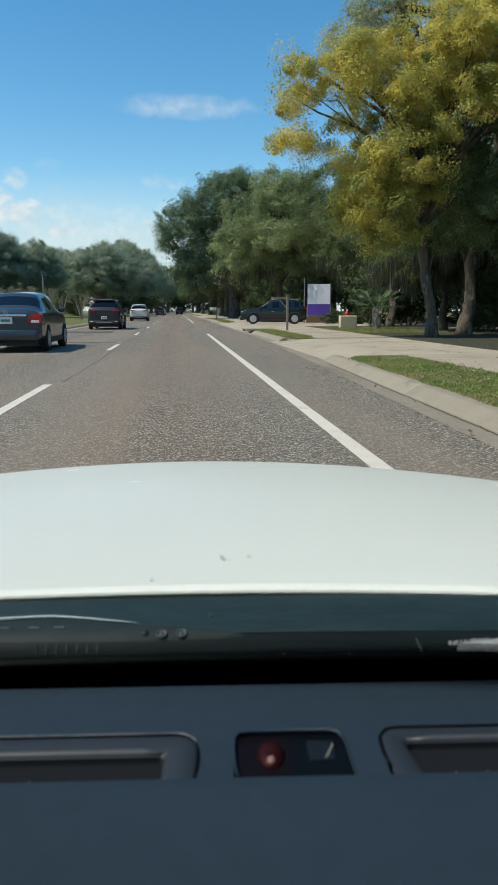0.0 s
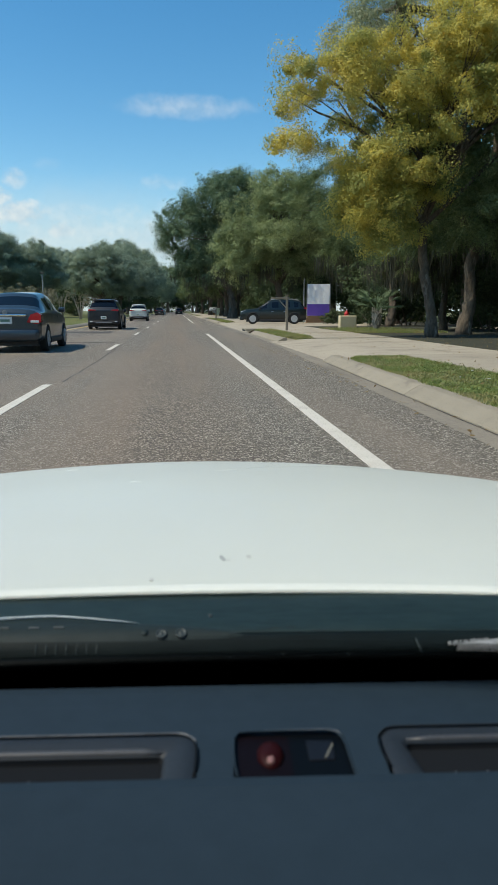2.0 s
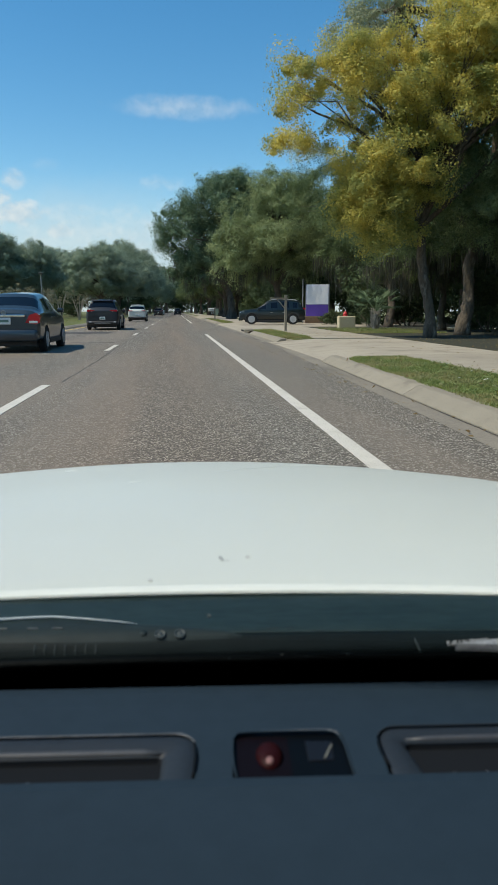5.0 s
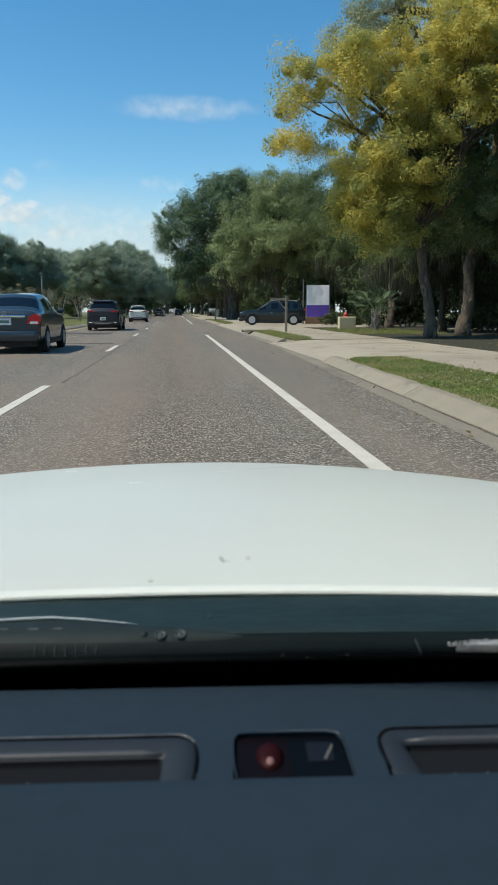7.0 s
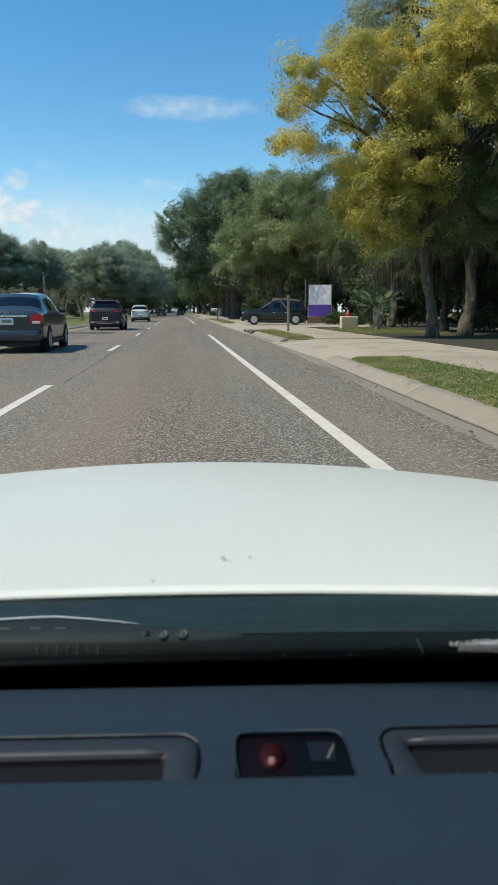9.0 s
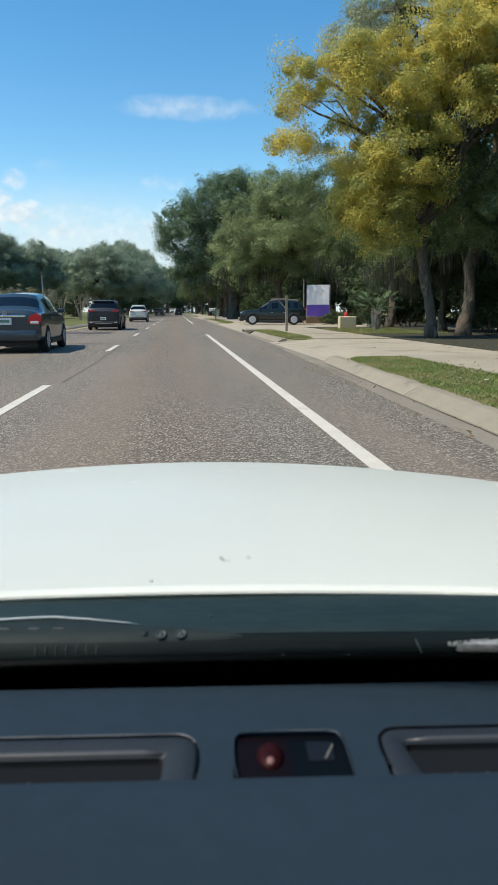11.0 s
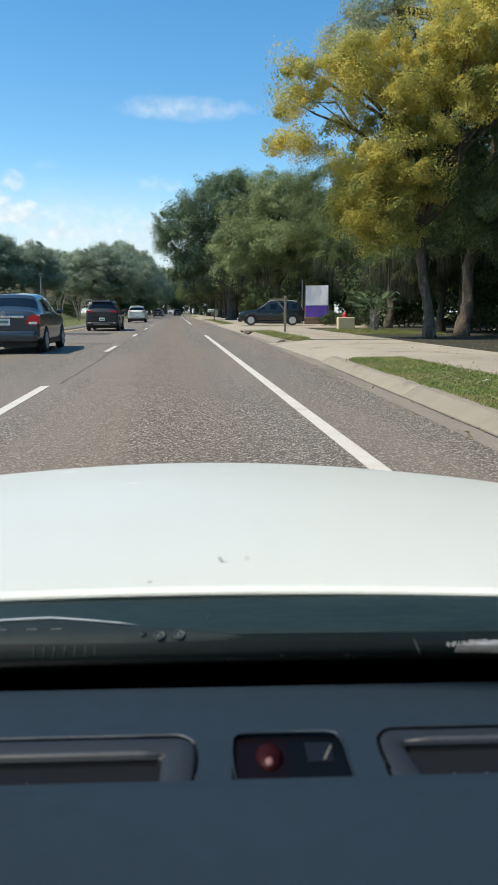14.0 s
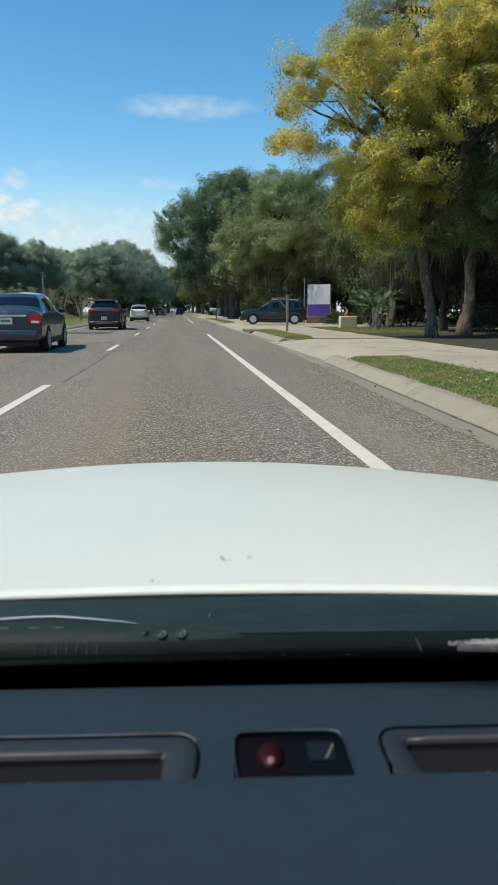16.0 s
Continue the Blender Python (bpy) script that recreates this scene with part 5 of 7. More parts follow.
# ---- things along the rest of the street ----
def directory_board(x, y):
    """A tenants' board: blue header over two panels of white strips."""
    brick_wall("board_plinth", x, y + 0.3, 2.7, 0.4, 0.55, "low red brick plinth under the tenants' board")
    top = root("directory_board", pose(x, y + 0.3, 0.11, 0, 0, 4), "tenants' directory board with a blue header and white strips", "sign")
    for s in (-1, 1):
        part("post", boxed(s * 1.45 - 0.06, s * 1.45 + 0.06, -0.08, 0.08, -0.1, 4.05, 0.01), INK_BLACK, top)
    part("backing", boxed(-1.39, 1.39, -0.04, 0.06, 1.0, 4.0), INK_BLACK, top)
    part("header", boxed(-1.38, 1.38, -0.07, -0.042, 3.55, 3.98, 0.008), NAVY, top, "blue header panel")
    part("lettering_bar", boxed(-0.8, 0.8, -0.078, -0.069, 3.68, 3.84), SIGN_WHITE, top)
    for row in range(13):
        z = 1.08 + 0.18 * row + (0.08 if row > 6 else 0)
        for c in (-1, 1):
            strip = part("name_strip", boxed(c * 0.69 - 0.665, c * 0.69 + 0.665, -0.066, -0.042, z, z + 0.155), SIGN_WHITE, top)
            part("lettering_bar", boxed(c * 0.69 - 0.45, c * 0.69 + 0.1 + 0.05 * (row % 4), -0.071, -0.065, z + 0.05, z + 0.10), PLATE_INK, strip)


def brick_wall(name, x, y, wide, deep, tall, label):
    base = root(name, pose(x, y, 0.11), label, "plinth")
    part("core", boxed(-wide / 2 + 0.012, wide / 2 - 0.012, -deep / 2 + 0.012, deep / 2 - 0.012, -0.05, tall), MORTAR, base)
    me = bpy.data.meshes.new("brick")
    bm = boxed(-0.10, 0.10, -0.05, 0.05, 0.0, 0.065, 0.006, 1)
    bm.to_mesh(me)
    bm.free()
    me.materials.append(RED_BRICK)
    for row in range(int(tall / 0.077)):
        for k in range(int(wide / 0.212)):
            ob = new("brick", me)
            ob.parent = base
            ob.location = (-wide / 2 + 0.106 + 0.212 * k + (0.05 if row % 2 else 0), -(deep / 2 - 0.04), row * 0.077 + 0.004)
    return base


def insurance_sign(x, y):
    brick_wall("sign_plinth", x, y, 2.3, 0.6, 0.62, "red brick plinth under the blue and white sign")
    top = root("business_sign", pose(x, y, 0.735, 0, 0, 3), "white sign cabinet with three blue panels and a navy cornice", "sign")
    part("cabinet", boxed(-1.0, 1.0, -0.22, 0.22, 0, 2.2, 0.02), SIGN_WHITE, top)
    for k, grow in enumerate((0.05, 0.10, 0.06)):
        part("cornice", boxed(-1.0 - grow, 1.0 + grow, -0.22 - grow, 0.22 + grow, 2.202 + 0.07 * k, 2.27 + 0.07 * k, 0.01), NAVY, top)
    for z0, z1, material in ((1.45, 2.1, SIGN_BLUE), (0.62, 1.32, SIGN_BLUE), (0.08, 0.50, SIGN_BLUE)):
        panel = part("panel", boxed(-0.86, 0.86, -0.245, -0.222, z0, z1, 0.008), material, top)
        if z1 == 1.32:
            part("panel_face", boxed(-0.82, 0.82, -0.252, -0.2455, z0 + 0.04, z1 - 0.04), SIGN_WHITE, panel)
            part("emblem", outline_solid(bmesh.new(), [(0.55 * math.cos(k * 0.26) - 0.05, 0.17 * math.sin(k * 0.26)) for k in range(24)], 0.0, 0.006, pose(0, -0.252, 1.02, 90, 0, 0)), SIGN_BLUE, panel)
            part("lettering_bar", boxed(-0.6, 0.6, -0.258, -0.2525, z0 + 0.08, z0 + 0.15), NAVY, panel)
        else:
            part("lettering_bar", boxed(-0.6, 0.6, -0.254, -0.2455, (z0 + z1) / 2 - 0.22, (z0 + z1) / 2 - 0.04) if z1 > 2 else boxed(-0.72, 0.72, -0.254, -0.2455, z0 + 0.12, z1 - 0.12), SIGN_WHITE, panel)
    part("round_emblem", lathe(bmesh.new(), [(0.17, 0.0), (0.17, 0.01), (0.13, 0.012), (0.13, 0.004)], 24, pose(0, -0.246, 1.92, 90, 0, 0)), SIGN_WHITE, top)
    for k in range(9):
        part("side_letter_bar", boxed(-1.006, -0.9995, -0.08, 0.08, 0.5 + 0.17 * k, 0.60 + 0.17 * k), INK_BLACK, top)


def pole_sign(name, x, y, tall, wide, high, face, label, ink=None, turn=0):
    top = root(name, pose(x, y, 0.12, 0, 0, turn), label, "sign", "street signs")
    part("post", tube(bmesh.new(), [(0, 0, -0.1), (0, 0, tall / 2), (0, 0, tall)], [0.03, 0.03, 0.03], 8), STEEL, top)
    plate = part("plate", boxed(-wide / 2, wide / 2, -0.045, -0.033, tall - high, tall, 0.004), face, top)
    if ink:
        part("border", boxed(-wide / 2 + 0.03, -wide / 2 + wide * 0.45, -0.05, -0.044, tall - high * 0.8, tall - high * 0.2), ink, plate)
    return top


def office_building(x, y):
    top = root("office_building", pose(x, y, 0.1, 0, 0, 0), "white single-storey office with brick piers and a glazed door", "building", "buildings")
    part("wall", boxed(-9, 9, -4, 6, -0.1, 3.3), STUCCO, top)
    part("roof", boxed(-9.6, 9.6, -5.2, 6.4, 3.302, 3.75, 0.03), SIGN_WHITE, top)
    part("roof_ridge", outline_solid(bmesh.new(), [(-9.3, 3.75), (9.3, 3.75), (6.5, 4.9), (-6.5, 4.9)], -4.6, 5.8, pose(0, 0, 0, 90, 0, 0) @ Matrix.Diagonal((1, 1, -1, 1))), ROOFING, top)
    for x0, x1 in ((-4.2, -2.4), (-0.2, 1.8)):
        part("brick_pier", boxed(x0, x1, -4.12, -3.9, 0, 2.2, 0.01), RED_BRICK, top)
    frame_ob = part("door_frame", boxed(-2.3, -0.3, -4.1, -3.95, 0, 3.0, 0.01), SIGN_WHITE, top)
    for s in (0, 1):
        part("door_glass", boxed(-2.15 + s * 0.93, -1.38 + s * 0.93, -4.13, -4.09, 0.15, 2.15), DARK_GLASS, frame_ob)
    part("transom_glass", boxed(-2.15, -0.45, -4.13, -4.09, 2.3, 2.85), DARK_GLASS, frame_ob)
    for x0 in (-8.2, 3.0, 5.8):
        win = part("window", boxed(x0, x0 + 1.8, -4.08, -3.95, 0.9, 2.4, 0.01), SIGN_WHITE, top)
        part("window_glass", boxed(x0 + 0.1, x0 + 1.7, -4.11, -4.07, 1.0, 2.3), DARK_GLASS, win)


def long_hedge(x, y, length, deep, tall, seed, turn=0, foliage=None):
    """A clipped hedge of small leaves on a box of twigs."""
    rng = np.random.default_rng(seed)
    top = root("long_hedge", pose(x, y, 0.1, 0, 0, turn), "dense clipped green hedge", "hedge", "hedges")
    n = int(260 * (length * tall + deep * length + deep * tall))
    p = np.stack([rng.uniform(-length / 2, length / 2, n), rng.uniform(-deep / 2, deep / 2, n), rng.uniform(0, tall, n)], 1)
    side = rng.integers(0, 5, n)
    p[side == 0, 1] = -deep / 2
    p[side == 1, 1] = deep / 2
    p[side == 2, 2] = tall
    p[side == 3, 0] = -length / 2
    p[side == 4, 0] = length / 2
    p += rng.normal(size=(n, 3)) * 0.05
    a = rng.normal(size=(n, 3))
    a /= np.linalg.norm(a, axis=1)[:, None]
    b = np.cross(a, rng.normal(size=(n, 3)))
    b /= np.linalg.norm(b, axis=1)[:, None]
    s = rng.uniform(0.07, 0.14, n)[:, None]
    verts = np.stack([p - a * s * 0.5, p + b * s * 0.3, p + a * s * 0.5, p - b * s * 0.3], 1).reshape(-1, 3)
    ob = new("leaves", quads_mesh("leaves", verts, 4, foliage or OAK))
    ob.parent = top
    part("twigs", boxed(-length / 2 + 0.08, length / 2 - 0.08, -deep / 2 + 0.08, deep / 2 - 0.08, -0.05, tall - 0.08), BARK, top)
    return top


def pine(x, y):
    """A tall bare stem with a flat, open crown of needle tufts."""
    rng = np.random.default_rng(91)
    top = root("tall_pine", pose(x, y, 0.1), "tall pine with a bare trunk and an open crown", "tree")
    bm = bmesh.new()
    stem = [(0, 0, -0.1), (0.05, 0, 3), (0.0, 0.1, 6), (-0.1, 0, 9), (0.05, 0, 11.5), (0.2, 0, 13.2)]
    tube(bm, stem, [0.34, 0.28, 0.24, 0.2, 0.14, 0.06], 10)
    tufts = []
    for k in range(20):
        z = rng.uniform(9.2, 13.0)
        a = rng.uniform(0, math.tau)
        reach = rng.uniform(1.6, 4.4) * (1.2 - abs(z - 11) * 0.18)
        base, end = Vector((0, 0, z)), Vector((math.cos(a) * reach, math.sin(a) * reach, z + rng.uniform(-0.6, 1.2)))
        mid = base.lerp(end, 0.5) + Vector((0, 0, rng.uniform(-0.5, 0.2)))
        tube(bm, [base, mid, end], [0.075, 0.05, 0.018], 6)
        for _ in range(7):
            q = mid.lerp(end, rng.uniform(0.2, 1.05)) + Vector(rng.normal(size=3) * 0.55)
            tube(bm, [mid.lerp(end, 0.5), q], [0.025, 0.008], 4)
            tufts.append(q)
    part("trunk", bm, PINE_BARK, top, smooth=True)
    c = np.repeat(np.array(tufts), 130, 0)
    n = len(c)
    d = rng.normal(size=(n, 3))
    d /= np.linalg.norm(d, axis=1)[:, None]
    side = np.cross(d, rng.normal(size=(n, 3)))
    side /= np.linalg.norm(side, axis=1)[:, None]
    p = c + rng.normal(size=(n, 3)) * 0.16
    verts = np.stack([p - side * 0.007, p + side * 0.007, p + d * 0.30], 1).reshape(-1, 3)
    ob = new("needles", quads_mesh("needles", verts, 3, PINE_NEEDLE))
    ob.parent = top


def mailbox(x, y):
    top = root("mailbox", pose(x, y, 0.13, 0, 0, 4), "white roadside mailbox on a grey wooden post", "mailbox")
    part("post", boxed(0.28, 0.40, -0.06, 0.06, -0.1, 1.32, 0.008), POST_WOOD, top)
    part("arm", boxed(-0.35, 0.28, -0.045, 0.045, 0.86, 0.94, 0.006), POST_WOOD, top)
    part("brace", tube(bmesh.new(), [(0.30, 0, 0.55), (-0.02, 0, 0.87)], [0.035, 0.035], 6), POST_WOOD, top)
    prof = [(-0.13, 0.0), (0.13, 0.0), (0.13, 0.17)] + [(0.13 * math.cos(a), 0.17 + 0.13 * math.sin(a)) for a in [k * math.pi / 8 for k in range(1, 8)]] + [(-0.13, 0.17)]
    body = part("box", outline_solid(bmesh.new(), prof, -0.34, 0.24, Matrix.Translation((0, 0, 0.945)) @ Matrix(((0, 0, 1, 0), (1, 0, 0, 0), (0, 1, 0, 0), (0, 0, 0, 1)))), MAIL_WHITE, top, "weathered white box")
    part("flag_bar", boxed(-0.22, -0.02, -0.139, -0.131, 1.07, 1.09), INK_BLACK, body)
    part("number_bar", boxed(0.02, 0.18, -0.139, -0.131, 1.09, 1.17), INK_BLACK, body)


def gable_sign(x, y):
    top = root("gabled_sign", pose(x, y, 0.1, 0, 0, 6), "red boarded sign with a teal gable roof and black panel", "sign")
    for s in (-1, 1):
        part("post", boxed(s * 1.45 - 0.08, s * 1.45 + 0.08, -0.1, 0.1, -0.1, 3.4, 0.01), SIGN_WHITE, top)
    for k in range(9):
        part("board", boxed(-1.37, 1.37, -0.06, 0.06, 2.0 + 0.17 * k, 2.165 + 0.17 * k, 0.006), BARN_RED, top)
    part("gable", outline_solid(bmesh.new(), [(-1.4, 3.53), (1.4, 3.53), (0, 4.15)], -0.06, 0.06, pose(0, 0, 0, 90, 0, 0)), BARN_RED, top)
    for s in (-1, 1):
        bm = bmesh.new()
        outline_solid(bm, [(0, 4.16), (s * 1.65, 3.43), (s * 1.65, 3.60), (0, 4.36)], -0.25, 0.25, pose(0, 0, 0, 90, 0, 0))
        bmesh.ops.recalc_face_normals(bm, faces=bm.faces)
        part("roof_board", bm, TEAL_TRIM, top)
    panel = part("panel", outline_solid(bmesh.new(), rounded(-1.0, 1.0, 2.35, 3.35, 0.15), 0.061, 0.085, pose(0, 0, 0, 90, 0, 0)), INK_BLACK, top, "black name panel")
    part("lettering_bar", boxed(-0.75, 0.75, -0.092, -0.084, 2.5, 2.68), SIGN_WHITE, panel)
    part("lower_bar", boxed(-1.2, 1.2, -0.072, -0.061, 2.12, 2.24), SIGN_WHITE, top)


def white_sign(x, y):
    base = root("flower_bed", pose(x, y - 0.25, 0.1), "bed of small orange flowers below the white sign", "flower bed")
    part("edging", boxed(-1.2, 1.2, -0.4, 0.4, -0.05, 0.25, 0.03), RED_BRICK, base)
    rng = np.random.default_rng(55)
    ob = new("flowers", leaves_mesh("flowers", rng, np.stack([rng.uniform(-1.05, 1.05, 24), rng.uniform(-0.3, 0.3, 24), np.full(24, 0.35)], 1), 0.14, 40, 0.08, DRY_ORANGE))
    ob.parent = base
    top = root("business_sign", pose(x, y + 0.35, 0.1), "plain white board sign with grey script", "sign")
    part("board", boxed(-0.98, 0.98, -0.05, 0.05, 0.3, 1.6, 0.01), SIGN_WHITE, top)
    for s in (-1, 1):
        part("post", boxed(s * 0.9 - 0.05, s * 0.9 + 0.05, 0.051, 0.14, -0.1, 1.5), SIGN_WHITE, top)
    for a, b, z in ((-0.7, -0.2, 1.3), (-0.8, 0.75, 0.95), (-0.2, 0.5, 0.6)):
        part("lettering_bar", boxed(a, b, -0.056, -0.049, z, z + 0.13), STEEL, top)


def chain_fence(x0, y0, x1, y1, tall=1.6):
    top = root("chain_fence", pose(x0, y0, 0.1, 0, 0, math.degrees(math.atan2(y1 - y0, x1 - x0))), "galvanised chain-link fence beside the cabinets", "fence")
    length = math.hypot(x1 - x0, y1 - y0)
    posts = int(length / 2.4) + 1
    for k in range(posts + 1):
        part("post", tube(bmesh.new(), [(length * k / posts, 0, -0.1), (length * k / posts, 0, tall)], [0.03, 0.03], 8), STEEL, top)
    part("top_rail", tube(bmesh.new(), [(0, 0, tall - 0.03), (length, 0, tall - 0.03)], [0.02, 0.02], 6), STEEL, top)
    verts = []
    step = 0.14
    for k in range(int((length + tall) / step)):
        for way in (1, -1):
            a = k * step - (tall if way > 0 else 0)
            xa, za, xb, zb = a, 0.05, a + way * tall, tall
            if min(xa, xb) < 0 or max(xa, xb) > length:
                continue
            verts += [(xa - 0.003, way * 0.004, za), (xa + 0.003, way * 0.004, za), (xb + 0.003, way * 0.004, zb), (xb - 0.003, way * 0.004, zb)]
    mesh_ob = new("mesh", quads_mesh("mesh", np.array(verts), 4, WIRE))
    mesh_ob.parent = top
    tagged(mesh_ob, kind="stuff")


DRY_ORANGE = leafage("orange_flowers", (0.55, 0.18, 0.04), (0.40, 0.25, 0.06), (0.12, 0.16, 0.04), 2.0)
directory_board(9.7, -111.5)
hydrant(4.3, -122.5)
pole_sign("sign_pole", 7.4, -120.5, 3.0, 0.1, 0.3, STEEL, "thin bare grey pole beside the driveway")
marker = root("marker_post", pose(6.3, -120.0, 0.11), "short white marker post in the grass", "post")
part("post", boxed(-0.09, 0.09, -0.09, 0.09, -0.1, 1.0, 0.02), MAIL_WHITE, marker)
pine(5.6, -106.0)
insurance_sign(7.4, -27.2)
pole_sign("parking_sign", 3.45, -52.0, 2.5, 0.75, 0.6, SIGN_WHITE, "white sign with a green letter panel on a pole", SIGN_GREEN)
pole_sign("street_name_sign", 6.1, -33.5, 3.0, 0.8, 0.2, STREET_BLUE, "blue street name sign on a pole", None, 60)
pole_sign("narrow_sign", 5.6, -46.0, 2.2, 0.2, 0.75, MAIL_WHITE, "narrow pale sign on a thin pole")
office_building(21.0, -26.0)
long_hedge(12.5, -37.5, 6.5, 1.6, 1.5, 81)
mailbox(3.75, 74.6)
gable_sign(15.2, 128.0)
long_hedge(14.0, 124.5, 9.0, 1.4, 1.9, 82)
white_sign(8.6, 161.0)
chain_fence(10.6, 150.5, 24.0, 152.0)
bungalow(18.5, 170.0, 12, 8, -4, "pale single-storey house with a grey shingle roof behind a fence")
for k in range(9):
    bar = part("crossing_bar", boxed(4.9, 11.5, -132.0 + 1.25 * k, -131.65 + 1.25 * k, 0.125, 0.142), ROAD_PAINT)
    tagged(bar, "worn white crossing bar on the driveway", "road marking", "crossing bars", "structure")
grate = root("drain_grate", pose(2.62, -136.5, 0.0), "dark iron drain grate in the gutter", "drain")
part("frame", boxed(-0.42, 0.42, -0.6, 0.6, -0.05, 0.012), STEEL, grate)
for k in range(9):
    part("bar", boxed(-0.36, 0.36, -0.52 + 0.125 * k, -0.47 + 0.125 * k, 0.0121, 0.018), VENT_DARK, grate)
for x, y, turn, size in ((12.0, -98, 20, 1.0), (15.5, -104, 110, 1.2), (11.5, -88, 200, 0.8), (17, -92, 300, 1.1), (14.5, -114, 70, 1.3), (19, -120, 10, 1.3), (13.8, -50, 150, 0.85),
                         (21, -45, 40, 0.9), (10.8, -12, 60, 0.9), (14, -3, 240, 1.0), (13.5, 5, 10, 0.9), (15, 13, 120, 0.95), (10.0, 116.5, 200, 0.9), (9.4, 128.5, 30, 0.95), (9.2, 156, 100, 1.15)):
    plant(street_oak, x, y, turn, size)
for x, y, turn, size in ((-11.5, 146, 10, 1.1), (-12, 118, 200, 1.0), (-17, -30, 40, 0.8), (-21, -60, 100, 0.9), (-18, -90, 220, 0.9), (-24, -120, 10, 1.0), (-16, 20, 300, 0.85)):
    plant(grey_oak, x, y, turn, size)
tree("yellow_maple", "small bright yellow tree beside the concrete drive", pose(14.0, 141.0, 0.1), ((0, 0, 4.6, 2.6, 2.5, 2.6), (0.5, 0, 6.6, 1.8, 1.8, 1.6)),
     ((0, 0, 0.3), (0.05, 0, 1.2), (0, 0, 2.4), (0.1, 0, 4.5)), 0.14, 130, 160, 0.6, 0.13, GOLD, BARK, 23, limbs=14)

# ---- the camera's own car ----
CAR = root("white_hatchback", pose(0, 0, 0, 0, 0, -3.7), "white car seen from its dashboard, with a grey-blue interior", "car")


def hood_height(u, w):
    return 0.708 + 0.087 * w - 0.14 * w * w - 0.038 * ((u + 0.07) / 0.7) ** 2 * (0.25 + 0.75 * w) - 0.10 * max(0, abs(u) - 0.62) ** 1.5


bm = bmesh.new()
NU, NV = 48, 40
grid = []
steps_w = [0.007, 0.010, 0.015, 0.020, 0.026, 0.034, 0.05] + [0.05 + 1.45 * k / (NV - 6) for k in range(1, NV - 5)]
for j, w in enumerate(steps_w):
    row = []
    for i in range(NU + 1):
        u = -0.80 + 1.60 * i / NU
        drop = 0.0035 * max(0.0, 1 - (w - 0.007) / 0.037) ** 2
        v = 0.812 + w - 0.010 * (u / 0.32) ** 2
        row.append(bm.verts.new((u, v, hood_height(u, max(w, 0)) - drop)))
    grid.append(row)
for j in range(NV):
    for i in range(NU):
        bm.faces.new((grid[j][i], grid[j][i + 1], grid[j + 1][i + 1], grid[j + 1][i]))
hood = part("hood", bm, WHITE_PAINT, CAR, "glossy white hood with small dirt spots", smooth=True)
thick = hood.modifiers.new("thickness", "SOLIDIFY")
thick.thickness, thick.offset = 0.004, -1
# raised whiter strip that paints the highlight along the hood's rear edge
bm = bmesh.new()
edge_rows = []
for w in (0.0075, 0.011, 0.017, 0.0215, 0.023):
    edge_rows.append([])
    for i in range(NU + 1):
        u = -0.80 + 1.60 * i / NU
        lift = 0.0002 if w > 0.022 else 0.0012
        edge_rows[-1].append(bm.verts.new((u, 0.812 + w - 0.010 * (u / 0.32) ** 2, hood_height(u, max(w, 0)) - 0.0035 * max(0.0, 1 - (w - 0.007) / 0.037) ** 2 + lift)))
for p, q in zip(edge_rows, edge_rows[1:]):
    for i in range(NU):
        bm.faces.new((p[i], p[i + 1], q[i + 1], q[i]))
edge_highlight = part("edge_highlight", bm, BRIGHT_WHITE, hood, "whiter strip along the hood's rear edge, a painted highlight", smooth=True)
edge_thick = edge_highlight.modifiers.new("thickness", "SOLIDIFY")
edge_thick.thickness, edge_thick.offset = 0.003, -1
# crease bead in whiter paint, so its colour carries the highlight
crease = [(-0.02, 0.690), (0.017, 0.716), (0.057, 0.748), (0.098, 0.781), (0.141, 0.815), (0.202, 0.872), (0.263, 0.908), (0.326, 0.939), (0.40, 0.975)]
part("crease", tube(bmesh.new(), [(u, 0.812 + w - 0.010 * (u / 0.32) ** 2, hood_height(u, w) - 0.0004) for u, w in crease], [0.0006, 0.0013, 0.0016, 0.0017, 0.0017, 0.0017, 0.0017, 0.0016, 0.0010], 8), BRIGHT_WHITE, hood, "raised crease near the hood's front, highlight put into its pale colour", smooth=True)
# two flat whiter plates paint small glints on the hood
for u, w, r in ((-0.354, 0.800, 0.014), (-0.177, 0.555, 0.011)):
    bm = bmesh.new()
    z = hood_height(u, w)
    outline_solid(bm, [(u + r * math.cos(k * 0.785), 0.812 + w - 0.010 * (u / 0.32) ** 2 + 0.5 * r * math.sin(k * 0.785)) for k in range(8)], z - 0.002, z + 0.0008)
    part("hood_glint", bm, BRIGHT_WHITE, hood)
rng_dirt = random.Random(3)
for u, v, r, material in ((-0.0045, 0.9165, 0.0042, DIRT), (-0.0020, 0.9085, 0.0036, DIRT), (0.0060, 0.9065, 0.0030, FAINT_DIRT), (0.0333, 0.9159, 0.0042, FAINT_DIRT), (-0.0944, 0.8479, 0.0040, FAINT_DIRT), (-0.150, 1.010, 0.0012, DIRT)):
    bm = bmesh.new()
    pts = [(u + r * math.cos(k * 0.785) * rng_dirt.uniform(0.6, 1.1), v + 1.8 * r * math.sin(k * 0.785) * rng_dirt.uniform(0.6, 1.1)) for k in range(8)]
    z = hood_height(u, v - 0.812)
    outline_solid(bm, pts, z - 0.001, z + 0.0004)
    part("dirt_spot", bm, material, hood)
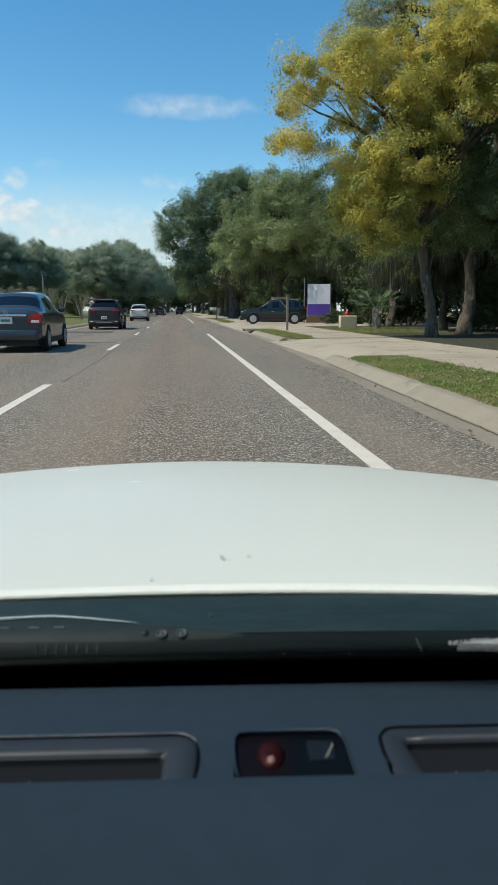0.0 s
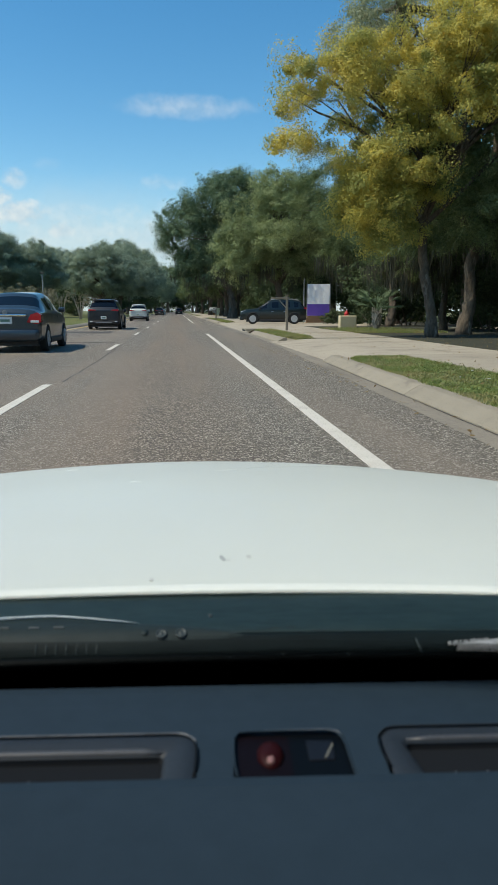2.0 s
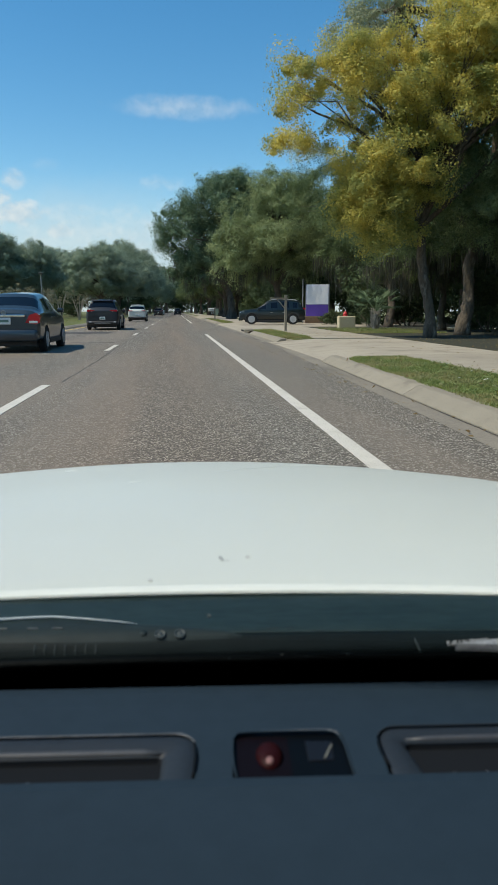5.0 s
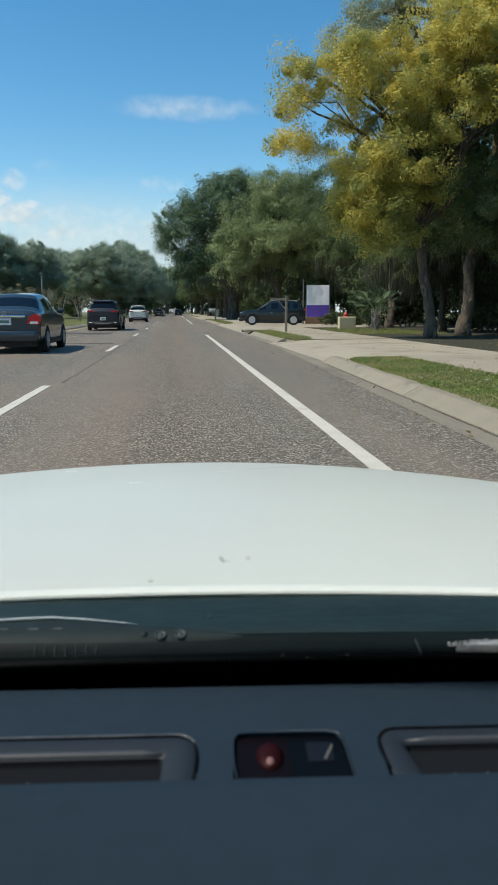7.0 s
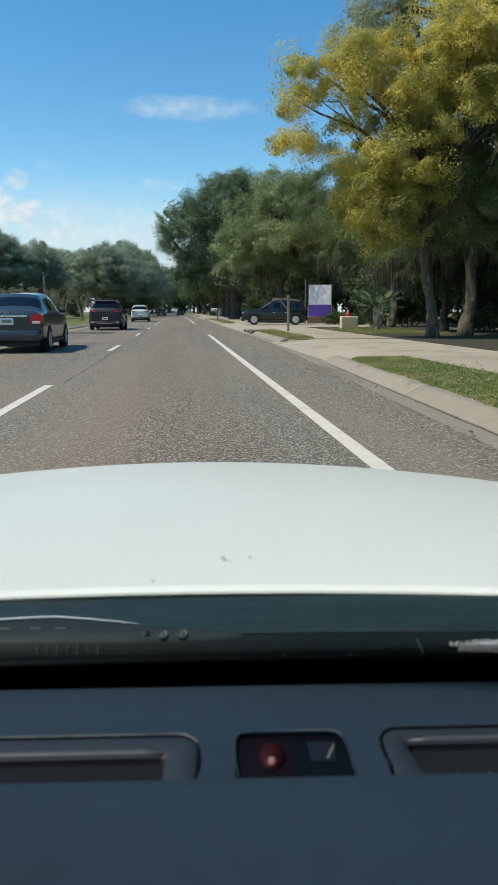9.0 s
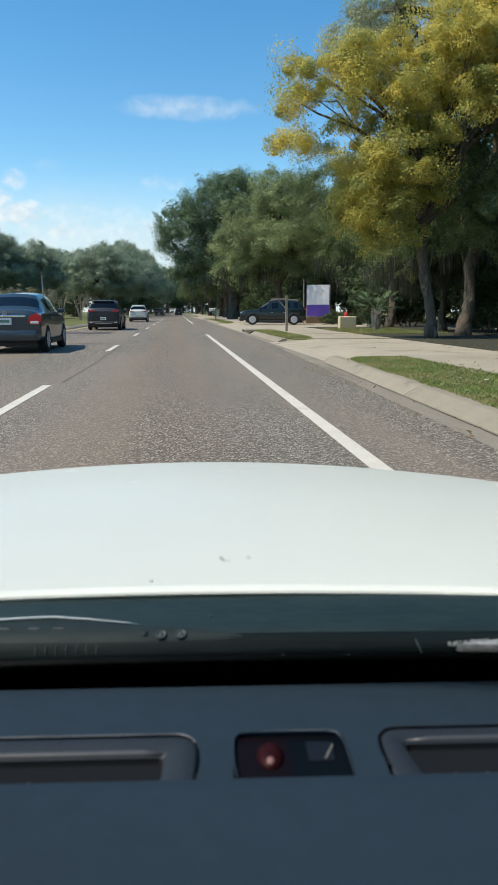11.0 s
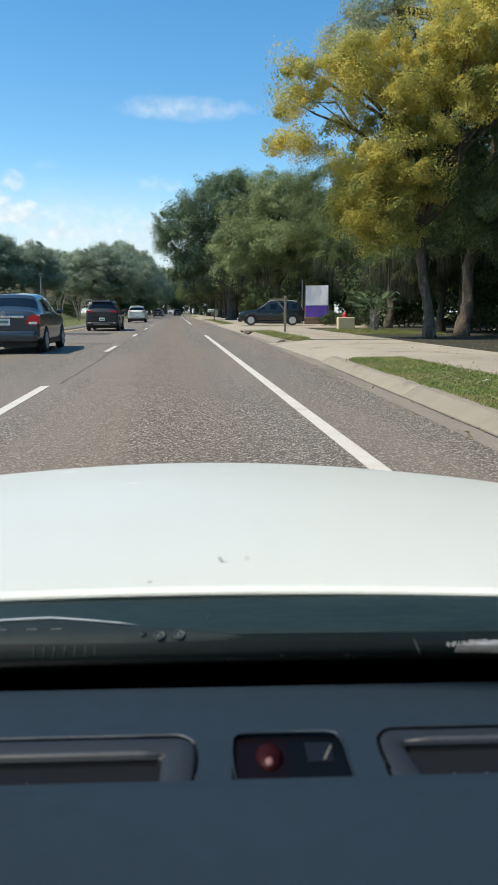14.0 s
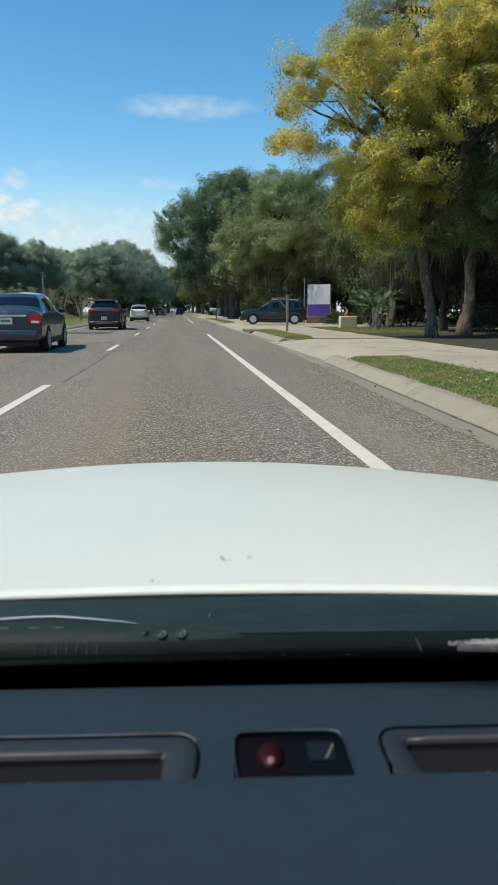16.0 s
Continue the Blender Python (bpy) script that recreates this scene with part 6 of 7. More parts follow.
# cowl under the windscreen: a smooth upper panel, a black grille panel below it, the wiper and its pivot cover
def lofted(profile, bend, u0=-0.78, u1=0.78, steps=40):
    """A panel drawn across the car from a side profile, bowed like the hood's rear edge."""
    bm = bmesh.new()
    rows = []
    for k in range(steps + 1):
        u = u0 + (u1 - u0) * k / steps
        rows.append([bm.verts.new((u, y - bend * (u / 0.32) ** 2, z)) for y, z in profile])
    for p, q in zip(rows, rows[1:]):
        for i in range(len(profile)):
            j = (i + 1) % len(profile)
            bm.faces.new((p[i], p[j], q[j], q[i]))
    bm.faces.new(rows[0][::-1])
    bm.faces.new(rows[-1])
    bmesh.ops.recalc_face_normals(bm, faces=bm.faces)
    return bm


cowl = part("cowl", lofted([(0.7420, 0.680), (0.7400, 0.6890), (0.743, 0.6902), (0.752, 0.6922), (0.765, 0.6938), (0.79, 0.6975), (0.806, 0.7005), (0.87, 0.6995), (0.87, 0.680)], 0.006), COWL, CAR, "dark teal plastic cowl below the windscreen", smooth=True)
# lip and grille step darker to paint the shade towards the glass
part("cowl_lip", lofted([(0.7225, 0.664), (0.7235, 0.6735), (0.7265, 0.6790), (0.7310, 0.6838), (0.7365, 0.6875), (0.7399, 0.6888), (0.7399, 0.664)], 0.006), COWL_SHADED, cowl, "rolled lip of the cowl, coloured darker for shade", smooth=True)
grille = part("cowl_grille", lofted([(0.722, 0.630), (0.7125, 0.6645), (0.7105, 0.6690), (0.7125, 0.6722), (0.718, 0.6740), (0.7240, 0.6730), (0.7240, 0.630)], 0.006), GRILLE_SHADED, cowl, "ribbed grille panel of the cowl, coloured black for shade", smooth=True)
COWL_LINE = ((0.7225, 0.664), (0.7235, 0.6735), (0.7265, 0.6790), (0.7310, 0.6838), (0.7365, 0.6875), (0.743, 0.6902), (0.752, 0.6922), (0.765, 0.6938), (0.79, 0.6975))


def cowl_z(u, y):
    """The cowl's height at a place, its bow taken out."""
    return float(np.interp(y + 0.006 * (u / 0.32) ** 2, [p[0] for p in COWL_LINE], [p[1] for p in COWL_LINE]))


# two rows of small pale bars paint the grille's reflection
for k in range(7):
    u = -0.2105 + 0.0112 * k
    line = [(u, y, cowl_z(u, y) + 0.0003) for y in (0.7215, 0.7245, 0.7290)]
    part("reflected_tick", tube(bmesh.new(), line, [0.0007, 0.0012, 0.0007], 6), MARK_GREY, grille)
for u in (-0.2520, -0.2180, -0.1900):
    part("reflected_dash", boxed(u - 0.006, u + 0.006, 0.7475, 0.7495, cowl_z(u, 0.7485) - 0.001, cowl_z(u, 0.7485) + 0.0034, 0.0004, 1), DROP_TICK, cowl)
part("seam", tube(bmesh.new(), [(0.2165, 0.729, 0.6838), (0.2185, 0.718, 0.6785), (0.2195, 0.7085, 0.6735)], [0.0010, 0.0014, 0.0010], 6), MARK_GREY, grille)
for u, v, r in ((0.0565, 0.7456, 0.008), (0.108, 0.7409, 0.009), (0.075, 0.7462, 0.004), (0.141, 0.7400, 0.004), (0.025, 0.7440, 0.003)):
    part("scuff", boxed(u - r, u + r, v - 0.0006, v + 0.0006, cowl_z(u, v) - 0.001, cowl_z(u, v) + 0.0006, 0.0003, 1), MARK_GREY, cowl, "pale scuff on the plastic")
# near-black block stands in for the deep shade between cowl and dashboard
part("well_filler", lofted([(0.6115, 0.56), (0.6115, 0.654), (0.619, 0.664), (0.655, 0.664), (0.690, 0.667), (0.7085, 0.6705), (0.7095, 0.664), (0.7085, 0.56)], 0.006), WELL, CAR, "black filler below the glass in place of a shaded well", smooth=True)
# arm is thin, tapered and pale, so its colour carries the highlight
wiper = part("wiper", tube(bmesh.new(), [(-0.62, 0.742, 0.692), (-0.42, 0.757, 0.697), (-0.2616, 0.7681, 0.697), (-0.225, 0.7722, 0.697), (-0.201, 0.7735, 0.697), (-0.16, 0.7672, 0.6965), (-0.118, 0.7595, 0.6955), (-0.10, 0.7570, 0.694)], [0.0018, 0.0018, 0.0017, 0.0016, 0.0014, 0.0011, 0.0008, 0.0004], 8), WIPER_GREY, CAR, "wiper arm lying on the cowl, highlight put into its pale grey", smooth=True)
bm = bmesh.new()
rows = []
for k in range(41):
    u = -0.34 + 0.36 * k / 40
    far = float(np.interp(u, (-0.34, -0.2616, -0.201, -0.118, -0.06, 0.0, 0.02), (0.760, 0.7655, 0.7705, 0.7600, 0.7540, 0.7440, 0.7350)))
    near = float(np.interp(u, (-0.34, -0.20, -0.10, 0.0, 0.02), (0.7290, 0.7300, 0.7310, 0.7330, 0.7348)))
    rows.append([bm.verts.new((u, near + (far - near) * q, cowl_z(u, near + (far - near) * q) + 0.0022 * math.sin(math.pi * q) ** 0.6 - 0.0002)) for q in [m / 8 for m in range(9)]])
for p, q in zip(rows, rows[1:]):
    for m in range(8):
        bm.faces.new((p[m], p[m + 1], q[m + 1], q[m]))
bmesh.ops.recalc_face_normals(bm, faces=bm.faces)
pivot = part("pivot_cover", bm, COWL_COVER, wiper, "dull grey-green cover over the wiper pivot", smooth=True)
for u, v, r in ((-0.0723, 0.7374, 0.0058), (-0.0501, 0.7380, 0.0060)):
    part("wiper_bolt", lathe(bmesh.new(), [(r + 0.0008, -0.004), (r + 0.0006, 0.0012), (r, 0.0016), (r - 0.0008, 0.0012), (r - 0.0012, 0.0006), (0.0022, 0.0006), (0.0014, 0.0012), (0.0, 0.0012)], 20, pose(u, v, cowl_z(u, v) + 0.0019, 22)), BOLT_GREY, wiper, smooth=True)
part("wiper_stud", lathe(bmesh.new(), [(0.0050, -0.004), (0.0044, 0.0008), (0.0, 0.0012)], 14, pose(-0.0917, 0.7395, cowl_z(-0.0917, 0.7395) + 0.0020, 22)), COWL_COVER, wiper, smooth=True)
rng_tip = random.Random(5)
edge_top = [(0.2600 + 0.0054 * k, 0.7152 + 0.00110 * k + rng_tip.uniform(-0.0004, 0.0004)) for k in range(11)] + [(0.40, 0.736)]
edge_low = [(0.40, 0.704), (0.3009, 0.7125), (0.275, 0.7146), (0.266, 0.7150)]
part("fender_tip", outline_solid(bmesh.new(), edge_low + edge_top, 0.6745, 0.6835), TIP_GREY, CAR, "scratched bright metal corner beside the cowl")
for k in range(60):
    u = rng_tip.uniform(0.250, 0.318)
    w = 0.7160 + 0.20 * (u - 0.2525) + rng_tip.uniform(-0.001, 0.0065) * rng_tip.uniform(0.2, 1)
    r = rng_tip.uniform(0.0005, 0.0011)
    part("fleck", boxed(u - r, u + r, w - r * 0.7, w + r * 0.7, 0.6800, 0.6842, 0.0003, 1), TIP_GREY, cowl)

# dashboard
dash = part("dashboard", (lambda bm: [outline_solid(bm, [(y, z) for y, z in (
    (0.10, 0.35), (0.16, 0.66), (0.20, 0.694), (0.26, 0.712), (0.35, 0.719), (0.440, 0.7185), (0.452, 0.716), (0.458, 0.709),
    (0.4585, 0.690), (0.530, 0.690), (0.530, 0.7095), (0.56, 0.7105), (0.580, 0.7100), (0.592, 0.7080), (0.601, 0.7035), (0.607, 0.6960), (0.610, 0.6840), (0.610, 0.60), (0.59, 0.35))],
    -0.72, 0.72, Matrix(((0, 0, 1, 0), (1, 0, 0, 0), (0, 1, 0, 0), (0, 0, 0, 1))))] and bm)(bmesh.new()), DASH_PLASTIC, CAR, "slate-grey moulded dashboard top")


def deck(x0, x1, hole, parent):
    """A level piece of the dashboard round a rounded opening (x0, x1, y0, y1, radius)."""
    bm = bmesh.new()
    outer = [(x1, 0.5310), (x0, 0.5310), (x0, 0.4583), (x1, 0.4583)]
    steps = 6
    z = 0.7099
    ring_in = [bm.verts.new((x, y, z)) for x, y in rounded(*hole, steps)]
    rim_low = [bm.verts.new((v.co.x, v.co.y, 0.690)) for v in ring_in]
    corner = [bm.verts.new((x, y, z)) for x, y in outer]
    for c in range(4):
        arc = ring_in[c * (steps + 1):(c + 1) * (steps + 1)]
        for p, q in zip(arc, arc[1:]):
            bm.faces.new((corner[c], p, q))
        nxt = ring_in[((c + 1) * (steps + 1)) % len(ring_in)]
        bm.faces.new((corner[c], arc[-1], nxt, corner[(c + 1) % 4]))
    for i in range(len(ring_in)):
        j = (i + 1) % len(ring_in)
        bm.faces.new((ring_in[i], ring_in[j], rim_low[j], rim_low[i]))
    bmesh.ops.recalc_face_normals(bm, faces=bm.faces)
    return part("deck_panel", bm, DASH_PLASTIC, parent)


deck(-0.45, -0.006, (-0.43, -0.0222, 0.440, 0.5165, 0.019), dash)
deck(-0.006, 0.109, (0.0056, 0.0965, 0.440, 0.5160, 0.010), dash)
deck(0.109, 0.54, (0.1228, 0.52, 0.440, 0.5205, 0.018), dash)
part("deck_end", boxed(-0.72, -0.45, 0.4583, 0.531, 0.685, 0.7099), DASH_PLASTIC, dash)
part("deck_end", boxed(0.54, 0.72, 0.4583, 0.531, 0.685, 0.7099), DASH_PLASTIC, dash)


def arch(a, b, low, back, r, z, slant=0.0, n=9):
    """A line up one side of an outlet, along its far edge and down the other; slant draws the foot of the first side in."""
    pts = [(a + slant, low)]
    pts += [(a + r - r * math.cos(k * math.pi / 2 / n), back - r + r * math.sin(k * math.pi / 2 / n)) for k in range(n + 1)]
    pts += [(b - r + r * math.sin(k * math.pi / 2 / n), back - r + r * math.cos(k * math.pi / 2 / n)) for k in range(n + 1)]
    pts += [(b, low)]
    return [(x, y, z) for x, y in pts]


def vent(x0, x1, back, slot0, slot1, slot_back, rim_material, slant=0.0):
    """A long air outlet: a face level with the deck, a soft lip and a dark slot below it."""
    # slot floor and wall are coloured darker for the recess's shade
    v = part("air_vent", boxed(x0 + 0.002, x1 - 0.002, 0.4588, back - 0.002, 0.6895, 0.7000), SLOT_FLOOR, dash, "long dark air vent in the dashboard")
    rings = [arch(x0 + 0.0006, x1 - 0.0006, 0.459, back - 0.0006, 0.0185, 0.7080, slant * 0.4), arch(x0 + 0.0030, x1 - 0.0030, 0.459, back - 0.0030, 0.0165, 0.7096, slant * 0.4),
             arch(x0 + 0.012, x1 - 0.012, 0.459, back - 0.0075, 0.012, 0.7092, slant * 0.7), arch(slot0 - 0.006, slot1 + 0.006, 0.459, slot_back + 0.0045, 0.007, 0.7086, slant),
             arch(slot0 - 0.003, slot1 + 0.003, 0.459, slot_back + 0.0018, 0.005, 0.7072, slant), arch(slot0 - 0.001, slot1 + 0.001, 0.459, slot_back + 0.0004, 0.004, 0.7050, slant)]
    bm = bmesh.new()
    loops = [[bm.verts.new(p) for p in ring_] for ring_ in rings]
    for p, q in zip(loops, loops[1:]):
        for i in range(len(p) - 1):
            bm.faces.new((p[i], q[i], q[i + 1], p[i + 1]))
    bmesh.ops.recalc_face_normals(bm, faces=bm.faces)
    part("face", bm, VENT_SILL, v, smooth=True)
    bm = bmesh.new()
    high, low = [[bm.verts.new(p) for p in arch(slot0 - d, slot1 + d, 0.459, slot_back + d, 0.004, z, slant)] for d, z in ((0.0009, 0.7049), (0.0, 0.6998))]
    for i in range(len(high) - 1):
        bm.faces.new((high[i], low[i], low[i + 1], high[i + 1]))
    bmesh.ops.recalc_face_normals(bm, faces=bm.faces)
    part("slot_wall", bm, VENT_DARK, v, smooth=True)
    top = [p for p in arch(x0 + 0.0004, x1 - 0.0004, 0.459, back, 0.019, 0.7103) if p[1] > back - 0.014]
    # paler rim and lip put the edge highlights into the colour
    part("rim", tube(bmesh.new(), top, [0.0002] + [0.0008] * (len(top) - 2) + [0.0002], 8), rim_material, v, smooth=True)
    part("lip", tube(bmesh.new(), [(slot0, slot_back + 0.0030, 0.7072), (slot0 + 0.02, slot_back + 0.0044, 0.7068), (slot1 - 0.015, slot_back + 0.0044, 0.7066), (slot1 + 0.001, slot_back + 0.0020, 0.7070)], [0.0008, 0.0026, 0.0030, 0.0010], 10), VENT_LIP, v, smooth=True)
    for k in range(3):
        xk = (slot1 - 0.0225 - 0.0245 * (k + 3)) if slot0 < 0 else slot0 + 0.026 + 0.0245 * k
        part("fin_tip", boxed(xk, xk + 0.0016, 0.4592, 0.4625, 0.690, 0.7095, 0.0005, 1), VENT_RIM, v)
    return v


left_vent = vent(-0.43, -0.0222, 0.5165, -0.40, -0.0500, 0.4925, VENT_RIM)
part("gap", tube(bmesh.new(), [(-0.0250, 0.5050, 0.7102), (-0.0228, 0.4960, 0.7104), (-0.0221, 0.4830, 0.7104), (-0.0228, 0.4700, 0.7104), (-0.0242, 0.4620, 0.7102)], [0.0004, 0.0011, 0.0016, 0.0015, 0.0008], 8), SENSOR_BLACK, left_vent, smooth=True)
right_vent = vent(0.1228, 0.52, 0.5205, 0.1460, 0.49, 0.5025, VENT_SILL, 0.008)
part("gap", tube(bmesh.new(), [(0.1310, 0.5155, 0.7102), (0.1250, 0.5080, 0.7104), (0.1230, 0.4960, 0.7104), (0.1232, 0.4830, 0.7104), (0.1252, 0.4690, 0.7102)], [0.0004, 0.0010, 0.0014, 0.0014, 0.0008], 8), SENSOR_BLACK, right_vent, smooth=True)

# sensor pod between the vents
pod = part("sensor_pod", outline_solid(bmesh.new(), rounded(0.0056, 0.0965, 0.4588, 0.5160, 0.009), 0.689, 0.7070, bevel=0.0015), SENSOR_BLACK, dash, "glossy black sensor pod with a red lens")
part("red_window", outline_solid(bmesh.new(), rounded(0.0095, 0.0508, 0.4592, 0.5135, 0.006), 0.7065, 0.7073), SENSOR_MAROON, pod, "maroon-black window round the red lens")
rimpts = [(0.0086, 0.461, 0.7098), (0.0066, 0.475, 0.7102), (0.0058, 0.492, 0.7104), (0.0064, 0.508, 0.7104), (0.0105, 0.5142, 0.7106), (0.0188, 0.5160, 0.7108), (0.050, 0.5163, 0.7108), (0.0825, 0.5160, 0.7108), (0.0905, 0.5138, 0.7106), (0.0942, 0.5060, 0.7104), (0.0958, 0.4980, 0.7100), (0.0968, 0.462, 0.7095)]
part("rim", tube(bmesh.new(), rimpts, [0.0009] * 12, 8), DASH_PLASTIC, pod, smooth=True)
# pale thread that paints the light line on the pod's far rim
part("rim_glint", tube(bmesh.new(), [(0.030, 0.5166, 0.7114), (0.0825, 0.5163, 0.7114), (0.0908, 0.5140, 0.7112), (0.0944, 0.5060, 0.7110)], [0.0002, 0.0005, 0.0006, 0.0002], 6), VENT_RIM, pod, "bright highlight painted along the edge", smooth=True)
dome = bmesh.new()
bmesh.ops.create_uvsphere(dome, u_segments=28, v_segments=16, radius=1.0, matrix=Matrix.LocRotScale((0.0350, 0.4890, 0.7065), None, (0.0108, 0.0165, 0.0070)))
lens = part("red_lens", dome, SENSOR_RED, pod, "dark red domed lens", smooth=True)
# small pale blob paints the dome's highlight
core = bmesh.new()
bmesh.ops.create_uvsphere(core, u_segments=16, v_segments=10, radius=1.0, matrix=Matrix.LocRotScale((0.0345, 0.4805, 0.7105), None, (0.0036, 0.0060, 0.0022)))
part("reflector", core, LENS_HIGHLIGHT, lens, "small pale pink painted highlight on the lens", smooth=True)
part("grey_lens", outline_solid(bmesh.new(), [(0.0648, 0.4814), (0.0848, 0.4820), (0.0868, 0.5060), (0.0645, 0.5070)], 0.7060, 0.7078, bevel=0.0006), SENSOR_GREY, pod, "small grey lens")

# windscreen, pillars, roof and sides close the car
bm = bmesh.new()
low = [bm.verts.new((u, 0.69 - 0.06 * (u / 0.7) ** 2, 0.652)) for u in [-0.72 + 0.144 * k for k in range(11)]]
high = [bm.verts.new((u * 0.82, 0.02 - 0.05 * (u / 0.7) ** 2, 1.27)) for u in [-0.72 + 0.144 * k for k in range(11)]]
for i in range(10):
    bm.faces.new((low[i], low[i + 1], high[i + 1], high[i]))
screen = part("windscreen", bm, GLASS, CAR, "clear raked windscreen", smooth=True)
screen.visible_shadow = False


def on_screen(u, k):
    """The place just inside the glass where the sight line of slope k crosses it."""
    foot = 0.69 - 0.06 * (u / 0.7) ** 2
    y = (0.652 + 0.9224 * foot - 1.05) / (0.9224 - k)
    return u, y - 0.0010, 1.05 - k * y - 0.0011


# black printed band along the foot of the glass, its upper edge dissolving into dots
bm = bmesh.new()
rows = []
for i in range(53):
    u = -0.65 + 0.025 * i
    solid = float(np.interp(u, (-0.30, 0.0, 0.25), (0.5463, 0.5415, 0.5387)))
    rows.append([bm.verts.new(on_screen(u, k)) for k in (0.573, solid)])
for p, q in zip(rows, rows[1:]):
    bm.faces.new((p[0], q[0], q[1], p[1]))
band = part("printed_band", bm, WELL, screen, "black printed band at the foot of the glass")
verts, faces = [], []
for i in range(300):
    for j in range(16):
        u = -0.48 + 0.0032 * (i + 0.5 * (j % 2))
        solid, clear = (float(np.interp(u, (-0.30, 0.0, 0.25), v)) for v in ((0.5463, 0.5415, 0.5387), (0.5340, 0.5140, 0.5040)))
        q = (j + 0.5) / 16
        mid, step = Vector(on_screen(u, solid + (clear - solid) * q)), Vector(on_screen(u, solid + (clear - solid) * (q + 0.03125))) - Vector(on_screen(u, solid + (clear - solid) * (q - 0.03125)))
        size = 1.35 * (1 - q) ** 0.45
        n = len(verts)
        verts += [mid + Vector((0.0016 * size * math.cos(a), 0, 0)) + step * (0.5 * size * math.sin(a)) for a in [math.tau * m / 6 for m in range(6)]]
        faces.append(tuple(range(n, n + 6)))
dots = bpy.data.meshes.new("printed_dots")
dots.from_pydata(verts, [], faces)
dots.materials.append(WELL)
dot_ob = tagged(new("printed_dots", dots), "fine black dots fading out above the band", kind="stuff")
dot_ob.parent = screen
part("roof", boxed(-0.62, 0.62, -2.02, 0.03, 1.27, 1.33, 0.04, 3), WHITE_PAINT, CAR, smooth=True)


def flank(s, y0, y1, top_of, name, label=""):
    """A curved side panel of the car from the sill up to the line top_of(y)."""
    bm = bmesh.new()
    rows = []
    for k in range(11):
        y = y0 + (y1 - y0) * k / 10
        z = top_of(y)
        rows.append([bm.verts.new((s * x, y, h)) for x, h in ((0.79, z), (0.825, z - 0.03), (0.85, 0.52), (0.845, 0.40), (0.82, 0.22), (0.76, 0.22), (0.76, z - 0.01))])
    for p, q in zip(rows, rows[1:]):
        for i in range(7):
            bm.faces.new((p[i], p[(i + 1) % 7], q[(i + 1) % 7], q[i]))
    bm.faces.new(rows[0])
    bm.faces.new(rows[-1][::-1])
    bmesh.ops.recalc_face_normals(bm, faces=bm.faces)
    return part(name, bm, WHITE_PAINT, CAR, label, smooth=True)


def pane(corners, name):
    bm = bmesh.new()
    bm.faces.new([bm.verts.new(p) for p in corners])
    bmesh.ops.solidify(bm, geom=bm.faces[:], thickness=0.004)
    ob = part(name, bm, GLASS, CAR)
    ob.visible_shadow = False
    return ob


for s in (-1, 1):
    part("pillar", tube(bmesh.new(), [(s * 0.74, 0.64, 0.65), (s * 0.68, 0.34, 0.97), (s * 0.60, -0.02, 1.29)], [0.04, 0.035, 0.035], 8), WHITE_PAINT, CAR, smooth=True)
    flank(s, 0.72, 2.12, lambda y: hood_height(0.79, max(0.0, min(1.45, y - 0.75))) - 0.012, "fender")
    front_door = flank(s, -0.42, 0.715, lambda y: 0.82 - 0.10 * max(0.0, y - 0.25) / 0.465, "front_door", "white front door")
    rear_door = flank(s, -1.42, -0.426, lambda y: 0.83, "rear_door", "white rear door")
    flank(s, -2.2, -1.426, lambda y: 0.84, "rear_fender")
    for y, door in ((-0.28, front_door), (-1.27, rear_door)):
        part("door_handle", boxed(s * 0.842 - 0.014, s * 0.842 + 0.014, y - 0.07, y + 0.07, 0.70, 0.725, 0.006), CHROME, door)
    part("wing_mirror", boxed(s * 0.90 - 0.08, s * 0.90 + 0.08, 0.30, 0.40, 0.80, 0.91, 0.03, 3), WHITE_PAINT, CAR, smooth=True)
    part("centre_pillar", tube(bmesh.new(), [(s * 0.785, -0.42, 0.80), (s * 0.61, -0.45, 1.29)], [0.035, 0.03], 8), WHITE_PAINT, CAR, smooth=True)
    part("rear_pillar", tube(bmesh.new(), [(s * 0.74, -2.08, 0.80), (s * 0.60, -1.9, 1.29)], [0.09, 0.07], 8), WHITE_PAINT, CAR, smooth=True)
    pane(((s * 0.785, -0.40, 0.82), (s * 0.775, 0.50, 0.78), (s * 0.62, 0.02, 1.27), (s * 0.62, -0.42, 1.27)), "side_window")
    pane(((s * 0.785, -2.0, 0.83), (s * 0.785, -0.44, 0.82), (s * 0.62, -0.46, 1.27), (s * 0.62, -1.86, 1.27)), "side_window")
    part("headlamp", boxed(s * 0.62 - 0.14, s * 0.62 + 0.14, 2.06, 2.24, 0.31, 0.40, 0.035, 3), LAMP_CLEAR, CAR, smooth=True)
    part("tail_lamp", boxed(s * 0.74 - 0.07, s * 0.74 + 0.07, -2.29, -2.16, 0.62, 0.84, 0.025, 2), LAMP_RED, CAR, smooth=True)
    for y in (1.55, -1.35):
        wheel(s * 0.765, y, 0.31, CAR)
        arch = [(s * 0.846, y + math.cos(a) * 0.36, 0.31 + math.sin(a) * 0.36) for a in [math.pi * k / 12 for k in range(13)]]
        part("wheel_arch", tube(bmesh.new(), arch, [0.03] * 13, 6), TRIM_PLASTIC, CAR)
pane(((-0.70, -2.20, 0.84), (0.70, -2.20, 0.84), (0.58, -2.0, 1.27), (-0.58, -2.0, 1.27)), "rear_window")
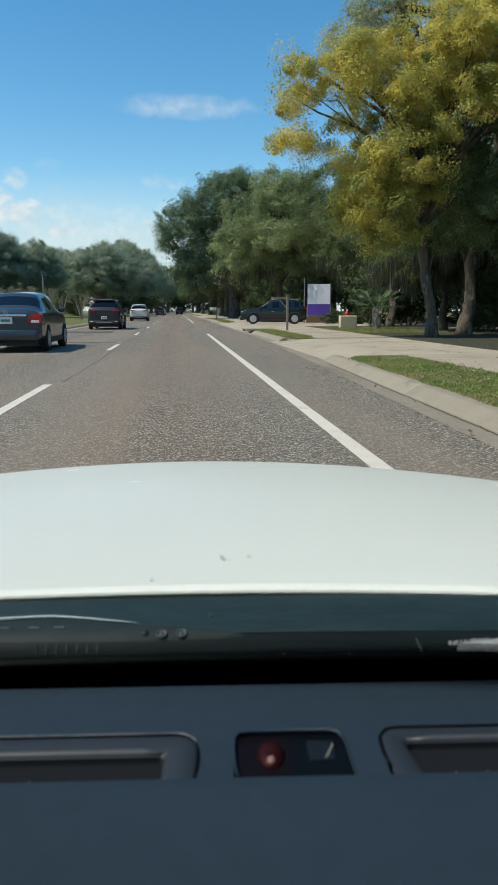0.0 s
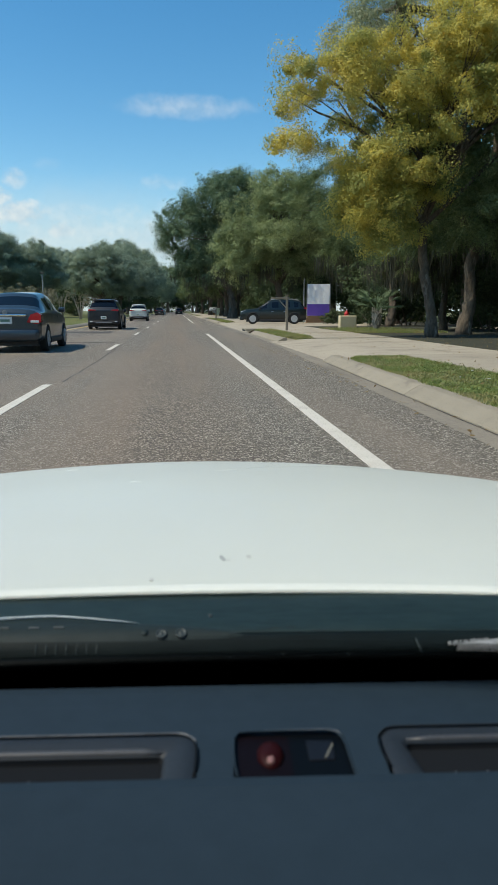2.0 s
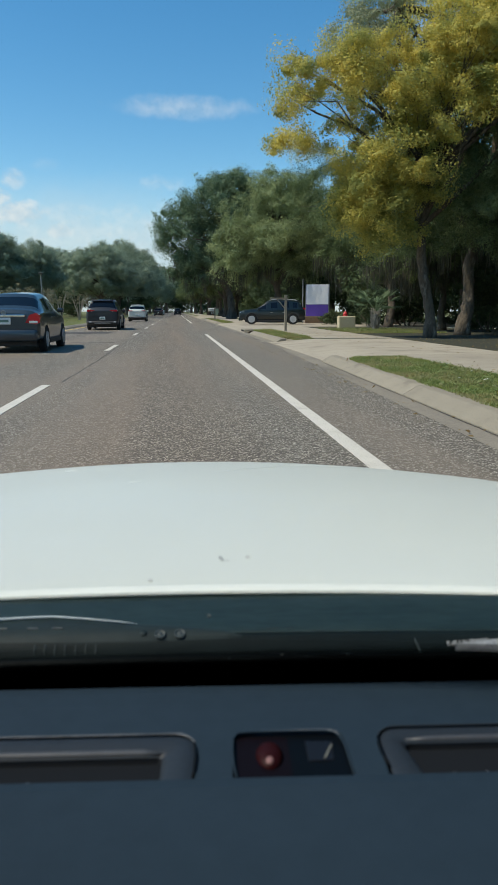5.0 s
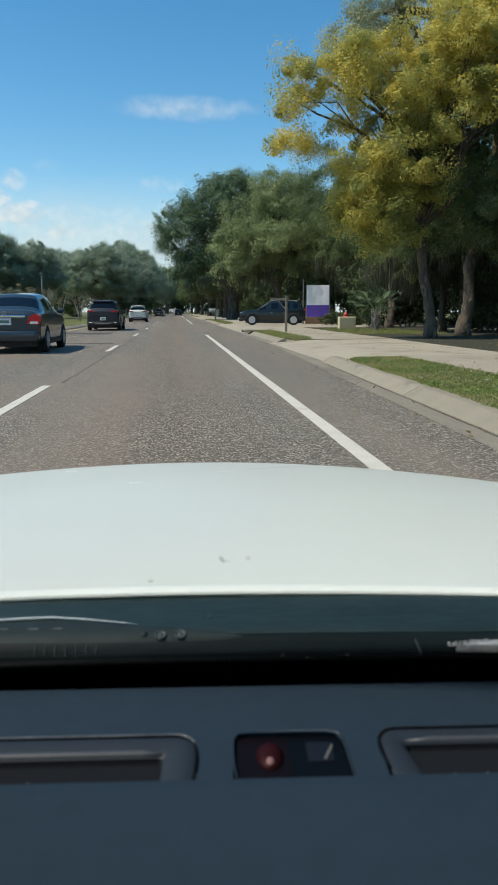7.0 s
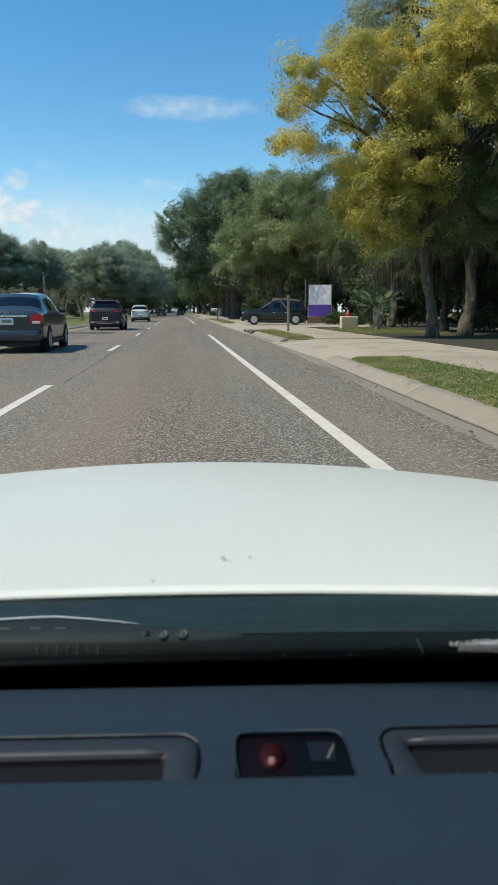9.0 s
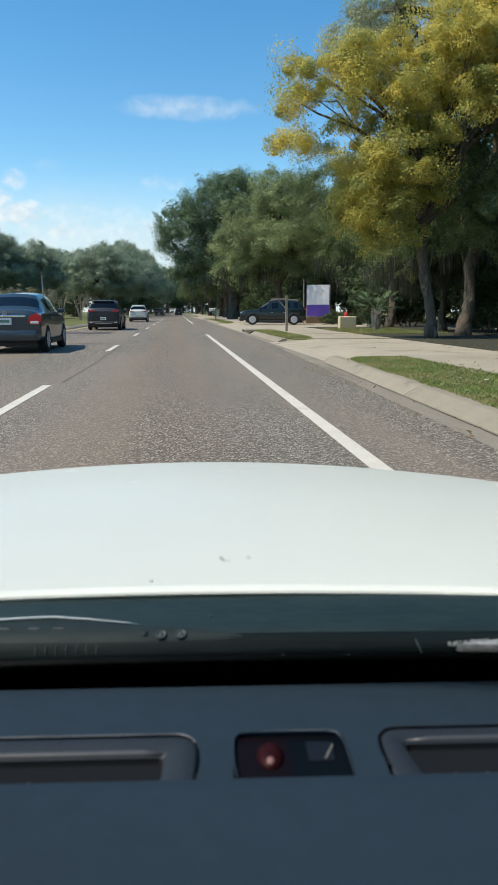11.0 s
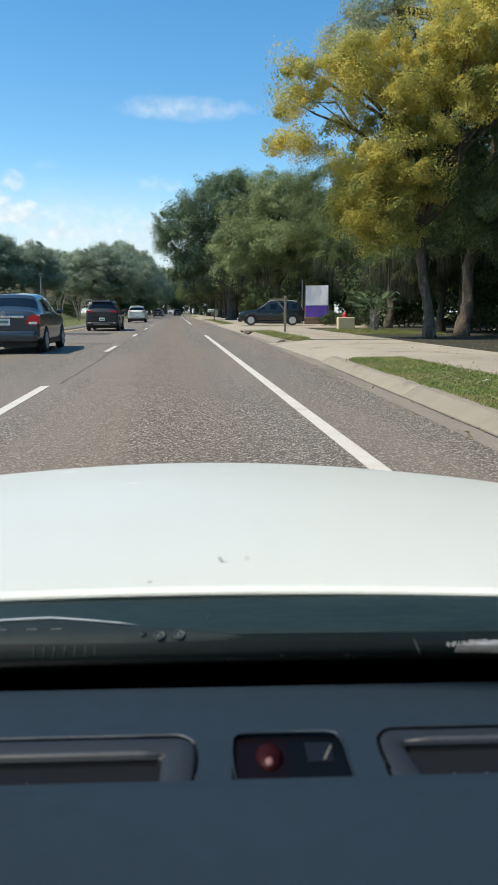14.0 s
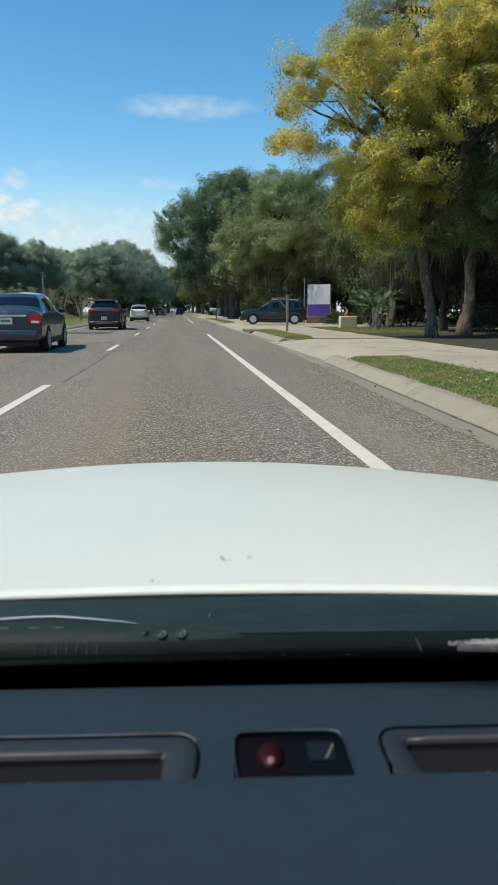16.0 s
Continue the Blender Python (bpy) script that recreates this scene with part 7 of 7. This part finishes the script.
part("front_bumper", boxed(-0.80, 0.80, 2.00, 2.28, 0.17, 0.33, 0.06, 4), WHITE_PAINT, CAR, smooth=True)
part("grille", boxed(-0.46, 0.46, 2.10, 2.25, 0.32, 0.41, 0.02), TRIM_PLASTIC, CAR)
part("tailgate", boxed(-0.76, 0.76, -2.26, -2.16, 0.46, 0.845, 0.04, 3), WHITE_PAINT, CAR, smooth=True)
part("rear_bumper", boxed(-0.82, 0.82, -2.34, -2.14, 0.22, 0.47, 0.06, 3), WHITE_PAINT, CAR, smooth=True)
part("floor_pan", boxed(-0.76, 0.76, -2.1, 2.0, 0.2, 0.26), TRIM_PLASTIC, CAR)
part("headliner", boxed(-0.60, 0.60, -1.98, 0.01, 1.255, 1.2685), HEADLINER, CAR)
part("seat", boxed(-0.65, -0.15, -1.0, -0.82, 0.3, 1.0, 0.06, 3), TRIM_PLASTIC, CAR, smooth=True)
part("seat", boxed(0.15, 0.65, -1.0, -0.82, 0.3, 1.0, 0.06, 3), TRIM_PLASTIC, CAR, smooth=True)
# thin pale prism paints the slanted glint on the grey lens
part("lens_glint", outline_solid(bmesh.new(), [(0.0768, 0.4835), (0.0784, 0.4835), (0.0860, 0.5005), (0.0848, 0.5010)], 0.7076, 0.7086), GLINT, pod, "slanted glint on the lens, painted as a pale strip")

# storm inlet in the far kerb
inlet = root("storm_inlet", pose(3.42, 36.2, 0.0, 0, 0, 0), "dark storm drain inlet in the kerb", "drain")
# solid dark box for the opening, its inner shade put into the colour
part("slot", boxed(-0.012, 0.02, -0.75, 0.75, 0.015, 0.10), VENT_DARK, inlet)
part("slab", boxed(-0.01, 0.6, -1.0, 1.0, 0.0, 0.15, 0.02), KERB_STONE, inlet)


def litter(name, x0, x1, y0, y1, z, count, seed, material, label):
    """Dry leaves lying flat."""
    rng = np.random.default_rng(seed)
    p = np.stack([rng.uniform(x0, x1, count), rng.uniform(y0, y1, count), z + rng.uniform(0.004, 0.03, count)], 1)
    a = rng.normal(size=(count, 3)) * np.array([1, 1, 0.25])
    a /= np.linalg.norm(a, axis=1)[:, None]
    b = np.cross(a, np.array([0, 0, 1.0]) + rng.normal(size=(count, 3)) * 0.2)
    s = rng.uniform(0.03, 0.075, count)[:, None]
    verts = np.stack([p - a * s * 0.5, p + b * s * 0.3, p + a * s * 0.5, p - b * s * 0.3], 1).reshape(-1, 3)
    return tagged(new(name, quads_mesh(name, verts, 4, material)), label, "leaf litter", kind="stuff")


DRY = leafage("dry_leaves", (0.22, 0.15, 0.06), (0.32, 0.24, 0.09), (0.16, 0.10, 0.05), 0.8)
litter("leaf_litter", 3.1, 4.7, 5, 13.5, 0.15, 260, 71, DRY, "scattered dry leaves on the verge")
litter("leaf_litter", 7.2, 12.5, 10, 36, 0.135, 1500, 72, DRY, "dry leaves under the trees")
litter("leaf_litter", 2.35, 2.75, 4, 30, 0.0, 220, 73, DRY, "dry leaves in the gutter")
litter("leaf_litter", 4.7, 7.4, 8, 36, 0.145, 260, 74, DRY, "dry leaves on the concrete walk")

# dried drops on the glass
for u, v, z, d in ((-0.0115, 0.5152, 0.8132, 0.0016), (0.0046, 0.6082, 0.7275, 0.0009), (0.0541, 0.5995, 0.7351, 0.0015), (0.0781, 0.6055, 0.7293, 0.0008), (0.1155, 0.5994, 0.7341, 0.0014)):
    drop = bmesh.new()
    bmesh.ops.create_uvsphere(drop, u_segments=8, v_segments=6, radius=1.0, matrix=Matrix.LocRotScale((u, v, z), None, (d * 0.9, 0.0005, d)))
    part("dried_drop", drop, DROP_TICK, screen, "pale dried water drop", smooth=True)
